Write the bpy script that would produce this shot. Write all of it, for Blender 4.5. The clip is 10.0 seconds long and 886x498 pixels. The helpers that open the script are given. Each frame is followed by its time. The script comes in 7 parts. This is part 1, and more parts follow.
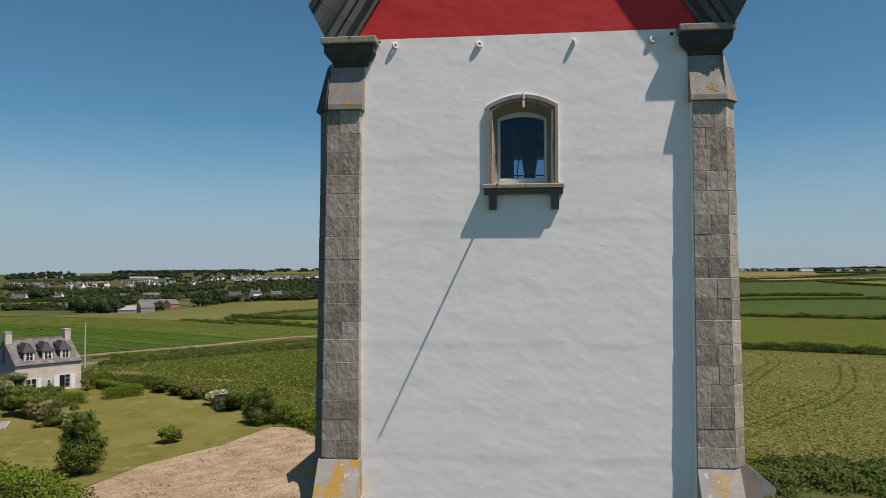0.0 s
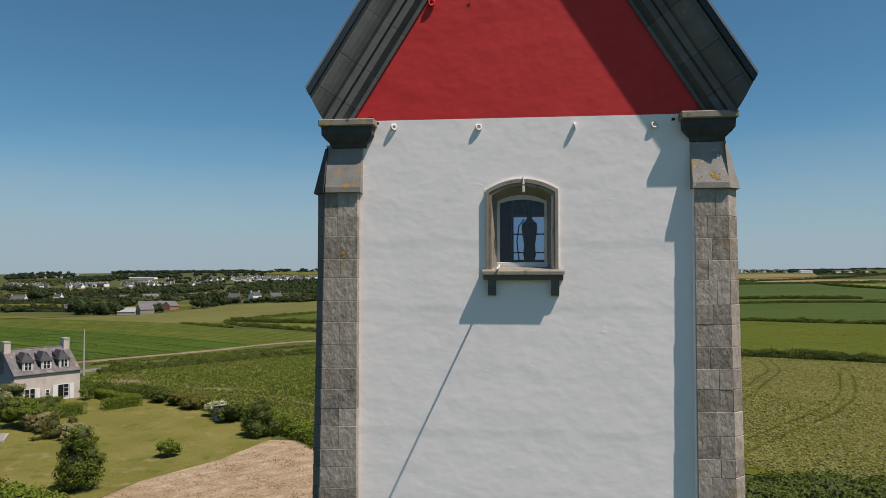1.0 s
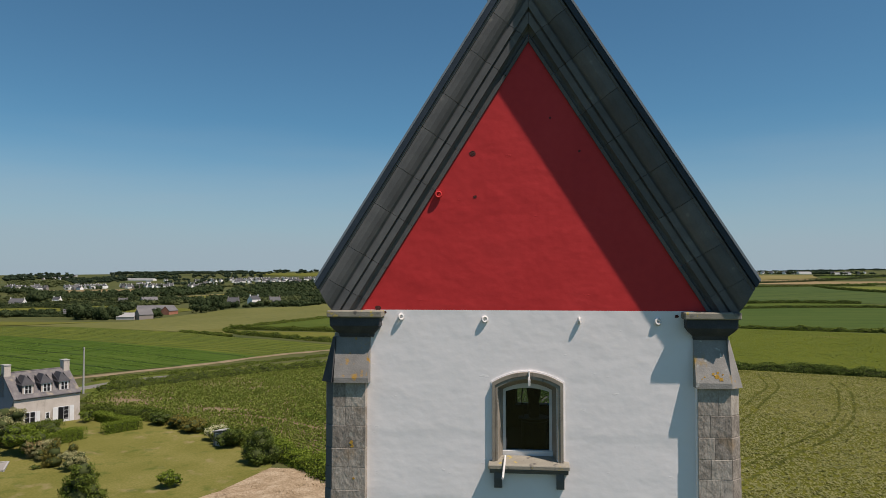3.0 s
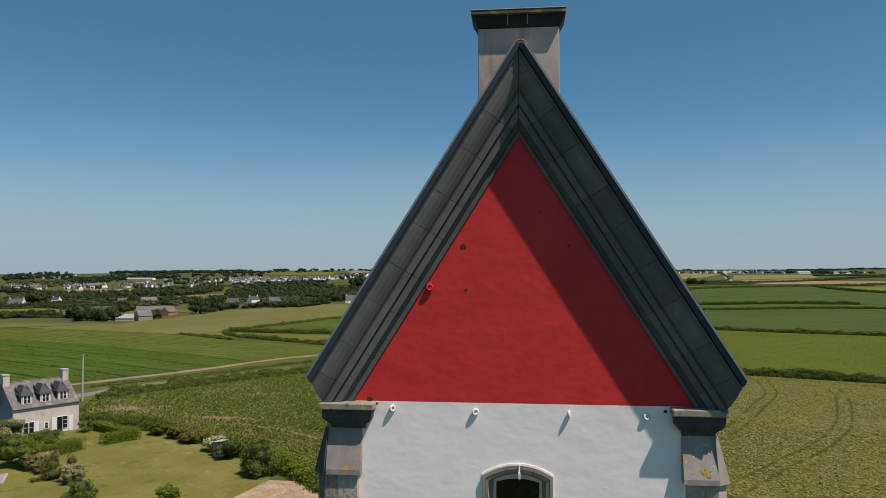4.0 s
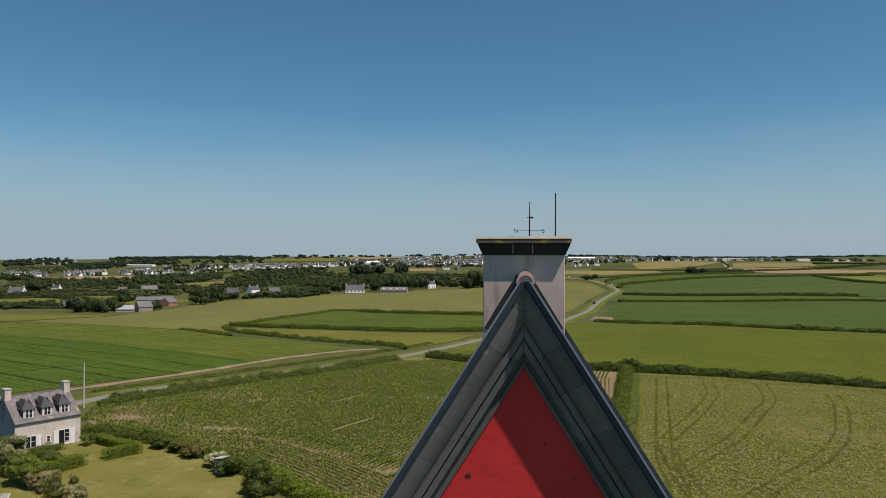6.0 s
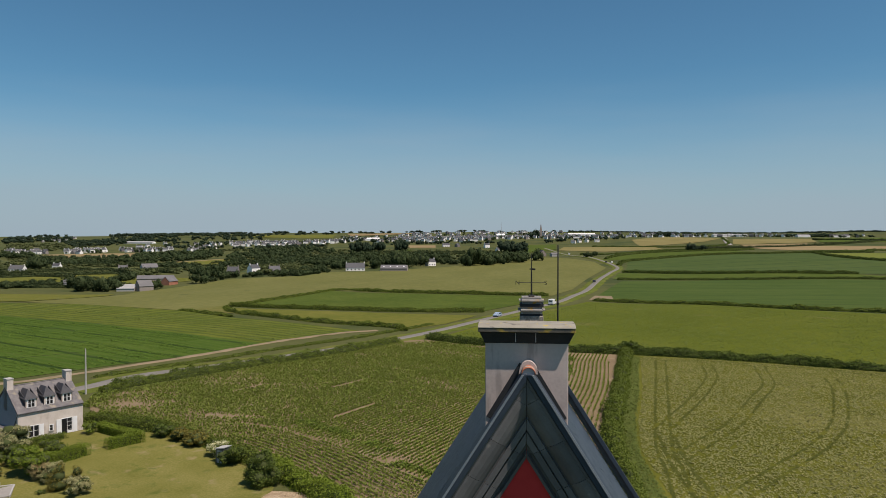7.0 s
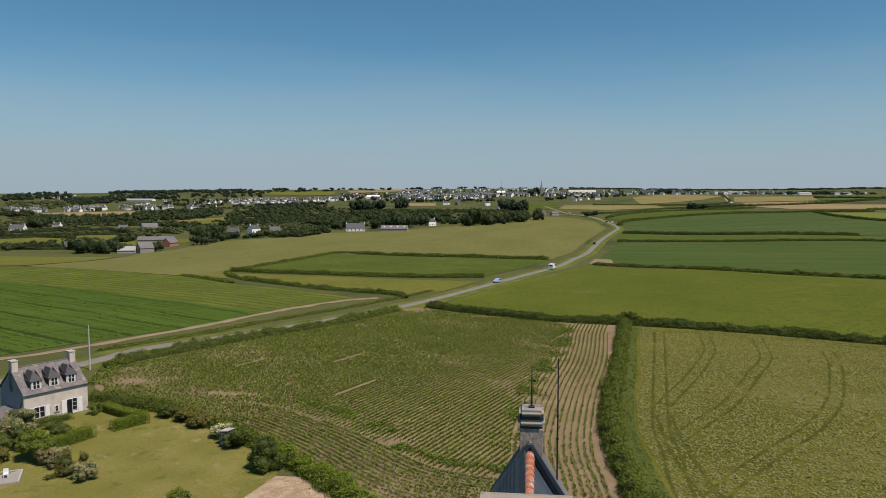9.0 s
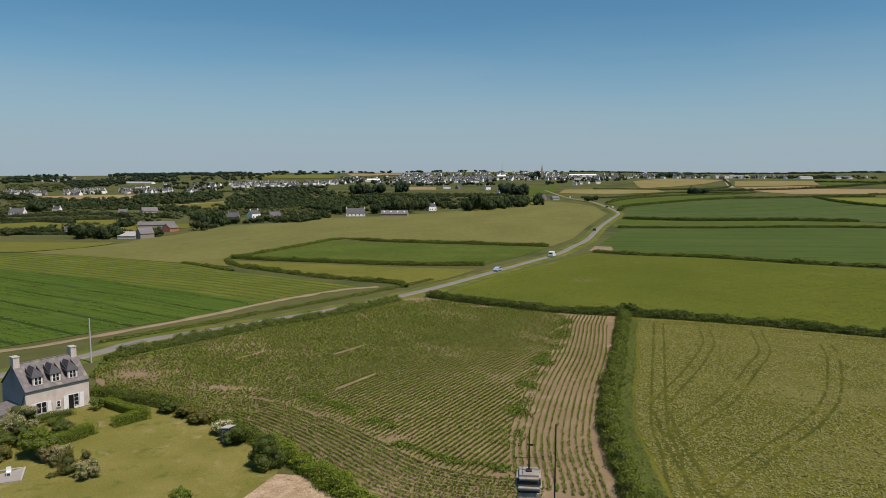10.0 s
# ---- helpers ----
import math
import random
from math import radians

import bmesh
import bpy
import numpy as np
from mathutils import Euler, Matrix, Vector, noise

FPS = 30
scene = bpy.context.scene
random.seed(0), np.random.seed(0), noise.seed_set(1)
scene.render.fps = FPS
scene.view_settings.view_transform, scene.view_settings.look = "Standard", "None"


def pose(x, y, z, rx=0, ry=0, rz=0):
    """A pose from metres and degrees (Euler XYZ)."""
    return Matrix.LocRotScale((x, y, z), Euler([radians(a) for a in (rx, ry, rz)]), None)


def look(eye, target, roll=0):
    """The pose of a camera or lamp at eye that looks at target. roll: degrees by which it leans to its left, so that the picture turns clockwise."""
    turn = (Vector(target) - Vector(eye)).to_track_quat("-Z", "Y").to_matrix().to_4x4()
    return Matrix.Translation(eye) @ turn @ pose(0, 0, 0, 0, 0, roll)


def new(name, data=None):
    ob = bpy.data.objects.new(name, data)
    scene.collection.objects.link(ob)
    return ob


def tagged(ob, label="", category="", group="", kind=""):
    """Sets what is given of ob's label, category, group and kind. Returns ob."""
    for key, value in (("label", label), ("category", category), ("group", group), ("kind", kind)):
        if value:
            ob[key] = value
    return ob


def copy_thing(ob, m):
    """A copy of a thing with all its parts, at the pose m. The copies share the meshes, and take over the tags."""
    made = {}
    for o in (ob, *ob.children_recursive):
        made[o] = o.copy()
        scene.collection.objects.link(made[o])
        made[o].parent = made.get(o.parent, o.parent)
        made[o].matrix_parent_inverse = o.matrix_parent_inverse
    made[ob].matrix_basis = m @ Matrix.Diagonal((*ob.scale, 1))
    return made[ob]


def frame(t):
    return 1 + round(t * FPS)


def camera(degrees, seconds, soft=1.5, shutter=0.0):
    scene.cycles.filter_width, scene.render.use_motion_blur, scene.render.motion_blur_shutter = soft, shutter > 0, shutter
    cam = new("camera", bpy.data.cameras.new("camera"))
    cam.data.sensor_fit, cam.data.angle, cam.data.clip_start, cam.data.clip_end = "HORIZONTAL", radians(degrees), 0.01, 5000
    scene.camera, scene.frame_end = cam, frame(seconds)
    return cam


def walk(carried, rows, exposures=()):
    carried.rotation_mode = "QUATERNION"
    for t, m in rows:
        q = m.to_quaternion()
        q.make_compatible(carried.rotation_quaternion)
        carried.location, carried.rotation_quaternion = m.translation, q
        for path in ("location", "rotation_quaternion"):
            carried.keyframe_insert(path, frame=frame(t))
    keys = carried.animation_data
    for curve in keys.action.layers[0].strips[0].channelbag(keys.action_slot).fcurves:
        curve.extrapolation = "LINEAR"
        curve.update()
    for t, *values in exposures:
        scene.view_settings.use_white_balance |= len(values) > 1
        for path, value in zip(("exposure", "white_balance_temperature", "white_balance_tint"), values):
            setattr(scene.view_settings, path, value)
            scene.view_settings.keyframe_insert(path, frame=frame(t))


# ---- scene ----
cam = camera(63.1, 10.0, 0.75)
PATH = [
    (0, (0.009, -11.376, 15.502), (-0.208, -9.388, 15.569), -0.1),
    (0.5, (0.019, -11.297, 16.109), (-0.198, -9.31, 16.176), -0.1),
    (1, (0.015, -11.282, 16.84), (-0.201, -9.295, 16.908), -0.0),
    (1.5, (0.015, -11.386, 17.529), (-0.201, -9.399, 17.596), -0.1),
    (2, (-0.032, -11.556, 18.321), (-0.246, -9.569, 18.387), -0.0),
    (2.5, (-0.118, -11.617, 19.054), (-0.331, -9.629, 19.121), -0.0),
    (3, (-0.08, -11.562, 19.86), (-0.293, -9.574, 19.929), -0.0),
    (4.5, (0.104, -11.796, 22.183), (-0.107, -9.808, 22.246), 0.0),
    (5, (0.008, -11.838, 23.131), (-0.203, -9.85, 23.19), 0.0),
    (6.3, (-0.018, -11.727, 25.843), (-0.229, -9.738, 25.853), 0.1),
    (6.5, (-0.033, -11.626, 26.115), (-0.244, -9.637, 26.113), 0.0),
    (7, (-0.054, -11.534, 27.152), (-0.265, -9.545, 27.111), 0.0),
    (7.5, (-0.074, -11.437, 28.031), (-0.284, -9.449, 27.958), 0.0),
    (8, (-0.085, -11.332, 28.917), (-0.295, -9.345, 28.814), 0.0),
    (8.5, (-0.103, -11.371, 29.79), (-0.314, -9.387, 29.66), 0.0),
    (9, (-0.088, -11.275, 30.808), (-0.299, -9.293, 30.646), 0.0),
    (9.5, (-0.003, -11.234, 31.711), (-0.213, -9.254, 31.526), 0.0),
    (10, (-0.063, -11.123, 32.755), (-0.274, -9.145, 32.546), 0.1),
]
walk(cam, [(t, look(eye, target, roll)) for t, eye, target, roll in PATH])

# ---- sky, sun and exposure ----
SUN_TO = Vector((1.96, -1.0, 4.1)).normalized()
world = bpy.data.worlds.new("sky")
scene.world = world
world.use_nodes = True
wn = world.node_tree
sky = wn.nodes.new("ShaderNodeTexSky")
sky.sky_type = "NISHITA"
sky.sun_disc = False
sky.sun_elevation = math.asin(SUN_TO.z)
sky.sun_rotation = math.atan2(SUN_TO.x, SUN_TO.y)
sky.altitude = 50
sky.air_density = 0.85
sky.dust_density = 0.4
sky.ozone_density = 6.0
tint = wn.nodes.new("ShaderNodeMix")
tint.data_type, tint.blend_type = "RGBA", "MULTIPLY"
tint.inputs[0].default_value = 1.0
tint.inputs[7].default_value = (0.72, 1.02, 0.96, 1)
wn.links.new(sky.outputs[0], tint.inputs[6])
# thin pale haze and high veil of cloud low in the sky
coord = wn.nodes.new("ShaderNodeTexCoord")
stretch = wn.nodes.new("ShaderNodeMapping")
stretch.inputs["Scale"].default_value = (1.0, 1.0, 7.0)
wn.links.new(coord.outputs["Generated"], stretch.inputs["Vector"])
veil = wn.nodes.new("ShaderNodeTexNoise")
veil.inputs["Scale"].default_value = 3.0
veil.inputs["Detail"].default_value = 7
wn.links.new(stretch.outputs[0], veil.inputs["Vector"])
split = wn.nodes.new("ShaderNodeSeparateXYZ")
wn.links.new(coord.outputs["Generated"], split.inputs[0])
drift = wn.nodes.new("ShaderNodeMath")
drift.operation = "MULTIPLY_ADD"
drift.inputs[1].default_value = -0.07
wn.links.new(veil.outputs[0], drift.inputs[0])
wn.links.new(split.outputs["Z"], drift.inputs[2])
low = wn.nodes.new("ShaderNodeMapRange")
low.interpolation_type = "SMOOTHSTEP"
low.inputs["From Min"].default_value = -0.04
low.inputs["From Max"].default_value = 0.18
low.inputs["To Min"].default_value = 0.92
low.inputs["To Max"].default_value = 0.0
wn.links.new(drift.outputs[0], low.inputs["Value"])
haze = wn.nodes.new("ShaderNodeMix")
haze.data_type = "RGBA"
haze.inputs[7].default_value = (3.75, 4.6, 5.4, 1)
wn.links.new(low.outputs[0], haze.inputs[0])
wn.links.new(tint.outputs[2], haze.inputs[6])
wn.links.new(haze.outputs[2], wn.nodes["Background"].inputs[0])
wn.nodes["Background"].inputs[1].default_value = 0.09
sun_data = bpy.data.lights.new("sun", "SUN")
sun_data.energy = 5.0
sun_data.angle = radians(0.55)
sun_data.color = (1.0, 0.86, 0.765)
sun = new("sun", sun_data)
sun.matrix_world = look(SUN_TO * 100, (0, 0, 0))


# ---- materials ----
def material(name, colors, rough=0.8, scale=2.0, fine=30.0, bump=0.3, bump_scale=None, metal=0.0, island=0.0, obj=0.0, fine_mix=0.35,
             stretch=(1, 1, 1), spec=0.3, depth=0.02, contrast=0.22):
    """Principled surface whose colour wanders between the given colours on a coarse and a fine scale, with a fine relief."""
    m = bpy.data.materials.new(name)
    m.use_nodes = True
    nt = m.node_tree
    N, K = nt.nodes, nt.links
    p = N["Principled BSDF"]
    p.inputs["Roughness"].default_value = rough
    p.inputs["Metallic"].default_value = metal
    p.inputs["Specular IOR Level"].default_value = spec
    geo = N.new("ShaderNodeNewGeometry")
    mp = N.new("ShaderNodeMapping")
    mp.inputs["Scale"].default_value = stretch
    K.new(geo.outputs["Position"], mp.inputs["Vector"])
    n1 = N.new("ShaderNodeTexNoise")
    n1.inputs["Scale"].default_value = scale
    n1.inputs["Detail"].default_value = 5
    n2 = N.new("ShaderNodeTexNoise")
    n2.inputs["Scale"].default_value = fine
    n2.inputs["Detail"].default_value = 4
    for n in (n1, n2):
        K.new(mp.outputs[0], n.inputs["Vector"])
    mix = N.new("ShaderNodeMix")
    mix.inputs[0].default_value = fine_mix
    K.new(n1.outputs[0], mix.inputs[2])
    K.new(n2.outputs[0], mix.inputs[3])
    value = mix.outputs[0]
    for amount, source, out in ((island, geo, "Random Per Island"), (obj, None, "Random")):
        if amount:
            if source is None:
                source = N.new("ShaderNodeObjectInfo")
            mx = N.new("ShaderNodeMix")
            mx.inputs[0].default_value = amount
            K.new(value, mx.inputs[2])
            K.new(source.outputs[out], mx.inputs[3])
            value = mx.outputs[0]
    ramp = N.new("ShaderNodeValToRGB")
    e = ramp.color_ramp.elements
    lo, hi = 0.5 - contrast, 0.5 + contrast
    if island or obj:
        lo, hi = 0.5 - contrast * 1.5, 0.5 + contrast * 1.5
    e[0].position, e[1].position = lo, hi
    e[0].color, e[1].color = (*colors[0], 1), (*colors[-1], 1)
    for i, c in enumerate(colors[1:-1], 1):
        x = e.new(lo + (hi - lo) * i / (len(colors) - 1))
        x.color = (*c, 1)
    K.new(value, ramp.inputs[0])
    K.new(ramp.outputs[0], p.inputs["Base Color"])
    if bump:
        n3 = N.new("ShaderNodeTexNoise")
        n3.inputs["Scale"].default_value = bump_scale or fine
        n3.inputs["Detail"].default_value = 6
        K.new(mp.outputs[0], n3.inputs["Vector"])
        b = N.new("ShaderNodeBump")
        b.inputs["Strength"].default_value = bump
        b.inputs["Distance"].default_value = depth
        K.new(n3.outputs[0], b.inputs["Height"])
        K.new(b.outputs[0], p.inputs["Normal"])
    return m


def overlay(m, color, scale, threshold, soft=0.04, stretch=(1, 1, 1), strength=1.0, offset=(0, 0, 0), detail=6.0):
    """Lays patches of another colour (lichen, stains) over a material."""
    nt = m.node_tree
    N, K = nt.nodes, nt.links
    p = N["Principled BSDF"]
    old = p.inputs["Base Color"].links[0].from_socket
    geo = N.new("ShaderNodeNewGeometry")
    mp = N.new("ShaderNodeMapping")
    mp.inputs["Scale"].default_value = stretch
    mp.inputs["Location"].default_value = offset
    K.new(geo.outputs["Position"], mp.inputs["Vector"])
    n = N.new("ShaderNodeTexNoise")
    n.inputs["Scale"].default_value = scale
    n.inputs["Detail"].default_value = detail
    K.new(mp.outputs[0], n.inputs["Vector"])
    r = N.new("ShaderNodeMapRange")
    r.inputs["From Min"].default_value = threshold
    r.inputs["From Max"].default_value = threshold + soft
    r.inputs["To Max"].default_value = strength
    K.new(n.outputs[0], r.inputs["Value"])
    mx = N.new("ShaderNodeMix")
    mx.data_type = "RGBA"
    K.new(r.outputs[0], mx.inputs[0])
    K.new(old, mx.inputs[6])
    mx.inputs[7].default_value = (*color, 1)
    K.new(mx.outputs[2], p.inputs["Base Color"])
    return m


def striped(m, color, angle, spacing, width, strength=0.6, wobble=0.4, offset=0.0):
    """Lays straight lines (drill rows, wheel tracks) of another colour over a field's material; angle is the lines' direction in degrees."""
    nt = m.node_tree
    N, K = nt.nodes, nt.links
    p = N["Principled BSDF"]
    old = p.inputs["Base Color"].links[0].from_socket
    geo = N.new("ShaderNodeNewGeometry")
    mp = N.new("ShaderNodeMapping")
    mp.vector_type = "POINT"
    mp.inputs["Rotation"].default_value = (0, 0, radians(-angle))
    K.new(geo.outputs["Position"], mp.inputs["Vector"])
    sep = N.new("ShaderNodeSeparateXYZ")
    K.new(mp.outputs[0], sep.inputs[0])
    n = N.new("ShaderNodeTexNoise")
    n.inputs["Scale"].default_value = 0.6 / spacing
    n.inputs["Detail"].default_value = 3
    K.new(geo.outputs["Position"], n.inputs["Vector"])
    a = N.new("ShaderNodeMath")
    a.operation = "MULTIPLY_ADD"
    a.inputs[1].default_value = wobble * spacing
    K.new(n.outputs[0], a.inputs[0])
    K.new(sep.outputs["Y"], a.inputs[2])
    w = N.new("ShaderNodeMath")
    w.operation = "PINGPONG"
    w.inputs[1].default_value = spacing / 2
    off = N.new("ShaderNodeMath")
    off.inputs[1].default_value = offset
    K.new(a.outputs[0], off.inputs[0])
    K.new(off.outputs[0], w.inputs[0])
    r = N.new("ShaderNodeMapRange")
    r.inputs["From Min"].default_value = width * 0.5
    r.inputs["From Max"].default_value = width
    r.inputs["To Min"].default_value = strength
    r.inputs["To Max"].default_value = 0.0
    K.new(w.outputs[0], r.inputs["Value"])
    mx = N.new("ShaderNodeMix")
    mx.data_type = "RGBA"
    K.new(r.outputs[0], mx.inputs[0])
    K.new(old, mx.inputs[6])
    mx.inputs[7].default_value = (*color, 1)
    K.new(mx.outputs[2], p.inputs["Base Color"])
    return m


def plaster(m, seams=(), dents=0.03, amount=0.5):
    """Hand-trowelled relief: broad dents, fine grain, scattered scars and the level joints between days' work."""
    N, K = m.node_tree.nodes, m.node_tree.links
    p = N["Principled BSDF"]
    geo = N.new("ShaderNodeNewGeometry")

    def op(kind, a, b):
        n = N.new("ShaderNodeMath")
        n.operation = kind
        for i, v in enumerate((a, b)):
            if isinstance(v, (int, float)):
                n.inputs[i].default_value = v
            else:
                K.new(v, n.inputs[i])
        return n.outputs[0]

    def noise(scale, detail, stretch=(1, 1, 1), rough=0.5):
        mp, n = N.new("ShaderNodeMapping"), N.new("ShaderNodeTexNoise")
        mp.inputs["Scale"].default_value = stretch
        K.new(geo.outputs["Position"], mp.inputs["Vector"])
        n.inputs["Scale"].default_value, n.inputs["Detail"].default_value, n.inputs["Roughness"].default_value = scale, detail, rough
        K.new(mp.outputs[0], n.inputs["Vector"])
        return n.outputs[0]

    h = op("ADD", op("MULTIPLY", noise(1.9, 2, (1, 1, 1.3)), 1.0), op("MULTIPLY", noise(5.5, 2, (1, 1, 1.4)), 0.22))
    scar = N.new("ShaderNodeMapRange")
    scar.inputs["From Min"].default_value, scar.inputs["From Max"].default_value = 0.66, 0.72
    K.new(noise(2.6, 5, (1, 1, 2.2), 0.6), scar.inputs["Value"])
    h = op("ADD", h, op("MULTIPLY", scar.outputs[0], 0.12))
    sep = N.new("ShaderNodeSeparateXYZ")
    K.new(geo.outputs["Position"], sep.inputs[0])
    wave = op("ADD", sep.outputs["Z"], op("MULTIPLY", noise(1.1, 3), 0.16))
    for z in seams:
        r = N.new("ShaderNodeMapRange")
        r.interpolation_type = "SMOOTHSTEP"
        r.inputs["From Min"].default_value, r.inputs["From Max"].default_value = z + 0.08 - 0.09, z + 0.08 + 0.09
        K.new(wave, r.inputs["Value"])
        h = op("ADD", h, op("MULTIPLY", r.outputs[0], 0.3))
    b = N.new("ShaderNodeBump")
    b.inputs["Strength"].default_value, b.inputs["Distance"].default_value = amount, dents * 3
    K.new(h, b.inputs["Height"])
    K.new(b.outputs[0], p.inputs["Normal"])
    return m


M = {}
M["white_paint"] = plaster(material("white_paint", [(0.865, 0.825, 0.81), (0.915, 0.88, 0.865), (0.94, 0.905, 0.89)], 0.7, 0.7, 6, 0, contrast=0.3, stretch=(0.85, 1, 1.1)), (17.3, 16.29, 14.37, 12.6), 0.022, 0.2)
M["red_paint"] = plaster(material("red_paint", [(0.49, 0.026, 0.028), (0.575, 0.034, 0.035), (0.64, 0.045, 0.045)], 0.6, 0.9, 8, 0, contrast=0.26), (), 0.026, 0.2)
M["granite"] = overlay(overlay(material("granite", [(0.16, 0.138, 0.115), (0.33, 0.29, 0.245), (0.5, 0.45, 0.385)], 0.85, 9, 45, 0.6, 16, obj=0.22, depth=0.03, contrast=0.13, fine_mix=0.5, stretch=(1, 1, 0.6)), (0.46, 0.43, 0.37), 9, 0.63, 0.06, strength=0.6), (0.3, 0.2, 0.1), 2.2, 0.6, 0.12, offset=(3, 1, 7), strength=0.5)
M["granite_cap"] = overlay(material("granite_cap", [(0.2, 0.19, 0.175), (0.32, 0.305, 0.28)], 0.85, 5, 50, 0.25, 40, depth=0.015), (0.45, 0.26, 0.05), 6.0, 0.59, 0.08)
M["granite_lichen"] = overlay(overlay(material("granite_lichen", [(0.24, 0.23, 0.21), (0.38, 0.36, 0.33)], 0.85, 5, 50, 0.3, 40, depth=0.015), (0.4, 0.25, 0.05), 2.8, 0.53, 0.1, (1, 1, 0.6)), (0.5, 0.5, 0.46), 9.0, 0.64, 0.06)
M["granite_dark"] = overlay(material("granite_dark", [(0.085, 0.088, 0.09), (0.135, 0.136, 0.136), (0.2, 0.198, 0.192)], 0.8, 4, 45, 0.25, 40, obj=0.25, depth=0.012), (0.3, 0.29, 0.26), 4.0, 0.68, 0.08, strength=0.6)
# granite darkened to carry the shade under the kneelers and on the left cap
M["granite_shade"] = material("granite_shade", [(0.04, 0.044, 0.05), (0.065, 0.068, 0.074), (0.1, 0.1, 0.1)], 0.85, 4, 45, 0.25, 40, depth=0.012)
M["mortar"] = material("mortar", [(0.34, 0.32, 0.29), (0.44, 0.41, 0.37)], 0.9, 4, 50, 0.4)
M["render_grey"] = overlay(material("render_grey", [(0.38, 0.315, 0.285), (0.48, 0.405, 0.37), (0.54, 0.465, 0.42)], 0.85, 2, 20, 0.2, 6, depth=0.02), (0.25, 0.22, 0.2), 1.6, 0.58, 0.1, (3, 3, 0.5), 0.6)
M["slate"] = material("slate", [(0.03, 0.045, 0.062), (0.045, 0.062, 0.083), (0.06, 0.078, 0.1)], 0.55, 2, 25, 0.25, island=0.4, spec=0.35)
M["lead_shade"] = material("lead_shade", [(0.02, 0.022, 0.025), (0.035, 0.037, 0.04)], 0.7, 4, 30, 0.3)
M["slate_edge"] = material("slate_edge", [(0.028, 0.042, 0.06), (0.048, 0.065, 0.088)], 0.6, 3, 25, 0.12, spec=0.25)
M["zinc"] = material("zinc", [(0.16, 0.19, 0.22), (0.24, 0.27, 0.29)], 0.5, 5, 30, 0.1)
M["terracotta"] = overlay(material("terracotta", [(0.34, 0.11, 0.06), (0.45, 0.17, 0.1)], 0.75, 6, 30, 0.3), (0.36, 0.33, 0.28), 7, 0.55)
M["stone_cap"] = overlay(overlay(material("stone_cap", [(0.23, 0.21, 0.17), (0.33, 0.31, 0.25)], 0.85, 4, 40, 0.25), (0.12, 0.11, 0.1), 6, 0.6, 0.08), (0.42, 0.33, 0.1), 7, 0.62, offset=(4, 1, 2))
M["cap_stained"] = overlay(material("cap_stained", [(0.07, 0.066, 0.058), (0.13, 0.12, 0.1)], 0.85, 4, 40, 0.25), (0.3, 0.22, 0.05), 4, 0.55, 0.08, (1, 1, 2))
M["window_stone"] = overlay(material("window_stone", [(0.2, 0.172, 0.135), (0.29, 0.255, 0.205), (0.36, 0.315, 0.25)], 0.8, 3, 30, 0.15, depth=0.008), (0.13, 0.115, 0.095), 5, 0.58, 0.1, (2, 2, 0.5), 0.7)
M["white_wood"] = material("white_wood", [(0.6, 0.6, 0.59), (0.72, 0.72, 0.7)], 0.5, 6, 40, 0.15)
M["iron"] = material("iron", [(0.02, 0.022, 0.025), (0.05, 0.05, 0.05)], 0.6, 8, 40, 0.2, metal=0.6)
M["white_iron"] = material("white_iron", [(0.6, 0.58, 0.55), (0.75, 0.74, 0.72)], 0.5, 20, 60, 0.1)
M["room"] = material("room", [(0.012, 0.014, 0.019), (0.02, 0.023, 0.03)], 0.9, 2, 20, 0.1)
M["spall"] = material("spall", [(0.05, 0.015, 0.015), (0.12, 0.04, 0.035)], 0.9, 20, 60, 0.6)


def glass(name, tint=(0.9, 0.95, 1.0)):
    m = bpy.data.materials.new(name)
    m.use_nodes = True
    N, K = m.node_tree.nodes, m.node_tree.links
    out = N["Material Output"]
    N.remove(N["Principled BSDF"])
    t, g, f, mx = N.new("ShaderNodeBsdfTransparent"), N.new("ShaderNodeBsdfGlossy"), N.new("ShaderNodeFresnel"), N.new("ShaderNodeMixShader")
    f.inputs[0].default_value = 1.5
    t.inputs[0].default_value = (*tint, 1)
    g.inputs["Roughness"].default_value = 0.02
    K.new(f.outputs[0], mx.inputs[0])
    K.new(t.outputs[0], mx.inputs[1])
    K.new(g.outputs[0], mx.inputs[2])
    K.new(mx.outputs[0], out.inputs[0])
    return m


M["glass"] = glass("glass", (0.5, 0.6, 0.74))


def thin_leaf(m, share=0.25):
    """Lets part of the light pass through a leaf."""
    N, K = m.node_tree.nodes, m.node_tree.links
    p = N["Principled BSDF"]
    t, mx = N.new("ShaderNodeBsdfTranslucent"), N.new("ShaderNodeMixShader")
    K.new(p.inputs["Base Color"].links[0].from_socket, t.inputs["Color"])
    mx.inputs[0].default_value = share
    K.new(p.outputs[0], mx.inputs[1])
    K.new(t.outputs[0], mx.inputs[2])
    K.new(mx.outputs[0], N["Material Output"].inputs[0])
    return m


def wooded(name, colors):
    """Foliage of far trees, each tree a little different."""
    return thin_leaf(material(name, colors, 0.7, 0.09, 0.7, 0, island=0.25, spec=0.05, contrast=0.24, fine_mix=0.4), 0.2)


def leafy(name, colors, share=0.25):
    return thin_leaf(material(name, colors, 0.7, 0.35, 2.0, 0, island=0.4, spec=0.08, contrast=0.3), share)


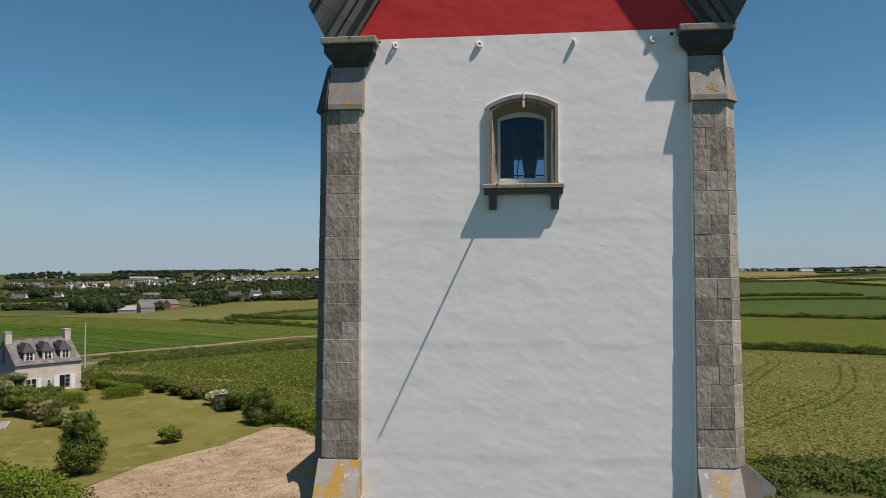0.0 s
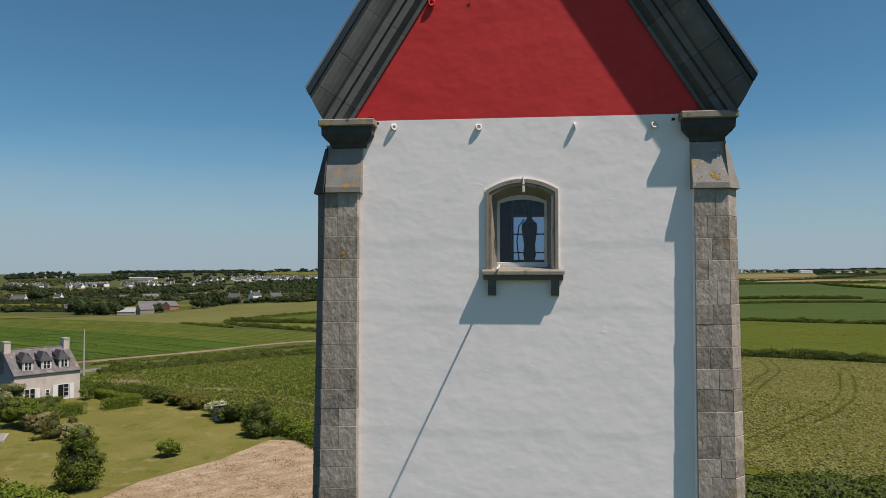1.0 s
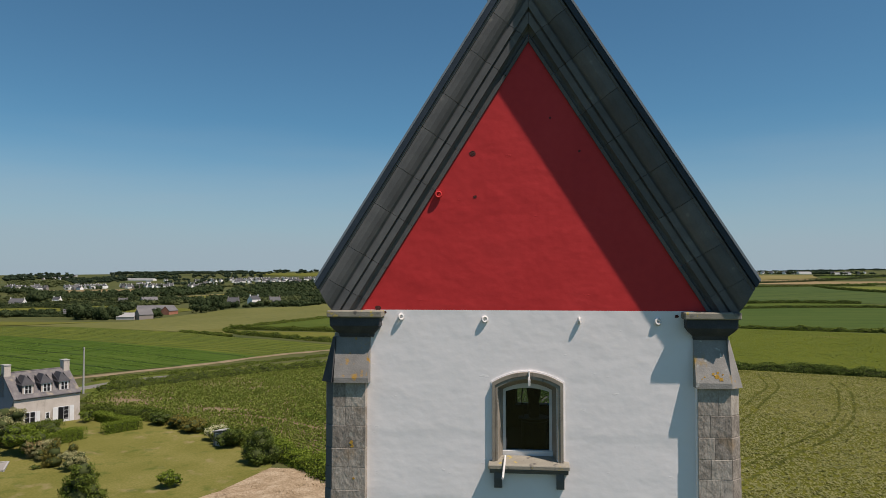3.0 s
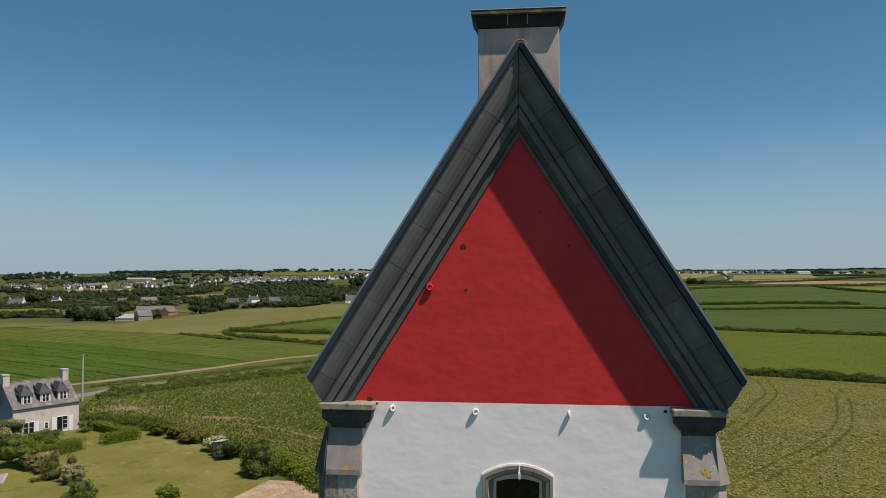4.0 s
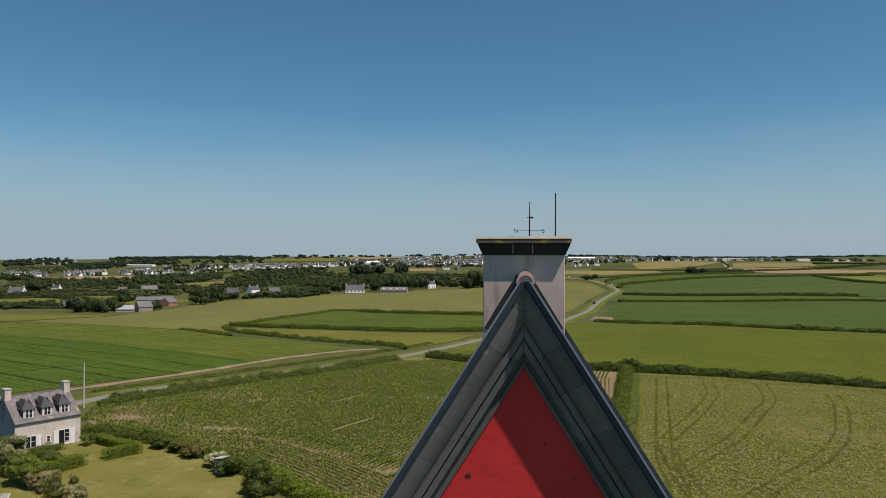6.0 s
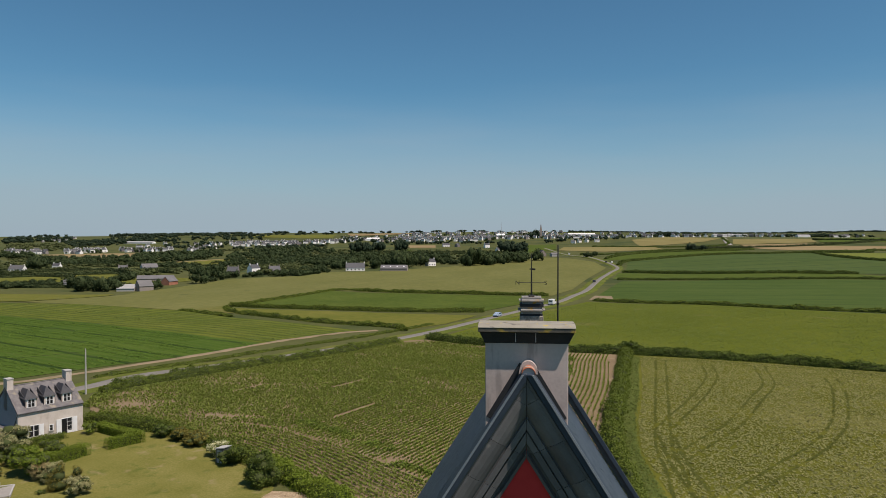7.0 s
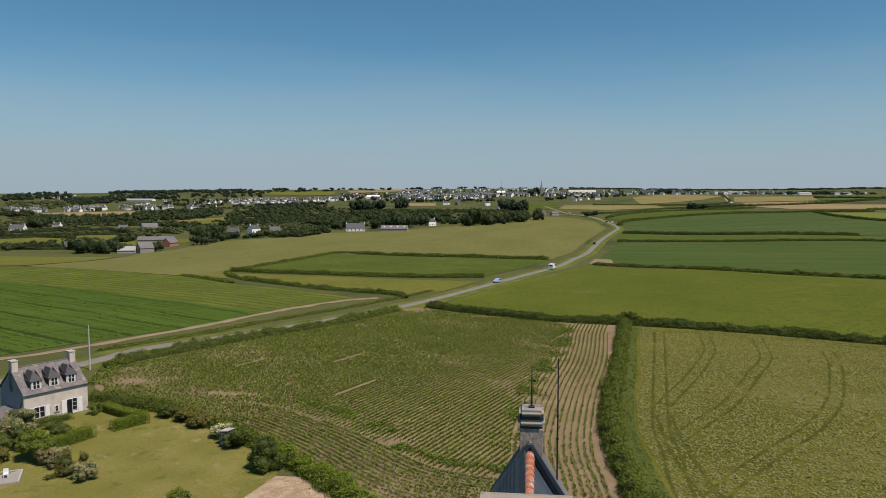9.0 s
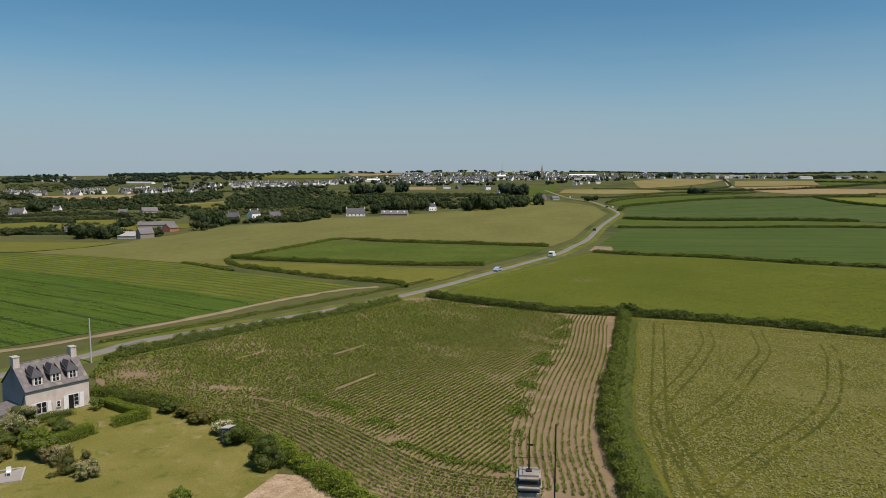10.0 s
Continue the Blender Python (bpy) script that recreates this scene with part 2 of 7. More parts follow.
M["leaf"] = leafy("leaf", [(0.052, 0.078, 0.013), (0.113, 0.148, 0.024), (0.191, 0.226, 0.047)])
M["leaf_dark"] = leafy("leaf_dark", [(0.042, 0.066, 0.015), (0.094, 0.129, 0.027), (0.166, 0.204, 0.046)])
M["leaf_bright"] = leafy("leaf_bright", [(0.080, 0.120, 0.013), (0.154, 0.208, 0.025), (0.242, 0.285, 0.048)])
M["leaf_grey"] = leafy("leaf_grey", [(0.270, 0.240, 0.110), (0.348, 0.336, 0.160), (0.456, 0.432, 0.220)])
M["leaf_brown"] = leafy("leaf_brown", [(0.240, 0.192, 0.088), (0.336, 0.270, 0.127), (0.432, 0.348, 0.176)])
M["leaf_gold"] = leafy("leaf_gold", [(0.094, 0.088, 0.020), (0.187, 0.165, 0.038), (0.275, 0.237, 0.060)])
M["blossom"] = leafy("blossom", [(0.552, 0.528, 0.308), (0.720, 0.684, 0.418), (0.864, 0.828, 0.550)])
# bluer, greyer greens put the haze of distance into the far woods' colour
M["wood_hazed"] = wooded("wood_hazed", [(0.022, 0.036, 0.015), (0.043, 0.061, 0.025), (0.076, 0.095, 0.039)])
M["wood_dark"] = wooded("wood_dark", [(0.016, 0.029, 0.018), (0.031, 0.047, 0.027), (0.052, 0.070, 0.038)])
M["wood_scrub"] = wooded("wood_scrub", [(0.051, 0.068, 0.027), (0.084, 0.101, 0.038), (0.130, 0.133, 0.056)])
# solid filler whose dark green stands in for shade between the leaves
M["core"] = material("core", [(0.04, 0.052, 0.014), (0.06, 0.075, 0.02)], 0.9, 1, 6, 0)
M["bark"] = material("bark", [(0.06, 0.05, 0.04), (0.12, 0.1, 0.08)], 0.9, 3, 25, 0.6)


# ---- builders ----
def part(name, bm, mat, parent, label="", smooth=False, shared=None):
    """Links a bmesh (or a finished mesh) as one mesh object under a thing or a part."""
    if isinstance(bm, bmesh.types.BMesh):
        bmesh.ops.recalc_face_normals(bm, faces=bm.faces)
        me = bpy.data.meshes.new(name)
        bm.to_mesh(me)
        bm.free()
    else:
        me = bm
    if mat and not me.materials:
        me.materials.append(mat)
    if smooth:
        me.shade_smooth()
    ob = new(name, me)
    ob.parent = parent
    if label:
        ob["label"] = label
    return ob


def thing(name, label, category, at=None, group="", kind=""):
    ob = new(name)
    ob.empty_display_size = 0.3
    if at is not None:
        ob.matrix_world = at
    return tagged(ob, label, category, group, kind)


def box(x0, x1, y0, y1, z0, z1, bevel=0.0, bm=None):
    bm = bm or bmesh.new()
    vs = [bm.verts.new((x, y, z)) for x in (x0, x1) for y in (y0, y1) for z in (z0, z1)]
    fs = [bm.faces.new([vs[i] for i in f]) for f in ((0, 1, 3, 2), (4, 6, 7, 5), (0, 4, 5, 1), (2, 3, 7, 6), (0, 2, 6, 4), (1, 5, 7, 3))]
    if bevel:
        es = list({e for f in fs for e in f.edges})
        bmesh.ops.bevel(bm, geom=es, offset=bevel, segments=1, affect="EDGES")
    return bm


def prism(pts, axis, a, b, bm=None):
    """A polygon (pairs) pushed along an axis from a to b. axis x: pairs are y, z; y: x, z; z: x, y."""
    bm = bm or bmesh.new()
    def at(p, v):
        return {"x": (v, p[0], p[1]), "y": (p[0], v, p[1]), "z": (p[0], p[1], v)}[axis]
    A = [bm.verts.new(at(p, a)) for p in pts]
    B = [bm.verts.new(at(p, b)) for p in pts]
    n = len(pts)
    bm.faces.new(A)
    bm.faces.new(B[::-1])
    for i in range(n):
        bm.faces.new((A[i], B[i], B[(i + 1) % n], A[(i + 1) % n]))
    return bm


def tube(points, radii, sides=8, bm=None):
    bm = bm or bmesh.new()
    rings = []
    P = [Vector(p) for p in points]
    for i, p in enumerate(P):
        d = (P[min(i + 1, len(P) - 1)] - P[max(i - 1, 0)]).normalized()
        u = d.orthogonal().normalized()
        w = d.cross(u)
        r = radii[i] if isinstance(radii, (list, tuple)) else radii
        rings.append([bm.verts.new(p + (u * math.cos(a) + w * math.sin(a)) * r) for a in (2 * math.pi * k / sides for k in range(sides))])
    for A, B in zip(rings, rings[1:]):
        for k in range(sides):
            bm.faces.new((A[k], A[(k + 1) % sides], B[(k + 1) % sides], B[k]))
    bm.faces.new(rings[0])
    bm.faces.new(rings[-1][::-1])
    return bm


def torus(centre, normal, R, r, n=14, m=7, bm=None):
    bm = bm or bmesh.new()
    nrm = Vector(normal).normalized()
    u = nrm.orthogonal().normalized()
    w = nrm.cross(u)
    g = []
    for i in range(n):
        a = 2 * math.pi * i / n
        d = u * math.cos(a) + w * math.sin(a)
        g.append([bm.verts.new(Vector(centre) + d * (R + r * math.cos(b)) + nrm * r * math.sin(b)) for b in (2 * math.pi * j / m for j in range(m))])
    for i in range(n):
        for j in range(m):
            bm.faces.new((g[i][j], g[(i + 1) % n][j], g[(i + 1) % n][(j + 1) % m], g[i][(j + 1) % m]))
    return bm


def raw_mesh(name, verts, sides, mat=None, faces=None):
    """A mesh straight from arrays: polygons of so many sides, of consecutive vertices unless faces are given."""
    me = bpy.data.meshes.new(name)
    verts = np.ascontiguousarray(verts, np.float32).reshape(-1, 3)
    faces = np.arange(len(verts), dtype=np.int32) if faces is None else np.ascontiguousarray(faces, np.int32).ravel()
    n = len(faces) // sides
    me.vertices.add(len(verts))
    me.vertices.foreach_set("co", verts.ravel())
    me.loops.add(len(faces))
    me.loops.foreach_set("vertex_index", faces)
    me.polygons.add(n)
    me.polygons.foreach_set("loop_start", np.arange(n, dtype=np.int32) * sides)
    me.update(calc_edges=True)
    me.validate()
    if mat:
        me.materials.append(mat)
    return me


rng = np.random.default_rng(7)


def leaf_quads(P, N, size, spread=0.7):
    """Small leaf-shaped quads at the points P, roughly facing N."""
    n = len(P)
    N = N + rng.normal(0, spread, (n, 3))
    N /= np.linalg.norm(N, axis=1)[:, None] + 1e-9
    U = np.cross(N, rng.normal(0, 1, (n, 3)))
    U /= np.linalg.norm(U, axis=1)[:, None] + 1e-9
    W = np.cross(N, U)
    s = (size * rng.uniform(0.6, 1.4, n))[:, None]
    bend = N * s * 0.18
    return np.stack([P - U * s, P - W * s * 0.55 + bend, P + U * s, P + W * s * 0.55 + bend], 1)


def lump(x, y, z, scale):
    """Smooth cheap noise in about -1 to 1, for arrays."""
    x, y, z = x / scale, y / scale, z / scale
    return (np.sin(x * 1.7 + 1.3 * np.sin(y * 1.1 + z)) + np.sin(y * 1.9 + 1.1 * np.sin(z * 1.3 + x * 0.7)) + np.sin(z * 2.1 + x * 1.2 + y * 0.8)) / 3


def ico_mesh(sub):
    bm = bmesh.new()
    bmesh.ops.create_icosphere(bm, subdivisions=sub, radius=1)
    V = np.array([v.co[:] for v in bm.verts])
    F = np.array([[v.index for v in f.verts] for f in bm.faces])
    bm.free()
    return V, F


ICO1, ICO2 = ico_mesh(1), ico_mesh(2)

# ---- the lie of the land ----
LOW = [(0, 0, -1.4), (0, -80, -1.4), (-63, 80, 0), (-40, 62, -1.2), (-17, 80, -1.4), (40, 70, -2.2), (25, 100, -1.3), (50, 108, -1.3),
       (53, 160, -2.2), (26, 169, -2.0), (-30, 195, -4.2), (-50, 209, -3.4), (-89, 177, -1.4), (-88, 135, -0.8), (-62, 124, -1.9), (-49, 150, -2.7), (-70, 170, -1.9), (-76, 107, -0.5), (-120, 278, -3.2),
       (-84, 372, -3.8), (34, 345, -4.5), (68, 451, -3.6), (105, 280, -2.2), (127, 261, -1.5), (238, 525, -1.5), (85, 601, -4.5),
       (-110, 600, -6), (-180, 507, -5.5), (-250, 440, -10), (160, 160, -2)]
HIGH = [(-434, 802, -13), (-586, 780, -16), (-834, 1150, -13), (-879, 1443, -11), (-748, 1983, 2), (317, 791, 3.5), (224, 922, 5),
        (380, 942, 6), (-18, 1000, -4), (60, 1100, -5), (0, 1500, 4), (0, 2000, 17), (600, 2000, 20), (-300, 2000, 11), (900, 1500, 15),
        (-1900, 2000, -6), (0, 4300, 42), (2500, 4300, 44), (-2600, 4300, 12), (1500, 3000, 32), (-1500, 3200, 20), (0, 3000, 37),
        (-1200, 4300, 36), (0, 7000, 20), (4000, 7000, 20), (-4000, 7000, -5)]
HEIGHTS = np.array(LOW + HIGH, float)


def ground(x, y):
    """The ground's height, from a plan of spot heights."""
    x, y = np.asarray(x, float), np.asarray(y, float)
    s = 12 + 0.10 * np.hypot(x, y)
    d2 = (x[..., None] - HEIGHTS[:, 0]) ** 2 + (y[..., None] - HEIGHTS[:, 1]) ** 2
    w = 1 / (d2 + s[..., None] ** 2) ** 2
    return (w * HEIGHTS[:, 2]).sum(-1) / w.sum(-1)


def gz(x, y):
    return float(ground(x, y))


def ground_sheet():
    ang = np.concatenate([np.arange(-42, 42, 0.7), np.arange(42, 318, 3.0)]) + 6
    rad = np.concatenate([[0.0], np.geomspace(2, 4950, 170)])
    A, R = np.meshgrid(np.radians(ang), rad)
    X, Y = -np.sin(A) * R, np.cos(A) * R
    V = np.stack([X, Y, ground(X, Y)], -1).reshape(-1, 3)
    n, m = len(rad), len(ang)
    i, j = np.meshgrid(np.arange(n - 1), np.arange(m), indexing="ij")
    k = (j + 1) % m
    F = np.stack([i * m + j, i * m + k, (i + 1) * m + k, (i + 1) * m + j], -1).reshape(-1, 4)
    me = raw_mesh("ground", V, 4, M["meadow"], F)
    me.shade_smooth()
    return tagged(new("ground", me), "rolling green farmland reaching the horizon", "ground", kind="structure")


LIFT = [0]


def curve_points(pts, step):
    """A smooth line through plan points, sampled about every step metres."""
    P = np.array(pts, float)
    P = np.vstack([2 * P[0] - P[1], P, 2 * P[-1] - P[-2]])
    out = []
    for i in range(1, len(P) - 2):
        n = max(1, int(np.linalg.norm(P[i + 1] - P[i]) / step))
        for t in np.arange(n) / n:
            a, b, c, d = P[i - 1:i + 3]
            out.append(0.5 * (2 * b + (c - a) * t + (2 * a - 5 * b + 4 * c - d) * t * t + (3 * b - a - 3 * c + d) * t ** 3))
    out.append(P[-2])
    return np.array(out)


def lift_at(x, y):
    return 0.04 + 0.0003 * np.hypot(x, y)


def field(name, label, pts, mat, category="field", extra=0.0, cell=None):
    """A field laid over the ground within its boundary."""
    from mathutils.geometry import delaunay_2d_cdt
    LIFT[0] += 1
    P = np.array(pts, float)
    size = np.ptp(P, axis=0).max()
    step = cell or max(3.0, size / 26)
    edge = []
    for a, b in zip(P, np.roll(P, -1, 0)):
        n = max(1, int(np.linalg.norm(b - a) / step))
        edge += [a + (b - a) * t for t in np.arange(n) / n]
    ne = len(edge)
    x0, y0 = P.min(0)
    x1, y1 = P.max(0)
    inner = [(x, y) for x in np.arange(x0, x1, step) for y in np.arange(y0, y1, step)]
    vs = [Vector(p) for p in edge] + [Vector(p) for p in inner]
    v, _, f, *_ = delaunay_2d_cdt(vs, [], [list(range(ne))], 1, 1e-4)
    X = np.array([[p.x, p.y] for p in v])
    Z = ground(X[:, 0], X[:, 1]) + lift_at(X[:, 0], X[:, 1]) * (1 + 0.02 * LIFT[0]) + extra
    me = bpy.data.meshes.new(name)
    me.from_pydata(np.column_stack([X, Z]).tolist(), [], [list(q) for q in f])
    me.update()
    bm = bmesh.new()
    bm.from_mesh(me)
    for q in bm.faces:
        if q.normal.z < 0:
            q.normal_flip()
    bm.to_mesh(me)
    bm.free()
    me.materials.append(mat)
    me.shade_smooth()
    return tagged(new(name, me), label, category, kind="structure")


def strip(name, label, pts, width, mat, extra=0.03, category="road", wobble=0.0):
    """A road or a track along a line of the plan."""
    LIFT[0] += 1
    C = curve_points(pts, 3.0)
    T = np.gradient(C, axis=0)
    T /= np.linalg.norm(T, axis=1)[:, None]
    S = np.stack([-T[:, 1], T[:, 0]], 1)
    rows = []
    for k in (-1.12, -1, -0.5, 0, 0.5, 1, 1.12):
        w = width / 2 * (1 + wobble * lump(C[:, 0], C[:, 1], k * 7.0, 3.0))
        Q = C + S * (k * w)[:, None]
        rows.append(np.column_stack([Q, ground(Q[:, 0], Q[:, 1]) + lift_at(Q[:, 0], Q[:, 1]) * (1.9 if abs(k) < 1.05 else 0.3) + extra * (abs(k) < 1.05) + 0.04 * (1 - k * k) * (abs(k) < 1.05)]))
    V = np.stack(rows, 1)
    n, m = V.shape[:2]
    i, j = np.meshgrid(np.arange(n - 1), np.arange(m - 1), indexing="ij")
    F = np.stack([i * m + j, (i + 1) * m + j, (i + 1) * m + j + 1, i * m + j + 1], -1).reshape(-1, 4)[:, ::-1]
    me = raw_mesh(name, V, 4, mat, F)
    me.shade_smooth()
    return tagged(new(name, me), label, category, kind="structure")


# ---- fields ----
M["meadow"] = overlay(material("meadow", [(0.062, 0.07, 0.026), (0.088, 0.094, 0.034), (0.125, 0.122, 0.05)], 0.9, 0.012, 0.3, 0.3, 2.0, spec=0.03), (0.055, 0.07, 0.026), 0.012, 0.5, 0.08)
M["asphalt"] = material("asphalt", [(0.15, 0.14, 0.125), (0.22, 0.207, 0.185)], 0.9, 0.3, 12, 0.3, spec=0.1)
M["earth"] = material("earth", [(0.17, 0.14, 0.08), (0.27, 0.21, 0.14)], 0.95, 0.3, 6, 0.6, spec=0.05)
M["verge"] = material("verge", [(0.06, 0.085, 0.014), (0.1, 0.12, 0.0245), (0.16, 0.15, 0.042)], 0.9, 0.15, 4, 0.6, 6, spec=0.03, depth=0.1)
M["crop_left"] = striped(striped(material("crop_left", [(0.04, 0.075, 0.0105), (0.058, 0.098, 0.014), (0.085, 0.12, 0.0196)], 0.9, 0.04, 1.5, 0.5, 3, spec=0.03, depth=0.15), (0.02, 0.04, 0.01), -28, 12.0, 1.2, 0.8, 0.35), (0.09, 0.115, 0.028), -28, 2.9, 0.7, 0.3, 0.9)
M["crop_left_pale"] = striped(material("crop_left_pale", [(0.065, 0.09, 0.0126), (0.1, 0.12, 0.0182), (0.14, 0.15, 0.028)], 0.9, 0.06, 1.5, 0.5, 3, spec=0.03, depth=0.15), (0.04, 0.062, 0.016), -25, 4.2, 1.1, 0.6, 0.8)
M["wheat"] = striped(material("wheat", [(0.105, 0.112, 0.033), (0.132, 0.134, 0.043), (0.16, 0.158, 0.055)], 0.9, 0.03, 0.35, 0.5, 2, spec=0.03, depth=0.15, stretch=(1, 0.4, 1), fine_mix=0.5), (0.085, 0.092, 0.03), 62, 24, 0.35, 0.5, 0.15)
M["crop_mid"] = material("crop_mid", [(0.045, 0.07, 0.012), (0.066, 0.092, 0.016), (0.095, 0.118, 0.024)], 0.9, 0.04, 0.4, 0.5, 2, spec=0.03, depth=0.15, fine_mix=0.5)
M["crop_mid_pale"] = material("crop_mid_pale", [(0.085, 0.1, 0.0168), (0.12, 0.125, 0.0252), (0.155, 0.145, 0.035)], 0.9, 0.05, 0.4, 0.5, 2, spec=0.03, depth=0.15, fine_mix=0.5)
M["crop_centre"] = overlay(material("crop_centre", [(0.07, 0.09, 0.0098), (0.095, 0.115, 0.0126), (0.125, 0.135, 0.0196)], 0.9, 0.03, 1.6, 0.6, 2.5, spec=0.03, depth=0.2), (0.17, 0.155, 0.06), 0.05, 0.62, 0.12)
M["crop_blue"] = striped(material("crop_blue", [(0.045, 0.075, 0.0168), (0.058, 0.088, 0.0203), (0.07, 0.098, 0.0245)], 0.9, 0.03, 0.3, 0.4, 2, spec=0.03, depth=0.1, stretch=(0.3, 1, 1), fine_mix=0.5, contrast=0.16), (0.03, 0.05, 0.016), -4, 26, 1.0, 0.75, 0.15)
M["crop_blue_far"] = striped(material("crop_blue_far", [(0.048, 0.075, 0.021), (0.06, 0.088, 0.0252), (0.075, 0.1, 0.0301)], 0.9, 0.03, 0.25, 0.4, 2, spec=0.03, depth=0.1, stretch=(0.3, 1, 1), fine_mix=0.5, contrast=0.16), (0.03, 0.05, 0.02), 22, 34, 1.5, 0.8, 0.1)
M["crop_lime"] = material("crop_lime", [(0.11, 0.135, 0.026), (0.145, 0.16, 0.034)], 0.9, 0.02, 1.0, 0.3, 3, spec=0.03)
M["stubble"] = material("stubble", [(0.19, 0.145, 0.07), (0.24, 0.185, 0.095), (0.29, 0.22, 0.12)], 0.9, 0.012, 0.2, 0.3, 2, spec=0.03)
M["soil"] = overlay(material("soil", [(0.155, 0.115, 0.066), (0.2, 0.15, 0.09), (0.25, 0.19, 0.118)], 0.95, 0.12, 3.0, 0.8, 6, spec=0.03, depth=0.08), (0.25, 0.2, 0.13), 0.22, 0.58, 0.12)
M["crop_ochre"] = material("crop_ochre", [(0.15, 0.13, 0.05), (0.19, 0.165, 0.065), (0.23, 0.195, 0.085)], 0.9, 0.015, 0.2, 0.3, 2, spec=0.03)
M["margin"] = material("margin", [(0.085, 0.095, 0.022), (0.125, 0.125, 0.034), (0.17, 0.16, 0.055)], 0.9, 0.2, 5, 0.6, 6, spec=0.03, depth=0.1)
M["crop_right"] = overlay(material("crop_right", [(0.075, 0.085, 0.0126), (0.115, 0.12, 0.0182), (0.165, 0.155, 0.0315)], 0.9, 0.05, 2.2, 0.9, 3.0, spec=0.03, stretch=(1, 1.6, 1), depth=0.3), (0.18, 0.17, 0.05), 0.03, 0.55, 0.15)
M["lawn"] = overlay(overlay(material("lawn", [(0.105, 0.108, 0.023), (0.155, 0.148, 0.039), (0.22, 0.195, 0.07)], 0.9, 0.16, 5.0, 0.4, 14, spec=0.03, depth=0.04, fine_mix=0.5), (0.26, 0.21, 0.11), 0.35, 0.6, 0.1, strength=0.7), (0.075, 0.1, 0.02), 0.5, 0.58, 0.12, offset=(9, 4, 0), strength=0.7)
M["straw"] = striped(material("straw", [(0.24, 0.175, 0.105), (0.35, 0.265, 0.17), (0.46, 0.37, 0.26)], 0.95, 0.5, 4.0, 1.0, 4, spec=0.03, depth=0.2, fine_mix=0.5, contrast=0.17), (0.25, 0.185, 0.11), 52, 2.2, 0.35, 0.4, 1.4)
M["gravel"] = material("gravel", [(0.24, 0.22, 0.2), (0.34, 0.32, 0.29)], 0.9, 1, 12, 0.4)

ground_sheet()
ROAD = [(-100, 73), (-88, 90), (-79.1, 110.7), (-75.8, 124.5), (-65.0, 141.0), (-56.5, 154.5), (-46.7, 170.3), (-35.9, 194.2), (-22.0, 222.3), (-4.1, 261.7),
        (7.2, 291.3), (18.3, 324), (27.2, 358), (37.7, 396), (52.5, 477), (72.3, 580), (88.9, 659), (91, 721), (85.5, 790), (77, 896),
        (72, 1050), (61.1, 1224), (45.7, 1330)]
field("field_crop_left", "striped dark green crop field beside a dirt track", [(-189.7, 232.8), (-144.3, 213.4), (-81.3, 179.9), (-67.6, 173.6), (-80.4, 145.6), (-99.6, 115.5), (-160, 90)], M["crop_left"])
field("field_crop_pale", "pale green drilled crop field", [(-231.7, 287.5), (-186.7, 280.2), (-130.4, 258.5), (-103.0, 236.8), (-69.4, 221.7), (-49.6, 210.4), (-65.7, 181.9), (-67.6, 173.6), (-81.3, 179.9), (-144.3, 213.4), (-189.7, 232.8)], M["crop_left_pale"])
field("field_wheat", "pale ripening wheat field on a low rise", [(-225.2, 293.4), (-215.4, 325), (-239.1, 422), (-215.4, 499), (-168.2, 541), (-166.4, 593), (-128.9, 614), (-67.2, 703), (28.9, 925), (78, 759), (80, 668), (58, 556), (29.6, 398), (16.7, 359), (-35.3, 364), (-82.9, 368), (-103.1, 379), (-114.2, 326), (-122.8, 285.0), (-131.2, 260.2), (-186.7, 280.2)], M["wheat"])
field("field_between_hedges", "green crop field between two hedges", [(-120.7, 280.9), (-111.4, 317), (-101.2, 372), (-83.0, 361), (-34.5, 355), (15.1, 354), (-2, 300), (-14.1, 270.0), (-48.4, 266.1), (-96.6, 273.7)], M["crop_mid"])
field("field_narrow", "narrow yellowish green field beside the road", [(-119.2, 273.2), (-94.0, 266.1), (-47.1, 258.8), (-15.6, 255.8), (-24.8, 231.6), (-36.8, 215.1), (-42.2, 220.0), (-71.2, 228.1), (-106.7, 251.2)], M["crop_mid_pale"])
field("field_centre", "broad bright green crop field behind a hedge", [(-24.0, 200.3), (-10, 234.5), (8.7, 271.4), (30.7, 325), (67.5, 304), (104.4, 278.4), (134, 261.2), (170, 235), (120, 135), (78.5, 150.5), (62.7, 161.0), (45.1, 166.8), (22.5, 168.4), (-2.8, 179.0)], M["crop_centre"])
field("field_blue", "bluish green cereal field behind a ragged hedge", [(36.7, 350), (66.4, 468), (140.5, 480), (220.7, 470), (260, 452), (200, 250), (141.1, 275.8), (107.8, 286.1), (71.2, 316), (40, 332)], M["crop_blue"])
field("field_strip", "narrow pale green strip between two hedges", [(63.1, 488), (79.2, 580), (160.9, 552), (239.4, 529), (260, 480), (227.0, 480), (140, 486)], M["crop_mid"])
field("field_blue_far", "distant bluish green field with tramlines", [(88.2, 604), (111.3, 751), (169.0, 788), (242.7, 842), (345, 885), (320, 722), (360, 640), (330, 500), (243.0, 535), (160, 560)], M["crop_blue_far"])
field("field_lime", "distant lime green field", [(346, 871), (460, 869), (410, 640), (330, 700)], M["crop_lime"])
field("field_stubble", "distant tan stubble field", [(367, 1020), (433, 1476), (552, 1452), (529, 1341), (609, 1273), (900, 1150), (700, 1004), (508, 1058)], M["stubble"])
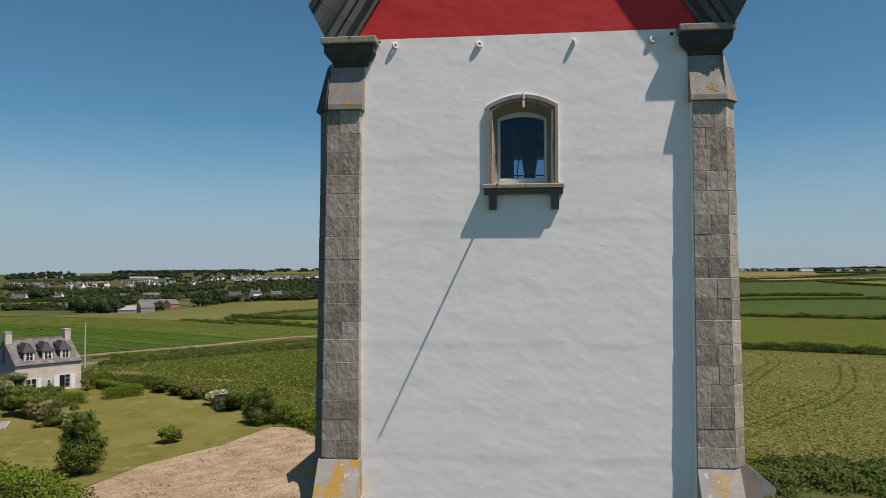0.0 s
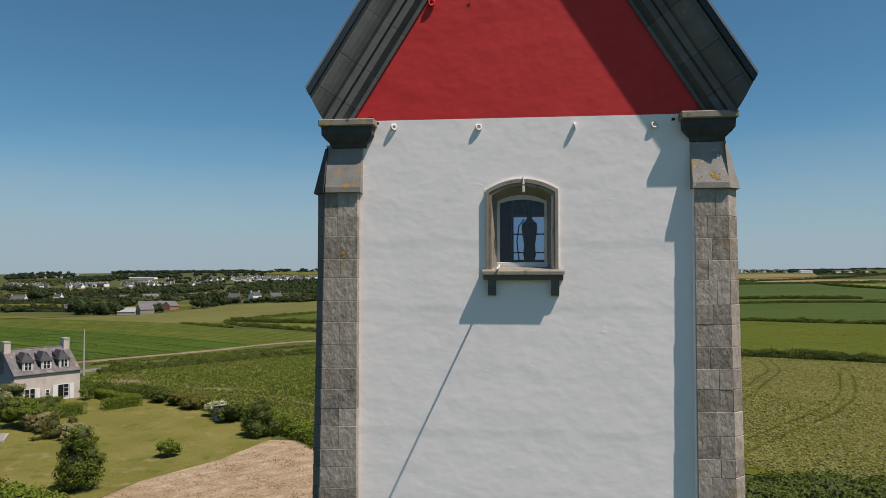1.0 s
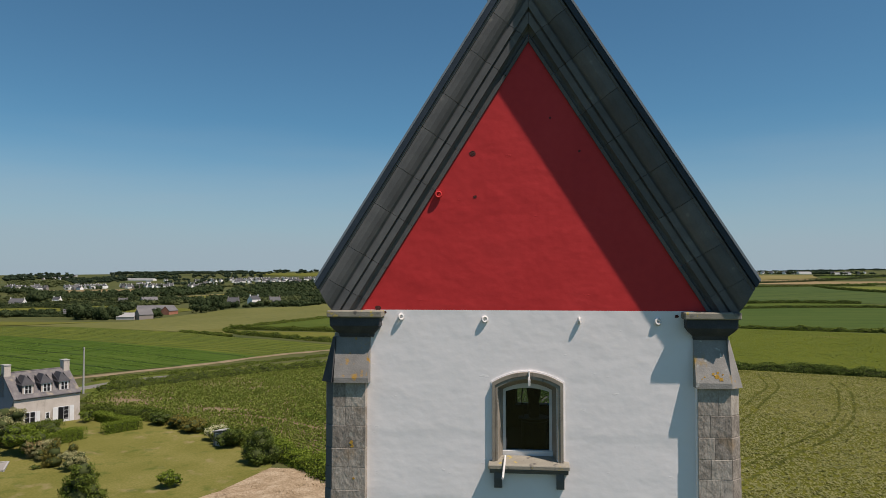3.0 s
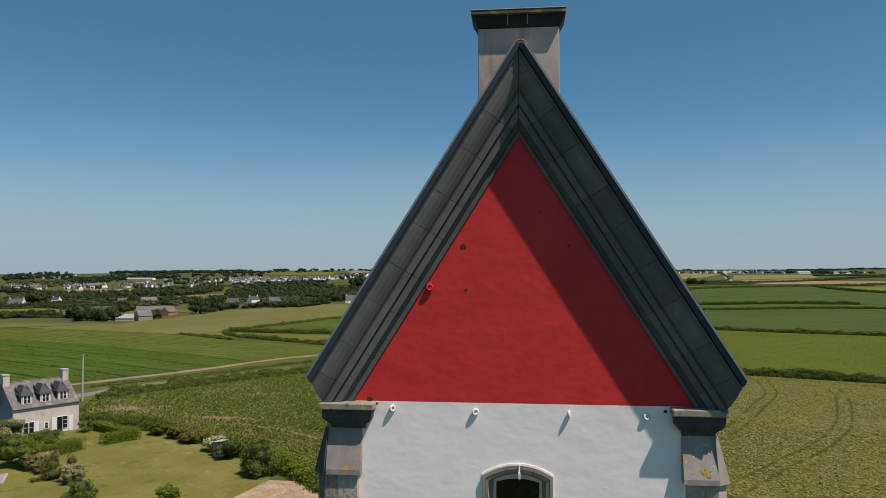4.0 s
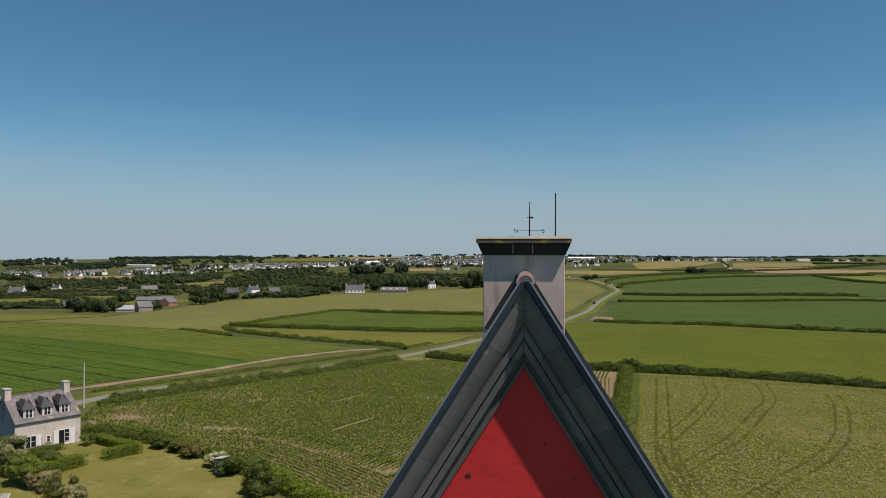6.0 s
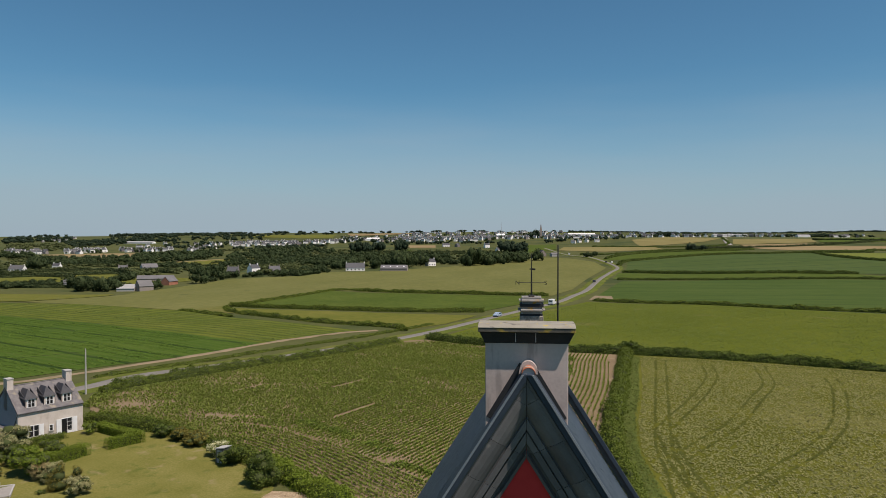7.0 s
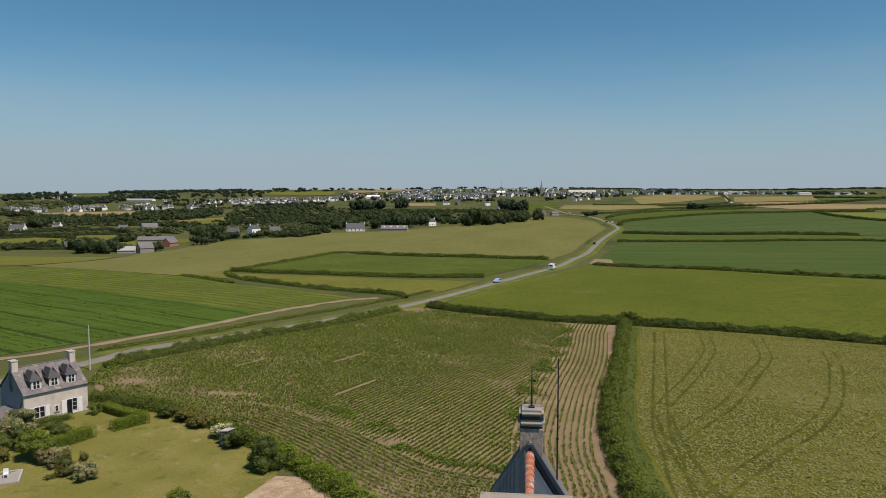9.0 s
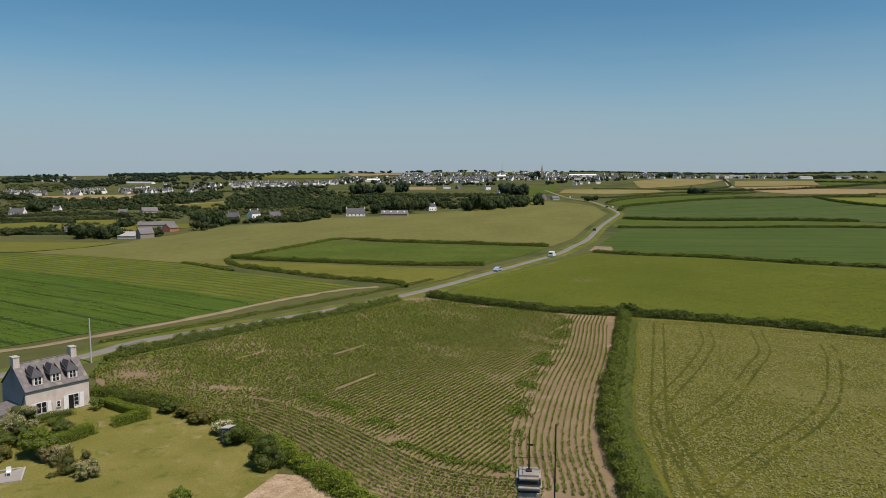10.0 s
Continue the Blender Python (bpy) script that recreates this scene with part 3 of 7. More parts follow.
field("field_ochre", "distant ochre field before the skyline", [(430, 1505), (585, 1485), (667, 1727), (496, 1739)], M["crop_ochre"])
field("field_green_right", "distant green field before the skyline", [(588, 1480), (673, 1409), (1000, 1300), (1200, 1800), (941, 1976), (697, 1773)], M["crop_mid"])
field("field_green_far", "distant pale green field beside the road", [(87, 790), (133.9, 871), (283.9, 1014), (292.8, 945), (174.6, 815), (107.6, 774)], M["crop_mid"])
field("field_stubble_far", "distant golden field beside the road", [(68, 1278), (141, 1224), (170, 1237), (253, 1280), (256, 1406), (84, 1375)], M["crop_ochre"])
field("field_pale_far", "distant pale field near the village", [(239, 1462), (409, 1645), (481, 1778), (401, 2042), (275, 1809)], M["crop_ochre"])
field("field_tan_strip", "tan stubble strip below a village", [(-796, 1122), (-671, 1106), (-651, 1176), (-752, 1360), (-895, 1263)], M["stubble"])
field("field_meadow_left", "pale green meadow among hedges", [(-345, 434), (-416, 526), (-379, 566), (-324, 579), (-306, 546), (-252, 522), (-241, 499), (-272, 468), (-319, 455)], M["crop_mid_pale"])
field("field_olive", "olive pasture with a tan upper edge among trees", [(-448, 895), (-405, 840), (-392, 920), (-380, 970), (-386, 1051), (-440, 1035), (-477, 955)], M["crop_mid_pale"])
field("field_ploughed", "pale brown strip along a wood", [(-477, 955), (-440, 1035), (-386, 1051), (-384, 1070), (-446, 1056), (-488, 966)], M["stubble"])
field("field_light_strip", "light green field below a windbreak", [(-255, 991), (-235, 1048), (-186, 1172), (-192, 1274), (-249, 1198), (-284, 1105)], M["crop_mid"])
field("field_tan_mid", "small tan field below the village", [(-211, 1355), (-158, 1346), (-175, 1490), (-234, 1503)], M["stubble"])
field("field_ridge", "light green field below the skyline", [(-1089, 2812), (-700, 2650), (-900, 3500), (-1300, 3500)], M["crop_mid_pale"])
field("field_ridge", "pale field below the skyline", [(-690, 2900), (-400, 2850), (-450, 3700), (-900, 3700)], M["stubble"])
field("field_rough", "rough pale meadow beyond the crops", [(-310, 300), (-227.5, 296.5), (-216, 325), (-240, 395), (-330, 385)], M["crop_mid_pale"])
field("field_lane", "green field beside the far lane", [(8.8, 1180), (64.9, 1302), (79.1, 1592), (10.7, 1484)], M["crop_mid"])
field("field_corn", "brown soil of a young maize field", [(-72.6, 102.8), (-61.0, 132.7), (-35.0, 190.3), (-27.5, 195.9), (-2.8, 177.2), (11.1, 169.1), (24.3, 166.6), (18.9, 120.6), (14.0, 94.0), (12.7, 76.8), (12.7, 60), (0, 40), (-12, 56), (-15.2, 60.7), (-27.4, 72.0), (-36.4, 80.6), (-50.9, 86.9), (-63.9, 90.3)], M["soil"])
field("field_right", "yellowish green grass crop with wheel tracks", [(25.5, 165.3), (43.9, 162.0), (61.0, 156.3), (77.6, 148.5), (130, 128), (110, 50), (34, 56), (24, 58), (14, 62), (12.0, 84.7), (14.1, 99.6), (18.2, 120.7), (21.3, 141.0)], M["crop_right"])
field("lawn", "mown garden lawn with dry patches", [(-60, 84), (-48.8, 83.5), (-41.2, 79.7), (-35.4, 75.2), (-28.1, 70.0), (-27.1, 65.0), (-29.0, 56.3), (-32.8, 48.5), (-34, 41.0), (-38, 36), (-60, 50), (-75, 60), (-70, 74), (-65.6, 76.4)], M["lawn"], "lawn")
field("field_straw", "dry mown field of tan straw", [(-34, 40.0), (-32.8, 48.5), (-29.0, 56.3), (-27.1, 65.0), (-23, 65), (-17.5, 60.3), (-12, 54), (0, 38), (0, 12), (-20, 8), (-34, 25)], M["straw"])
field("dry_corner", "dry grassy corner between the crops", [(-131, 260.4), (-122.8, 285.0), (-119.5, 272), (-107.5, 251.5)], M["margin"], "verge")
strip("verge_road", "grassy verge along the road", ROAD, 9, M["verge"], -0.03, "verge", 0.2)
strip("road", "narrow grey asphalt country road", ROAD, 3.3, M["asphalt"], 0.03)
field("sandy_verge", "bare sandy verge beside the road", [(33, 338), (38, 360), (46, 358), (45, 342), (37, 331)], M["earth"], "verge")
strip("lane", "pale concrete lane between far fields", [(412, 1458), (440, 1580), (495, 1811)], 9, M["gravel"], 0.0, "track", 0.1)
strip("track", "sandy dirt track at a field's edge", [(-125, 90), (-97.4, 112.8), (-91.3, 120.3), (-85.5, 130.9), (-79.5, 143.8), (-72.9, 160.1), (-65.1, 180.1), (-55.0, 203.2), (-44.9, 212.5)], 1.7, M["earth"], 0.0, "track", 0.5)

# ---- the tower ----
CX = 0.06
RAKE = math.atan2(4.32, 2.73)
BASE = gz(0, 0) - 0.4
tower = thing("tower", "tall whitewashed granite tower with a red painted gable and slate roof", "tower")
BACK = 5.6
XW = 2.6          # half width of the white wall
XS = 3.24         # half width over the corners


def arch(x, rise=0.17, half=0.52, spring=18.13):
    """Underside of the window arch at x."""
    u = min(1.0, abs(x - 0.02) / half)
    return spring + rise * (1 - u * u)


def front_wall():
    """White wall with the arched window opening cut through it."""
    x0, x1 = -0.44, 0.48
    bm = box(-XW, x0, 0, 0.6, BASE, 19.28)
    box(x1, XW, 0, 0.6, BASE, 19.28, bm=bm)
    box(x0, x1, 0, 0.6, BASE, 16.84, bm=bm)
    n = 16
    xs = [x0 + (x1 - x0) * i / n for i in range(n + 1)]
    prism([(x, arch(x, 0.15, 0.5, 18.07)) for x in xs] + [(x1, 19.28), (x0, 19.28)], "y", 0, 0.6, bm)
    bmesh.ops.remove_doubles(bm, verts=bm.verts[:], dist=1e-4)
    return bm


part("wall", front_wall(), M["white_paint"], tower, "rough whitewashed front wall")
gable = prism([(-XW - 0.15, 19.28), (XW + 0.27, 19.28), (CX, 19.28 + (XW + 0.21) * math.tan(RAKE))], "y", 0.0, 0.6)
gable_ob = part("gable", gable, M["red_paint"], tower, "red painted gable wall")
for sx, nm in ((-1, "left"), (1, "right")):
    part("side_wall", box(min(sx * XS, sx * (XS - 0.6)) , max(sx * XS, sx * (XS - 0.6)), 0.03, BACK, BASE, 18.12), M["granite"], tower)
    part("side_wall", box(min(sx * 3.05, sx * 2.64), max(sx * 3.05, sx * 2.64), 0.03, BACK, 18.12, 19.5), M["granite"], tower)
    # masonry core of the corner, hidden behind its stones
    part("corner_core", prism([(0.6, BASE), (-0.13, BASE), (-0.169, 12.0), (-0.126, 18.12), (0.01, 18.13), (0.01, 18.9), (0.6, 18.9)], "x", sx * (XW + 0.01), sx * 3.1), M["mortar"], tower)
    # painted inner return of the corner
    part("return_strip", box(min(sx * (XW - 0.008), sx * (XW + 0.012)), max(sx * (XW - 0.008), sx * (XW + 0.012)), -0.125, 0.02, BASE, 18.12), M["white_paint"], tower)
bw = box(-XS + 0.6, -0.2, BACK - 0.6, BACK, BASE, 19.5)
box(0.62, XS - 0.6, BACK - 0.6, BACK, BASE, 19.5, bm=bw)
box(-0.2, 0.62, BACK - 0.6, BACK, BASE, 16.8, bm=bw)
box(-0.2, 0.62, BACK - 0.6, BACK, 18.15, 19.5, bm=bw)
part("back_wall", bw, M["granite"], tower)
part("back_gable", prism([(-XW - 0.15, 19.5), (XW + 0.27, 19.5), (CX, 19.5 + (XW + 0.1) * math.tan(RAKE))], "y", BACK - 0.6, BACK), M["granite"], tower)
# lamp room behind the window
part("room_floor", box(-2.6, 2.6, 0.6, BACK - 0.6, 16.2, 16.4), M["room"], tower)
part("room_ceiling", box(-2.6, 2.6, 0.6, BACK - 0.6, 18.9, 19.0), M["room"], tower)
for sx in (-1, 1):
    part("room_lining", box(min(sx * 1.5, sx * 1.45), max(sx * 1.5, sx * 1.45), 0.61, BACK - 0.61, 16.4, 18.9), M["room"], tower)
lin = box(-1.45, -0.42, 0.61, 0.66, 16.4, 18.9)
box(0.5, 1.45, 0.61, 0.66, 16.4, 18.9, bm=lin)
part("room_lining", lin, M["room"], tower)
lin = box(-1.45, -0.2, BACK - 0.66, BACK - 0.61, 16.4, 18.9)
box(0.62, 1.45, BACK - 0.66, BACK - 0.61, 16.4, 18.9, bm=lin)
box(-0.2, 0.62, BACK - 0.66, BACK - 0.61, 16.4, 16.9, bm=lin)
part("room_lining", lin, M["room"], tower)


def window_surround():
    """Moulded granite frame, arched head, sill on two brackets."""
    def ring(out, inn, y0, y1, rise_o, rise_i, so, si, z0):
        n = 14
        bm = bmesh.new()
        xo0, xo1 = -0.53 + out, 0.58 - out
        xi0, xi1 = -0.53 + inn, 0.58 - inn
        def head(x, a, b, spring, rise):
            u = (x - (a + b) / 2) / ((b - a) / 2)
            return spring + rise * (1 - u * u)
        O = [(xo0, z0)] + [(xo0 + (xo1 - xo0) * i / n, head(xo0 + (xo1 - xo0) * i / n, xo0, xo1, so, rise_o)) for i in range(n + 1)] + [(xo1, z0)]
        I = [(xi0, z0)] + [(xi0 + (xi1 - xi0) * i / n, head(xi0 + (xi1 - xi0) * i / n, xi0, xi1, si, rise_i)) for i in range(n + 1)] + [(xi1, z0)]
        v = [[bm.verts.new((p[0], y, p[1])) for p in L] for y in (y0, y1) for L in (O, I)]
        for k in range(len(O) - 1):
            for a, b in ((v[0], v[1]), (v[1], v[3]), (v[3], v[2]), (v[2], v[0])):
                bm.faces.new((a[k], a[k + 1], b[k + 1], b[k]))
        for k in (0, len(O) - 1):
            bm.faces.new((v[0][k], v[1][k], v[3][k], v[2][k]))
        return bm
    return ring


ring = window_surround()
part("plaster_rim", ring(-0.018, 0.0, -0.012, 0.02, 0.178, 0.17, 18.155, 18.14, 16.93), M["white_paint"], tower, "raised plaster rim round the window")
win = part("window", ring(0.0, 0.045, -0.06, 0.03, 0.17, 0.15, 18.14, 18.1, 16.88), M["window_stone"], tower, "arched granite window surround")
part("inner_moulding", ring(0.05, 0.085, -0.045, 0.05, 0.15, 0.14, 18.095, 18.06, 16.88), M["window_stone"], win)
def splayed_jamb(a, b, y0, y1, z0):
    """The reveal, widening towards the outside."""
    bm, n = bmesh.new(), 14
    loops = []
    for off, y, spring, rise in ((a, y0, 18.058, 0.138), (b, y1, 17.99, 0.1), (a - 0.02, y1, 18.08, 0.14)):
        x0, x1 = -0.53 + off, 0.58 - off
        xs = [x0 + (x1 - x0) * i / n for i in range(n + 1)]
        P = [(x0, z0)] + [(x, spring + rise * (1 - ((2 * x - x0 - x1) / (x1 - x0)) ** 2)) for x in xs] + [(x1, z0)]
        loops.append([bm.verts.new((x, y, z)) for x, z in P])
    for A, B in zip(loops, loops[1:] + loops[:1]):
        for k in range(len(A) - 1):
            bm.faces.new((A[k], A[k + 1], B[k + 1], B[k]))
    for k in (0, -1):
        bm.faces.new([L[k] for L in loops])
    return bm


part("jamb", splayed_jamb(0.083, 0.165, -0.015, 0.26, 16.88), M["window_stone"], win, "splayed stone reveal")
part("sash_frame", ring(0.14, 0.205, 0.25, 0.33, 0.1, 0.06, 18.0, 17.96, 16.9), M["white_wood"], win, "white painted wooden window frame")
part("sash_bottom", box(-0.38, 0.43, 0.22, 0.33, 16.9, 17.02, 0.008), M["white_wood"], win, "white painted wooden bottom rail")
glazing = part("pane", box(-0.33, 0.38, 0.285, 0.292, 17.02, 18.02), M["glass"], win, "window glass")
glazing.visible_shadow = False
# pale stone puts the sill's lit top into the colour, darker stone below
part("sill", prism([(0.2, 16.945), (-0.18, 16.885), (-0.19, 16.872), (-0.19, 16.825), (0.2, 16.825)], "x", -0.585, 0.665), M["stone_cap"], win, "weathered stone sill, its lit top put into a pale colour")
part("sill_moulding", prism([(0.1, 16.823), (-0.155, 16.823), (-0.15, 16.79), (-0.12, 16.765), (-0.11, 16.74), (0.1, 16.74)], "x", -0.57, 0.65), M["granite_dark"], win, "dark moulding below the sill")
for x in (-0.5, 0.47):
    part("bracket", prism([(0.02, 16.74), (-0.115, 16.74), (-0.115, 16.66), (-0.09, 16.56), (-0.07, 16.5), (0.02, 16.5)], "x", x, x + 0.12), M["granite_dark"], win)
part("flag_rod", tube([(-0.33, 0.05, 16.97), (-0.335, -0.25, 16.93), (-0.345, -0.98, 16.9)], 0.017, 8), M["white_iron"], win, "white horizontal rod above the sill")
part("top_bracket", tube([(0.05, 0.02, 18.3), (0.05, -0.1, 18.32), (0.05, -0.13, 18.22)], 0.018, 6), M["white_iron"], win, "small white iron hook")
part("top_bracket", box(0.03, 0.07, -0.09, -0.05, 18.1, 18.2, 0.005), M["white_iron"], win, "small white iron hook")

# opposite window, seen through the room
bwin = part("back_window", box(-0.2, 0.62, BACK - 0.4, BACK - 0.34, 16.8, 16.9), M["white_wood"], tower)
for x in (-0.2, 0.19, 0.58):
    part("glazing_bar", box(x, x + (0.04 if x != 0.19 else 0.05), BACK - 0.4, BACK - 0.36, 16.9, 18.15), M["iron"], bwin)
for z in (17.3, 17.72):
    part("glazing_bar", box(-0.16, 0.58, BACK - 0.4, BACK - 0.37, z, z + 0.03), M["iron"], bwin)

beacon = thing("beacon_lamp", "dark lamp apparatus on a pedestal inside the tower window", "lamp", pose(0.17, 2.6, 16.4))
def turned(profile, n=20):
    bm = bmesh.new()
    rings = [[bm.verts.new((r * math.cos(2 * math.pi * k / n), r * math.sin(2 * math.pi * k / n), z)) for k in range(n)] for r, z in profile]
    for A, B in zip(rings, rings[1:]):
        for k in range(n):
            bm.faces.new((A[k], A[(k + 1) % n], B[(k + 1) % n], B[k]))
    bm.faces.new(rings[0][::-1])
    bm.faces.new(rings[-1])
    return bm
part("pedestal", turned([(0.32, 0), (0.32, 0.06), (0.24, 0.1), (0.24, 0.62), (0.3, 0.66), (0.3, 0.7)]), M["iron"], beacon)
part("lantern", turned([(0.1, 0.7), (0.12, 0.8), (0.105, 1.0), (0.13, 1.15), (0.15, 1.3), (0.14, 1.4), (0.07, 1.46), (0.05, 1.5), (0.05, 1.9)]), M["iron"], beacon)
part("cable", tube([(-0.2, 0, 0.7), (-0.24, -0.02, 1.05), (-0.2, 0, 1.35), (-0.1, 0, 1.48)], 0.012, 6), M["iron"], beacon)


def clip(bm, co, no):
    g = bm.verts[:] + bm.edges[:] + bm.faces[:]
    bmesh.ops.bisect_plane(bm, geom=g, plane_co=co, plane_no=no, clear_outer=True)
    bmesh.ops.holes_fill(bm, edges=bm.edges[:], sides=40)


MOULD = [(0.0, -0.02), (0.0, 0.04), (0.045, 0.06), (0.055, 0.03), (0.075, 0.0), (0.11, 0.02), (0.135, 0.075), (0.14, 0.125), (0.235, 0.15), (0.24, 0.11),
         (0.258, 0.12), (0.265, 0.185), (0.355, 0.205), (0.36, 0.165), (0.38, 0.175), (0.41, 0.225), (0.47, 0.28), (0.54, 0.32), (0.62, 0.342), (0.66, 0.342), (0.668, 0.36), (0.70, 0.365), (0.715, 0.34), (0.715, -0.02)]


def rake_frame(side):
    d = Vector((-side * math.cos(RAKE), 0, math.sin(RAKE)))
    u = Vector((side * math.sin(RAKE), 0, math.cos(RAKE)))
    o = Vector((CX + side * 2.73, 0, 19.27))
    return o, d, u


def rake_piece(side, s0, s1, profile, trim=True, back=False):
    o, d, u = rake_frame(side)
    bm = bmesh.new()
    ends = []
    for s in (s0, s1):
        ends.append([bm.verts.new(o + d * s + u * a + Vector((0, -v, 0))) for a, v in profile])
    n = len(profile)
    bm.faces.new(ends[0])
    bm.faces.new(ends[1][::-1])
    for i in range(n):
        bm.faces.new((ends[0][i], ends[1][i], ends[1][(i + 1) % n], ends[0][(i + 1) % n]))
    if trim:
        clip(bm, (CX + side * 0.003, 0, 0), (-side, 0, 0))
        clip(bm, (0, 0, 24.985), (0, 0, 1))
        # the foot: a slanting end above the kneeler stone
        clip(bm, (CX + side * 3.17, 0, 19.29), Vector((side * 0.62, 0, -0.3)))
        clip(bm, (CX + side * 3.42, 0, 19.7), Vector((side, 0, -0.12)))
        clip(bm, (0, 0, 19.275), (0, 0, -1))
    return bm


for side in (-1, 1):
    s = -0.55
    k = 0
    while s < 6.1:
        ln = (0.74, 0.62, 0.8, 0.68)[k % 4]
        part("rake_stone", rake_piece(side, s + 0.003, min(s + ln, 6.6) - 0.003, [(a * (1.02 if side > 0 else 1.0), v) for a, v in MOULD]), M["granite_dark"], tower, "weathered grey moulded gable stone" if k == 0 else "")
        s += ln
        k += 1
    part("slate_verge", rake_piece(side, -0.6, 6.7, [(a + (0.012 if side > 0 else -0.02), v) for a, v in ((0.72, 0.41), (0.72, -0.2), (0.815, -0.2), (0.825, 0.41), (0.79, 0.425))], True), M["slate_edge"], tower, "bluish slate verge above the gable stones")
    k = 0.012 if side > 0 else -0.02
    part("verge_trim", rake_piece(side, -0.6, 6.7, [(0.8 + k, 0.405), (0.8 + k, 0.432), (0.832 + k, 0.432), (0.832 + k, 0.405)]), M["zinc"], tower, "thin pale metal verge strip")
    # kneeler at the foot of the gable
    x0, x1 = (-3.17, -2.27) if side < 0 else (2.4, 3.24)
    part("kneeler", box(x0, x1, -0.25, 0.5, 19.165, 19.275, 0.016), M["stone_cap"], tower, "lichened kneeler slab")
    bm = bmesh.new()
    loops = [[bm.verts.new(p) for p in ((x0 + g, y, z), (x1 - g, y, z), (x1 - g, 0.4, z), (x0 + g, 0.4, z))]
             for z, g, y in ((19.162, 0.04, -0.205), (19.03, 0.045, -0.2), (19.01, 0.06, -0.18), (18.97, 0.09, -0.15), (18.93, 0.13, -0.11), (18.9, 0.16, -0.075), (18.845, 0.17, -0.05))]
    bm.faces.new(loops[0])
    bm.faces.new(loops[-1])
    for A, B in zip(loops, loops[1:]):
        for i in range(4):
            bm.faces.new((A[i], A[(i + 1) % 4], B[(i + 1) % 4], B[i]))
    # shade below the slab put into the moulding's colour
    part("kneeler_moulding", bm, M["granite_shade"], tower, "hollow moulding below the kneeler slab")
    # sloping cap of the corner
    xa, xb = (-3.06, -2.5) if side < 0 else (2.57, 3.1)
    bm = prism([(0.2, 18.84), (-0.03, 18.84), (-0.195, 18.2), (-0.195, 18.12), (0.2, 18.12)], "x", xa, xb)
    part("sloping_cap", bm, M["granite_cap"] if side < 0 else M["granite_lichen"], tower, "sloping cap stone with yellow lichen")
    bm = bmesh.new()
    vs = [bm.verts.new(p) for p in ((side * 3.1, -0.03, 18.84), (side * 3.1, -0.195, 18.12), (side * 3.3, -0.02, 18.12), (side * 3.12, 0.0, 18.84), (side * 3.3, 0.5, 18.12), (side * 3.12, 0.5, 18.84), (side * 3.06, 0.5, 18.12), (side * 3.06, -0.1, 18.12), (side * 3.06, 0.5, 18.84), (side * 3.06, -0.1, 18.84))]
    for f in ((0, 1, 2, 3), (3, 2, 4, 5), (1, 7, 6, 4, 2), (0, 3, 5, 8, 9), (5, 4, 6, 8), (0, 9, 7, 1)):
        bm.faces.new([vs[i] for i in f])
    # left cap's shaded side painted in the darker granite
    part("sloping_cap", bm, M["granite_shade"] if side < 0 else M["granite_cap"], tower)
    # lower weathering, front and side
    xa, xb = (-3.2, -2.53) if side < 0 else (2.6, 3.22)
    part("weathering", prism([(0.3, 12.6), (-0.17, 12.58), (-0.5, 12.06), (-0.5, 11.98), (0.3, 11.98)], "x", xa, xb), M["granite_lichen"], tower, "sloping stone with yellow lichen")
    part("lower_corner", box(min(xa, xb) - 0.02, max(xa, xb) + 0.02, -0.44, 0.6, BASE, 11.98, 0.01), M["granite"], tower)
    prof = [(side * 3.2, 12.64), (side * 3.33, 12.64), (side * 3.86, 12.2), (side * 3.82, 12.06), (side * 3.74, 12.1), (side * 3.66, 12.06), (side * 3.62, 11.9), (side * 3.62, 11.5), (side * 3.2, 11.5)]
    part("side_weathering", prism(prof, "y", 0.25, 0.95), M["granite_cap"], tower, "sloping stone of the side buttress")
    part("side_buttress", box(min(side * 3.2, side * 3.6), max(side * 3.2, side * 3.6), 0.27, 0.93, BASE, 11.5), M["granite"], tower)

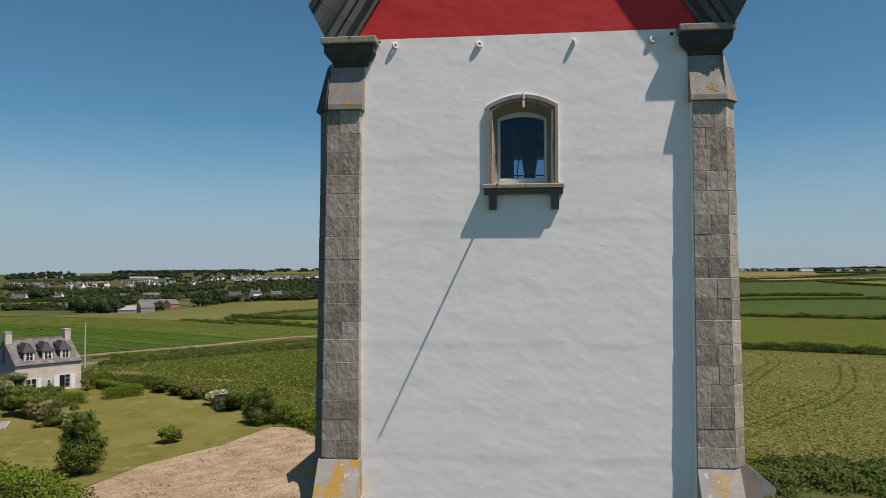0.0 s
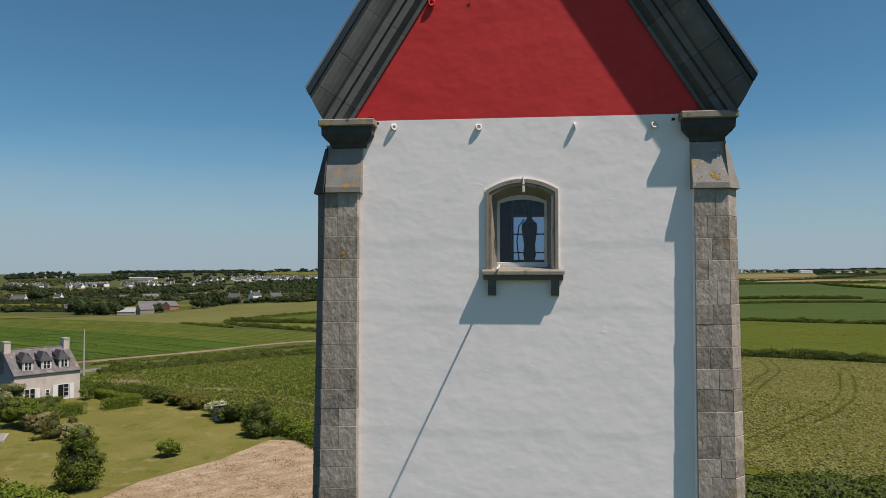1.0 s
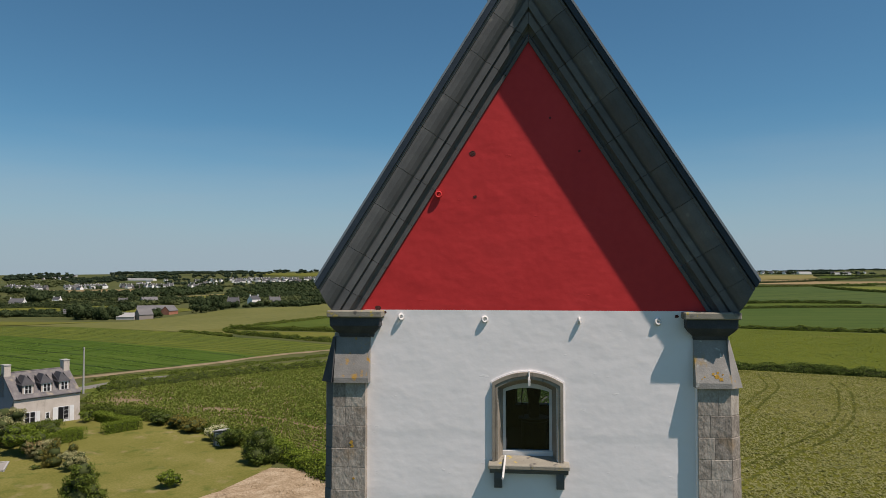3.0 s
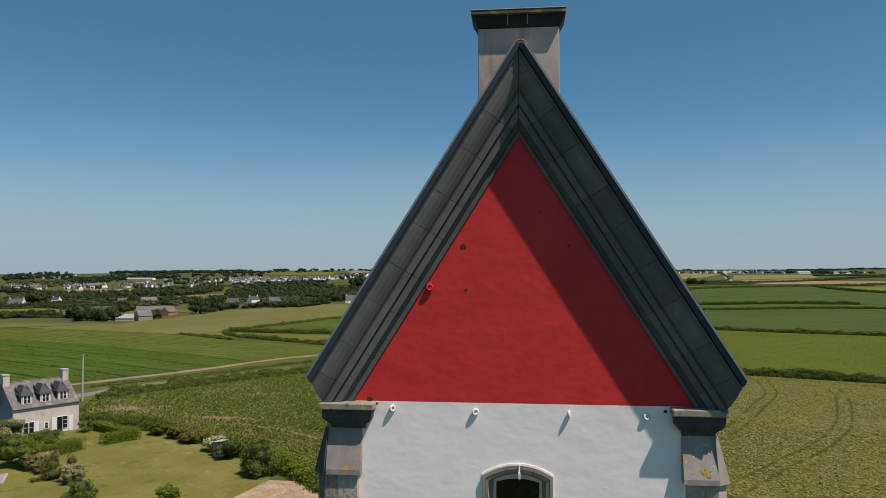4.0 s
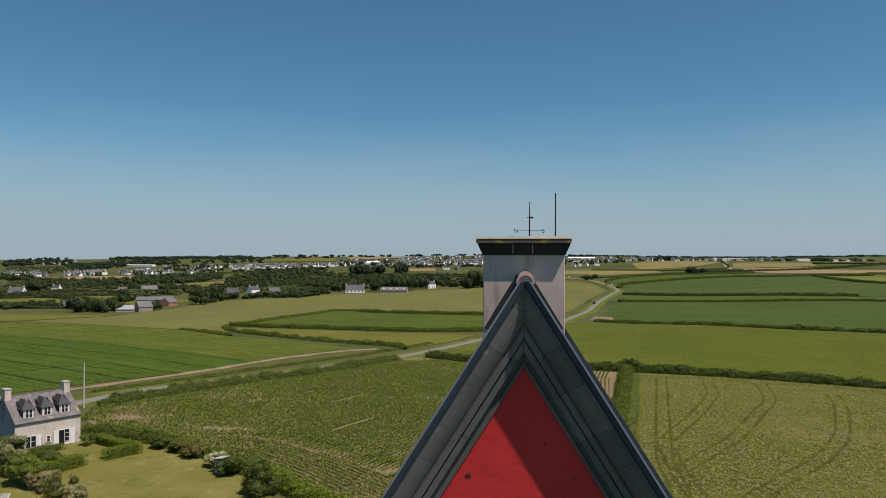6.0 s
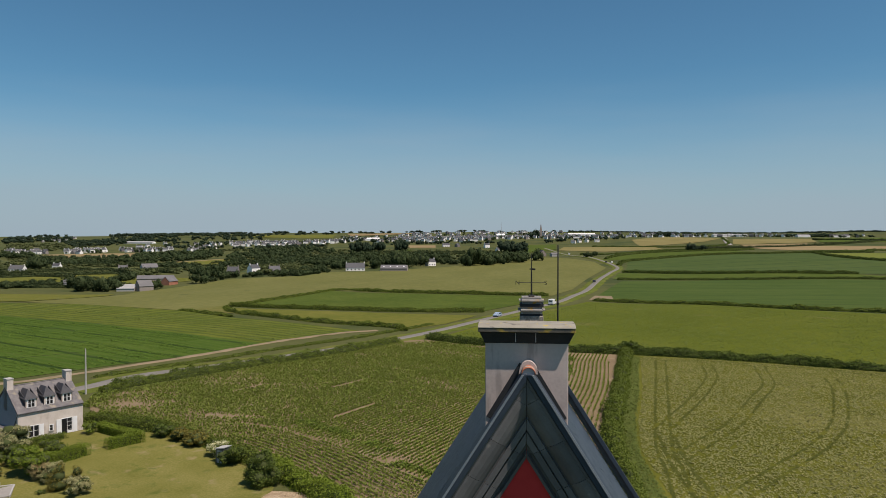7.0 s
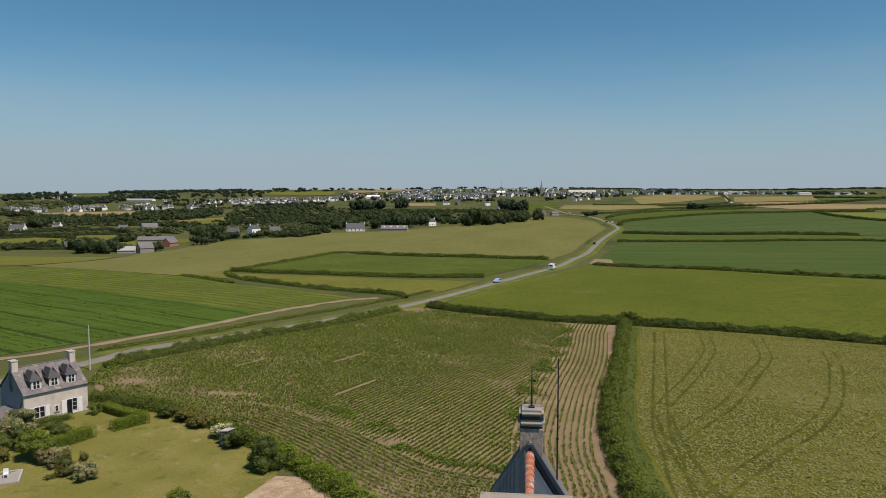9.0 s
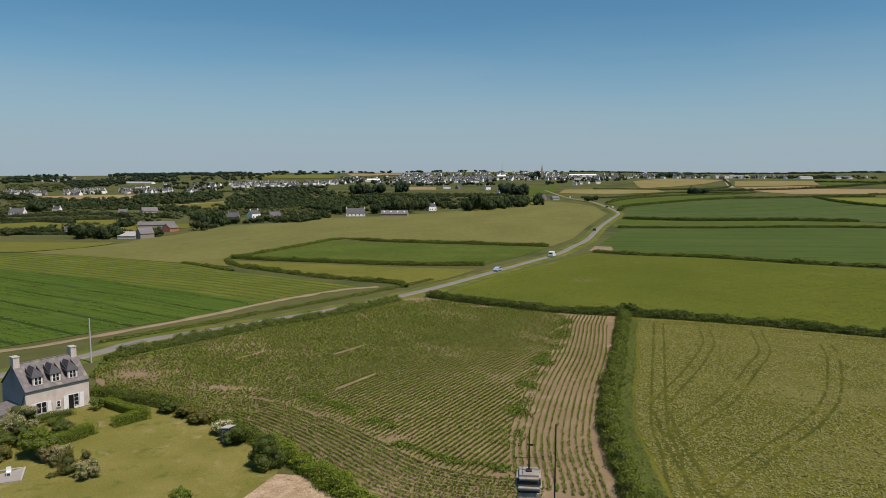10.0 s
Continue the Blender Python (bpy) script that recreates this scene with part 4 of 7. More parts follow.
# roof: slate courses on both slopes between the two gables
for side in (-1, 1):
    o, d, u = rake_frame(side)
    V = []
    s = 0.12
    while s < 5.95:
        y = 0.16
        while y < BACK - 0.5:
            w = 0.2
            j = rng.uniform(-0.004, 0.004, 4)
            c0, c1 = o + d * s, o + d * (s + 0.16)
            quad = [c0 + u * (0.68 + 0.02 + j[0]) + Vector((0, y, 0)), c0 + u * (0.70 + j[1]) + Vector((0, y + w - 0.006, 0)), c1 + u * (0.685 + j[2] * 0.3) + Vector((0, y + w - 0.006, 0)), c1 + u * (0.685 + j[3] * 0.3) + Vector((0, y, 0))]
            low = [c0 + u * 0.688 + Vector((0, y, 0)), c0 + u * 0.688 + Vector((0, y + w - 0.006, 0)), quad[1], quad[0]]
            if (quad[3].x - CX) * side > 0.0:
                V += [quad, low]
            y += w
        s += 0.15
    me = raw_mesh("slate_course", np.array([[v[:] for v in q] for q in V]), 4, M["slate"])
    tagged(part("slate_course", me, None, tower, "dark blue-grey slate courses"), kind="stuff")
    bm = bmesh.new()
    pts = [o + d * 0.1 + u * 0.55, o + d * 0.1 + u * 0.684, o + d * 6.2 + u * 0.684, o + d * 6.2 + u * 0.55]
    A = [bm.verts.new(p + Vector((0, 0.2, 0))) for p in pts]
    B = [bm.verts.new(p + Vector((0, BACK - 0.3, 0))) for p in pts]
    bm.faces.new(A); bm.faces.new(B[::-1])
    for i in range(4):
        bm.faces.new((A[i], B[i], B[(i + 1) % 4], A[(i + 1) % 4]))
    clip(bm, (CX + side * 0.002, 0, 0), (-side, 0, 0))
    part("roof_deck", bm, M["slate"], tower)
    # coping of the back gable
    for y0, y1, a0, a1 in ((BACK - 0.62, BACK - 0.5, 0.72, 0.80), (BACK - 0.5, BACK + 0.25, 0.6, 0.76)):
        part("back_coping", rake_piece(side, -0.6, 6.3, [(a0, -y0), (a1, -y0), (a1, -y1), (a0, -y1)]), M["slate_edge"] if y1 < BACK else M["granite_dark"], tower).location.x = 0.13
RIDGE = 19.27 + 2.73 * math.tan(RAKE) + 0.685 / math.cos(RAKE)


def ridge_tile():
    n = 10
    bm = bmesh.new()
    prof = [(0.115 * math.cos(math.pi * i / n), 0.115 * math.sin(math.pi * i / n)) for i in range(n + 1)]
    prof += [(0.098 * math.cos(math.pi * i / n), 0.098 * math.sin(math.pi * i / n)) for i in range(n, -1, -1)]
    A = [bm.verts.new((x, 0, z)) for x, z in prof]
    B = [bm.verts.new((x * 0.93, 0.36, z * 0.93)) for x, z in prof]
    m = len(prof)
    for i in range(m):
        bm.faces.new((A[i], B[i], B[(i + 1) % m], A[(i + 1) % m]))
    for i in range(n):
        bm.faces.new((A[i], A[i + 1], A[m - 2 - i], A[m - 1 - i]))
        bm.faces.new((B[i], B[m - 1 - i], B[m - 2 - i], B[i + 1]))
    return bm


part("tile_bedding", prism([(CX + 0.03 + 0.1 * math.cos(a), RIDGE + 0.1 + 0.1 * math.sin(a)) for a in np.linspace(0, math.pi, 10)], "y", -0.28, -0.07), M["render_grey"], tower)
first = None
for i in range(13):
    y = 0.62 + i * 0.33
    if y > BACK - 0.8:
        break
    if first is None:
        first = part("ridge_tile", ridge_tile(), M["terracotta"], tower, "terracotta half-round ridge tile", True)
        first.location = (CX + 0.02 + y * 0.022, y, RIDGE - 0.12)
    else:
        t_ob = part("ridge_tile", first.data, None, tower)
        t_ob.location = (CX + 0.02 + y * 0.022, y, RIDGE - 0.12)
t_ob = part("ridge_tile", first.data, None, tower)
t_ob.location = (CX + 0.03, -0.3, RIDGE + 0.1)
part("apex_mortar", prism([(CX + 0.03 + 0.15 * math.cos(a), RIDGE + 0.06 + 0.21 * math.sin(a)) for a in np.linspace(0, math.pi, 12)], "y", -0.06, 0.14), M["render_grey"], tower)

# front chimney, straddling the ridge behind the gable
chim = part("chimney", box(-0.6, 0.725, 0.1, 0.56, 23.6, 25.45, 0.01), M["render_grey"], tower, "rendered grey chimney")
bm = bmesh.new()
loops = [[bm.verts.new(p) for p in ((-0.6 - g, 0.1 - g, z), (0.725 + g, 0.1 - g, z), (0.725 + g, 0.56 + g, z), (-0.6 - g, 0.56 + g, z))] for z, g in ((25.4, 0.012), (25.45, 0.03), (25.57, 0.085), (25.59, 0.085))]
bm.faces.new(loops[0])
bm.faces.new(loops[-1])
for A, B in zip(loops, loops[1:]):
    for i in range(4):
        bm.faces.new((A[i], A[(i + 1) % 4], B[(i + 1) % 4], B[i]))
# near-black colour carries the overhang's shade on the moulding
part("cap_moulding", bm, M["lead_shade"], chim, "dark splayed moulding below the cap")
for x in (-0.12, 0.2):
    part("mortar_joint", box(x, x + 0.012, -0.002, 0.02, 25.43, 25.58), M["render_grey"], chim)
part("cap_fascia", box(-0.71, 0.83, -0.055, 0.685, 25.592, 25.655, 0.008), M["cap_stained"], chim, "dark stained edge of the cap with lichen")
cap = prism([(-0.062, 25.657), (-0.062, 25.672), (0.1, 25.712), (0.52, 25.712), (0.692, 25.672), (0.692, 25.657)], "x", -0.715, 0.835)
bmesh.ops.bevel(cap, geom=cap.edges[:], offset=0.006, segments=1, affect="EDGES")
part("cap_slab", cap, M["stone_cap"], chim, "lichened chimney cap slab")
# dark flashing where the slates meet the chimney
for side in (-1, 1):
    o, d, u = rake_frame(side)
    L = (2.73 + 0.7 * math.sin(RAKE)) / math.cos(RAKE)
    a = L + (0.27 - 0.64 / math.cos(RAKE))
    bm = bmesh.new()
    P = [o + d * s + u * w for s, w in ((a, 0.70), (a, 0.875), (L + 0.1, 0.895), (L + 0.1, 0.70))]
    A = [bm.verts.new((p.x, 0.085, p.z)) for p in P]
    B = [bm.verts.new((p.x, 0.097, p.z)) for p in P]
    bm.faces.new(A); bm.faces.new(B[::-1])
    for i in range(4):
        bm.faces.new((A[i], B[i], B[(i + 1) % 4], A[(i + 1) % 4]))
    clip(bm, (CX + side * 0.002, 0, 0), (-side, 0, 0))
    part("flashing", bm, M["lead_shade"], chim, "black tarred flashing")
rear = part("chimney", box(-0.045, 0.5, BACK - 0.28, BACK + 0.28, 23.4, 25.25, 0.01), M["granite"], tower, "narrow granite chimney")


def pillow(x0, x1, y0, y1, z0, z1):
    """A slab with rounded edges."""
    bm = box(x0, x1, y0, y1, z0, z1)
    bmesh.ops.bevel(bm, geom=bm.edges[:], offset=(z1 - z0) * 0.42, segments=3, affect="EDGES")
    return bm


# near-black necks put the shade gaps between the cap stones into colour
part("cap_neck", box(-0.03, 0.485, BACK - 0.26, BACK + 0.26, 25.25, 25.3), M["lead_shade"], rear)
part("cap", pillow(-0.085, 0.54, BACK - 0.33, BACK + 0.33, 25.3, 25.46), M["granite_cap"], rear, "rounded granite cap stone")
part("cap_neck", box(-0.05, 0.505, BACK - 0.28, BACK + 0.28, 25.455, 25.53), M["lead_shade"], rear)
part("cap", pillow(-0.065, 0.52, BACK - 0.31, BACK + 0.31, 25.525, 25.68), M["granite_cap"], rear, "rounded granite cap stone")

vane = thing("weathervane", "dark iron weathervane with compass letters on a chimney", "weathervane", pose(0.23, BACK, 25.68))
part("rod", tube([(0, 0, 0), (0, 0, 0.6), (0, 0, 1.02)], [0.022, 0.014, 0.006], 8), M["iron"], vane)
part("base", box(-0.07, 0.07, -0.07, 0.07, 0, 0.04, 0.01), M["iron"], vane)
part("arm", tube([(-0.31, 0, 0.33), (0.31, 0, 0.33)], 0.006, 6), M["iron"], vane)
part("arm", tube([(0, -0.31, 0.33), (0, 0.31, 0.33)], 0.006, 6), M["iron"], vane)


def letter(ch, at, size, parent):
    cu = bpy.data.curves.new("letter", "FONT")
    cu.body, cu.size, cu.extrude = ch, size, 0.006
    cu.align_x = "CENTER"
    tmp = bpy.data.objects.new("tmp", cu)
    scene.collection.objects.link(tmp)
    me = bpy.data.meshes.new_from_object(tmp.evaluated_get(bpy.context.evaluated_depsgraph_get()))
    bpy.data.objects.remove(tmp)
    ob = part("letter", me, M["iron"], parent)
    ob.matrix_basis = pose(*at, 90, 0, 0)
    return ob


letter("N", (-0.33, 0, 0.28), 0.14, vane)
letter("S", (0.33, 0, 0.28), 0.14, vane)
part("vane_blade", prism([(0.0, 0.63), (0.08, 0.62), (0.1, 0.66), (0.02, 0.67)], "y", -0.004, 0.004), M["iron"], vane)
part("vane_blade", prism([(-0.02, 0.63), (-0.02, 0.67), (-0.07, 0.65)], "y", -0.004, 0.004), M["iron"], vane)
rod = thing("lightning_rod", "tall thin dark metal rod fixed to the roof", "rod", pose(0.84, BACK - 0.1, 23.5))
part("shaft", tube([(0, 0, 0), (0, 0, 1.7), (0, 0, 3.4)], [0.02, 0.018, 0.014], 8), M["iron"], rod)
for z in (1.45, 2.0):
    part("collar", tube([(0, 0, z), (0, 0, z + 0.05)], 0.032, 8), M["iron"], rod)

# iron rings, hook and broken plaster on the front
for x, z, face in ((-2.0, 19.19, (0.7, -0.7, 0.1)), (-0.65, 19.16, (0.45, -0.9, 0.1)), (0.84, 19.15, (1, -0.15, 0)), (2.045, 19.14, (0.25, -1, 0.12))):
    r = thing("iron_ring", "white painted iron ring on an eye bolt", "ring", pose(x, 0, z), "iron rings on the wall")
    part("eye_bolt", tube([(0, 0.04, 0.02), (0, -0.02, 0.02)], 0.018, 8), M["white_iron"], r)
    part("ring", torus((0, -0.022, -0.025), face, 0.042, 0.02), M["white_iron"], r, smooth=True)
hook = thing("wall_hook", "red painted iron hook on the gable wall", "hook", pose(-1.4, 0, 21.19))
part("bolt", tube([(0, 0.04, 0), (0, -0.05, 0.01)], 0.028, 8), M["red_paint"], hook)
part("ring", torus((0.01, -0.04, -0.05), (0.3, -1, 0), 0.045, 0.018), M["red_paint"], hook, smooth=True)


M["lichen"] = material("lichen", [(0.36, 0.2, 0.03), (0.5, 0.32, 0.06)], 0.9, 8, 40, 0.4)


def lichen(x, z, w, y0, lean, seed):
    """A crust of lichen on a stone whose face leans back by so much for each metre up."""
    r = np.random.default_rng(seed)
    n = 12
    bm = bmesh.new()
    P = [(x + w * math.cos(2 * math.pi * k / n) * r.uniform(0.35, 1.1), z + w * math.sin(2 * math.pi * k / n) * r.uniform(0.35, 1.1)) for k in range(n)]
    A = [bm.verts.new((a, y0 + lean * (b - z) - 0.004, b)) for a, b in P]
    B = [bm.verts.new((a, y0 + lean * (b - z) + 0.006, b)) for a, b in P]
    bm.faces.new(A)
    bm.faces.new(B[::-1])
    for i in range(n):
        bm.faces.new((A[i], B[i], B[(i + 1) % n], A[(i + 1) % n]))
    part("lichen", bm, M["lichen"], tower, "crust of orange lichen")


for x, z, w, seed in ((2.88, 18.3, 0.055, 1), (2.94, 18.26, 0.04, 2), (2.83, 18.34, 0.03, 3), (2.9, 18.36, 0.022, 4), (2.7, 18.29, 0.016, 5), (2.97, 18.33, 0.02, 6), (2.66, 18.26, 0.012, 7)):
    lichen(x, z, w, -0.03 - (18.84 - z) * 0.258, 0.258, seed)
lichen(-2.78, 17.17, 0.045, -0.143, 0.0, 8)
lichen(-2.77, 17.11, 0.03, -0.143, 0.0, 9)
lichen(-2.74, 16.6, 0.022, -0.148, 0.0, 10)


def pit(x, z, w, h, seed):
    r = np.random.default_rng(seed)
    n = 11
    pts = [(x + w * math.cos(2 * math.pi * k / n) * r.uniform(0.6, 1.1), z + h * math.sin(2 * math.pi * k / n) * r.uniform(0.6, 1.1)) for k in range(n)]
    part("broken_plaster", prism(pts, "y", -0.004, 0.01), M["spall"], gable_ob, "dark hole in the plaster")


pit(-0.84, 21.8, 0.06, 0.055, 1)
pit(-0.8, 21.1, 0.035, 0.03, 2)
pit(0.86, 21.81, 0.025, 0.025, 3)
pit(-2.38, 19.31, 0.05, 0.05, 4)
pit(-2.27, 19.24, 0.035, 0.03, 5)
pit(2.33, 19.2, 0.04, 0.03, 6)
pit(0.4, 22.35, 0.02, 0.02, 7)



# ---- hedges and trees ----
def hedge(name, label, pts, width, height, mat, per_m, leaf, clipped=False, category="hedge", rough=0.3):
    """A hedge along a line of the plan: a core coloured dark for inner shade and a shell of leaves over an uneven
    outline.
    """
    C = curve_points(pts, 0.6 if per_m > 60 else 1.2)
    seg = np.linalg.norm(np.diff(C, axis=0), axis=1)
    T = np.gradient(C, axis=0)
    T /= np.linalg.norm(T, axis=1)[:, None]
    S = np.stack([-T[:, 1], T[:, 0]], 1)

    def shell(ci, ang, f):
        c, s = C[ci], S[ci]
        bump = 1 + rough * lump(c[:, 0] + 3 * np.cos(ang), c[:, 1] + 3 * np.sin(ang), ang * 2, 0.8) + rough * 0.8 * lump(c[:, 0], c[:, 1], 0 * ang, 3.1)
        ca, sa = np.cos(ang), np.sin(ang)
        if clipped:
            p = np.clip(ang / math.pi, 0, 1)
            ca = np.clip((0.5 - p) / 0.17, -1, 1)
            sa = np.clip(np.minimum(p, 1 - p) / 0.33, 0, 1)
        a, b = ca * width / 2 * bump * f, sa * height * bump * f
        x, y = c[:, 0] + s[:, 0] * a, c[:, 1] + s[:, 1] * a
        side, up = (np.where(np.abs(ca) > 0.99, np.sign(ca), 0), np.abs(ca) < 0.99) if clipped else (np.cos(ang), np.sin(ang) + 0.2)
        n = np.stack([s[:, 0] * side, s[:, 1] * side, up + 0.05], 1)
        return np.stack([x, y, ground(c[:, 0], c[:, 1]) + b], 1), n

    th = thing(name, label, category)
    na = 13 if clipped else 9
    ci = np.repeat(np.arange(len(C)), na)
    ang = np.tile(np.linspace(-0.15, math.pi + 0.15, na), len(C))
    V, _ = shell(ci, ang, 0.82)
    i, j = np.meshgrid(np.arange(len(C) - 1), np.arange(na - 1), indexing="ij")
    F = np.stack([i * na + j, (i + 1) * na + j, (i + 1) * na + j + 1, i * na + j + 1], -1).reshape(-1, 4)
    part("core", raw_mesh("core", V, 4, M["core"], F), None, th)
    n = int(seg.sum() * per_m)
    ci = rng.integers(0, len(C), n)
    ang = rng.uniform(-0.05, math.pi + 0.05, n)
    P, N = shell(ci, ang, rng.uniform(0.84, 1.08, n))
    P[:, :2] += T[ci] * rng.uniform(-0.6, 0.6, (n, 1)) + rng.normal(0, 0.03 if clipped else 0.2, (n, 2))
    tagged(part("foliage", raw_mesh("foliage", leaf_quads(P, N, leaf), 4, mat), None, th), kind="stuff")
    return th


def crown(blobs, per, leaf, mat, seed=0):
    """Leaves spread over uneven clumps. blobs: x, y, z, rx, ry, rz. Returns quads, core vertices and faces."""
    Q, CV, CF, off = [], [], [], 0
    for b in blobs:
        c, r = np.array(b[:3]), np.array(b[3:])
        n = int(per * (r[0] * r[1] + r[1] * r[2] + r[0] * r[2]) / 3)
        D = rng.normal(0, 1, (n, 3))
        D /= np.linalg.norm(D, axis=1)[:, None]
        sub = rng.normal(0, 1, (16, 3))
        sub /= np.linalg.norm(sub, axis=1)[:, None]
        sub *= rng.uniform(0.55, 0.95, 16)[:, None]
        P = sub[rng.integers(0, 16, n)] + D * (0.42 * rng.uniform(0.4, 1.0, n))[:, None]
        Q.append(leaf_quads(c + P * r, D * 0.5 + P, leaf))
        V = ICO2[0] if r.mean() > 0.5 else ICO1[0]
        F = ICO2[1] if r.mean() > 0.5 else ICO1[1]
        CV.append(c + V * r * 0.66 * (1 + 0.25 * lump(V[:, 0] * 3 + c[0], V[:, 1] * 3 + c[1], V[:, 2] * 3, 1.0))[:, None])
        CF.append(F + off)
        off += len(V)
    return np.concatenate(Q), np.concatenate(CV), np.concatenate(CF)


def bush(name, label, at, blobs, per, leaf, mat, category="bush", trunk=None, group=""):
    th = thing(name, label, category, pose(at[0], at[1], gz(*at[:2]) - 0.05), group)
    q, cv, cf = crown(blobs, per, leaf, mat)
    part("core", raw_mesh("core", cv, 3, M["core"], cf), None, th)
    tagged(part("crown", raw_mesh("crown", q, 4, mat), None, th), kind="stuff")
    if trunk:
        h, r = trunk
        bm = tube([(0, 0, -0.2), (0.03 * h, 0, h * 0.5), (0, 0.03 * h, h)], [r, r * 0.75, r * 0.45], 8)
        for a in range(4):
            t = a * 1.7
            tube([(0, 0, h * 0.45), (math.cos(t) * h * 0.2, math.sin(t) * h * 0.2, h * 0.8), (math.cos(t) * h * 0.35, math.sin(t) * h * 0.35, h * 1.15)], [r * 0.45, r * 0.3, r * 0.12], 6, bm)
        part("trunk", bm, M["bark"], th)
    return th


def blobs_round(w, h, n, seed, low=0.15):
    """Clumps that make up a rounded crown of width w and height h."""
    r = np.random.default_rng(seed)
    out = [(0, 0, h * 0.5, w * 0.36, w * 0.36, h * 0.4)]
    for i in range(n):
        a = 2 * math.pi * i / n + r.uniform(-0.3, 0.3)
        z = h * r.uniform(low + 0.15, 0.8)
        d = w * 0.3 * (1.15 - 0.6 * abs(z / h - 0.45))
        s = r.uniform(0.16, 0.26)
        out.append((d * math.cos(a), d * math.sin(a), z, w * s, w * s, h * s * 0.9))
    return out


hedge("hedge_garden", "low dense garden boundary hedge of mixed shrubs", [(-63.5, 88.5), (-56.1, 86.5), (-48.8, 84), (-41.2, 80), (-35.4, 76), (-30.5, 72.3)], 2.1, 1.4, M["leaf"], 520, 0.105)
hedge("hedge_orchard", "broad leafy hedge between straw and maize", [(-30.5, 72.3), (-29, 71.2), (-23.5, 66), (-18.5, 61.3), (-13, 55), (-4, 42)], 2.5, 1.7, M["leaf_bright"], 600, 0.12)
hedge("hedge_between_fields", "broad bushy hedge between two fields", [(25.5, 166), (21.3, 141.0), (18.0, 120.7), (14.1, 99.6), (12.3, 84.7), (12.2, 73.6), (12.6, 60), (14, 45)], 2.6, 1.8, M["leaf"], 440, 0.13, rough=0.35)
hedge("hedge_far_edge", "dark field hedge along the crops", [(-26.2, 197.6), (-10.7, 186.2), (4.5, 172.6), (22.2, 167.5), (27.7, 167.5), (43.9, 163.0), (61.0, 157.3), (77.6, 149.5), (125, 130)], 2.8, 1.8, M["leaf_dark"], 270, 0.19)
hedge("hedge_ragged", "ragged low hedge of dry grass and scrub", [(35, 332), (68.1, 309), (105.2, 282.8), (134.1, 269.0), (180, 245)], 2.4, 1.2, M["leaf"], 96, 0.3, rough=0.45)
hedge("hedge_road", "hedge beside the country road", [(-73.0, 108.4), (-71.1, 117.1), (-61.1, 136.9), (-52.7, 149.4), (-43.1, 165.3), (-34.3, 188.9)], 2.2, 1.6, M["leaf"], 300, 0.14, rough=0.4)
hedge("ditch_scrub", "rough grass and scrub along a roadside ditch", [(-82.5, 122.1), (-73.5, 140.1), (-65.8, 156.8), (-56.6, 174.3), (-45.8, 199.2), (-29.9, 229.4)], 1.8, 0.45, M["leaf"], 170, 0.15, rough=0.5)
hedge("hedge_tip", "dark clipped hedge between two fields", [(-120.5, 279.9), (-96.6, 273.7), (-48.4, 266.1), (-14.1, 268.0)], 2.4, 1.5, M["leaf"], 200, 0.22)
hedge("hedge_upper", "dark hedge below the wheat field", [(-86, 372), (-60, 364), (-34.5, 361), (14, 357)], 2.4, 1.5, M["leaf"], 170, 0.25)
hedge("hedge_bank", "grassy field bank with low scrub", [(-120, 283), (-111.4, 319), (-101.2, 375), (-86, 374)], 2.2, 1.0, M["leaf"], 80, 0.3, rough=0.45)
hedge("hedge_lower", "scrubby hedge above a crop field", [(-119.2, 271), (-106.7, 253.2), (-71.2, 230.1), (-42.2, 221.1), (-35.9, 213.5)], 2.4, 1.2, M["leaf"], 190, 0.2, rough=0.45)
hedge("hedge_low", "low scrubby hedge above the drilled crop", [(-133, 261.2), (-120, 252), (-104, 239.0)], 2.2, 0.9, M["leaf"], 130, 0.22, rough=0.5)
hedge("hedge_strip_far", "long straight dark hedge", [(84, 590), (160.9, 556), (240.4, 531)], 3.0, 2.2, M["leaf_dark"], 80, 0.4)
hedge("hedge_strip_near", "long straight dark hedge", [(66, 482), (140, 483), (222, 477), (262, 455)], 2.4, 1.4, M["leaf_dark"], 80, 0.35)
hedge("hedge_blue_top", "hedge along the top of a distant field", [(95, 700), (111.3, 753), (169.0, 790), (242.7, 844), (345, 887), (420, 900)], 4, 2.2, M["leaf_dark"], 48, 0.55)
hedge("hedge_lime", "hedge beside a distant field", [(345, 885), (325, 722), (380, 620)], 4, 2.2, M["leaf_dark"], 48, 0.55)
hedge("hedge_tan", "hedge below a distant stubble field", [(345, 890), (420, 920), (482, 998), (700, 996)], 4, 2.4, M["leaf_dark"], 40, 0.55)
hedge("hedge_pale", "hedge beside a distant pale field", [(139, 1396), (340, 1400), (421, 1507), (491, 1810)], 5, 2.6, M["leaf_dark"], 30, 0.7)
hedge("hedge_green", "hedge beside a distant green field", [(95, 800), (134, 875), (284, 1018), (360, 1150)], 4, 2.2, M["leaf_dark"], 40, 0.55)
hedge("hedge_golden", "hedge beside a distant golden field", [(93, 1100), (138, 1057), (245, 1233), (358, 1165)], 5, 2.2, M["leaf_dark"], 30, 0.65)
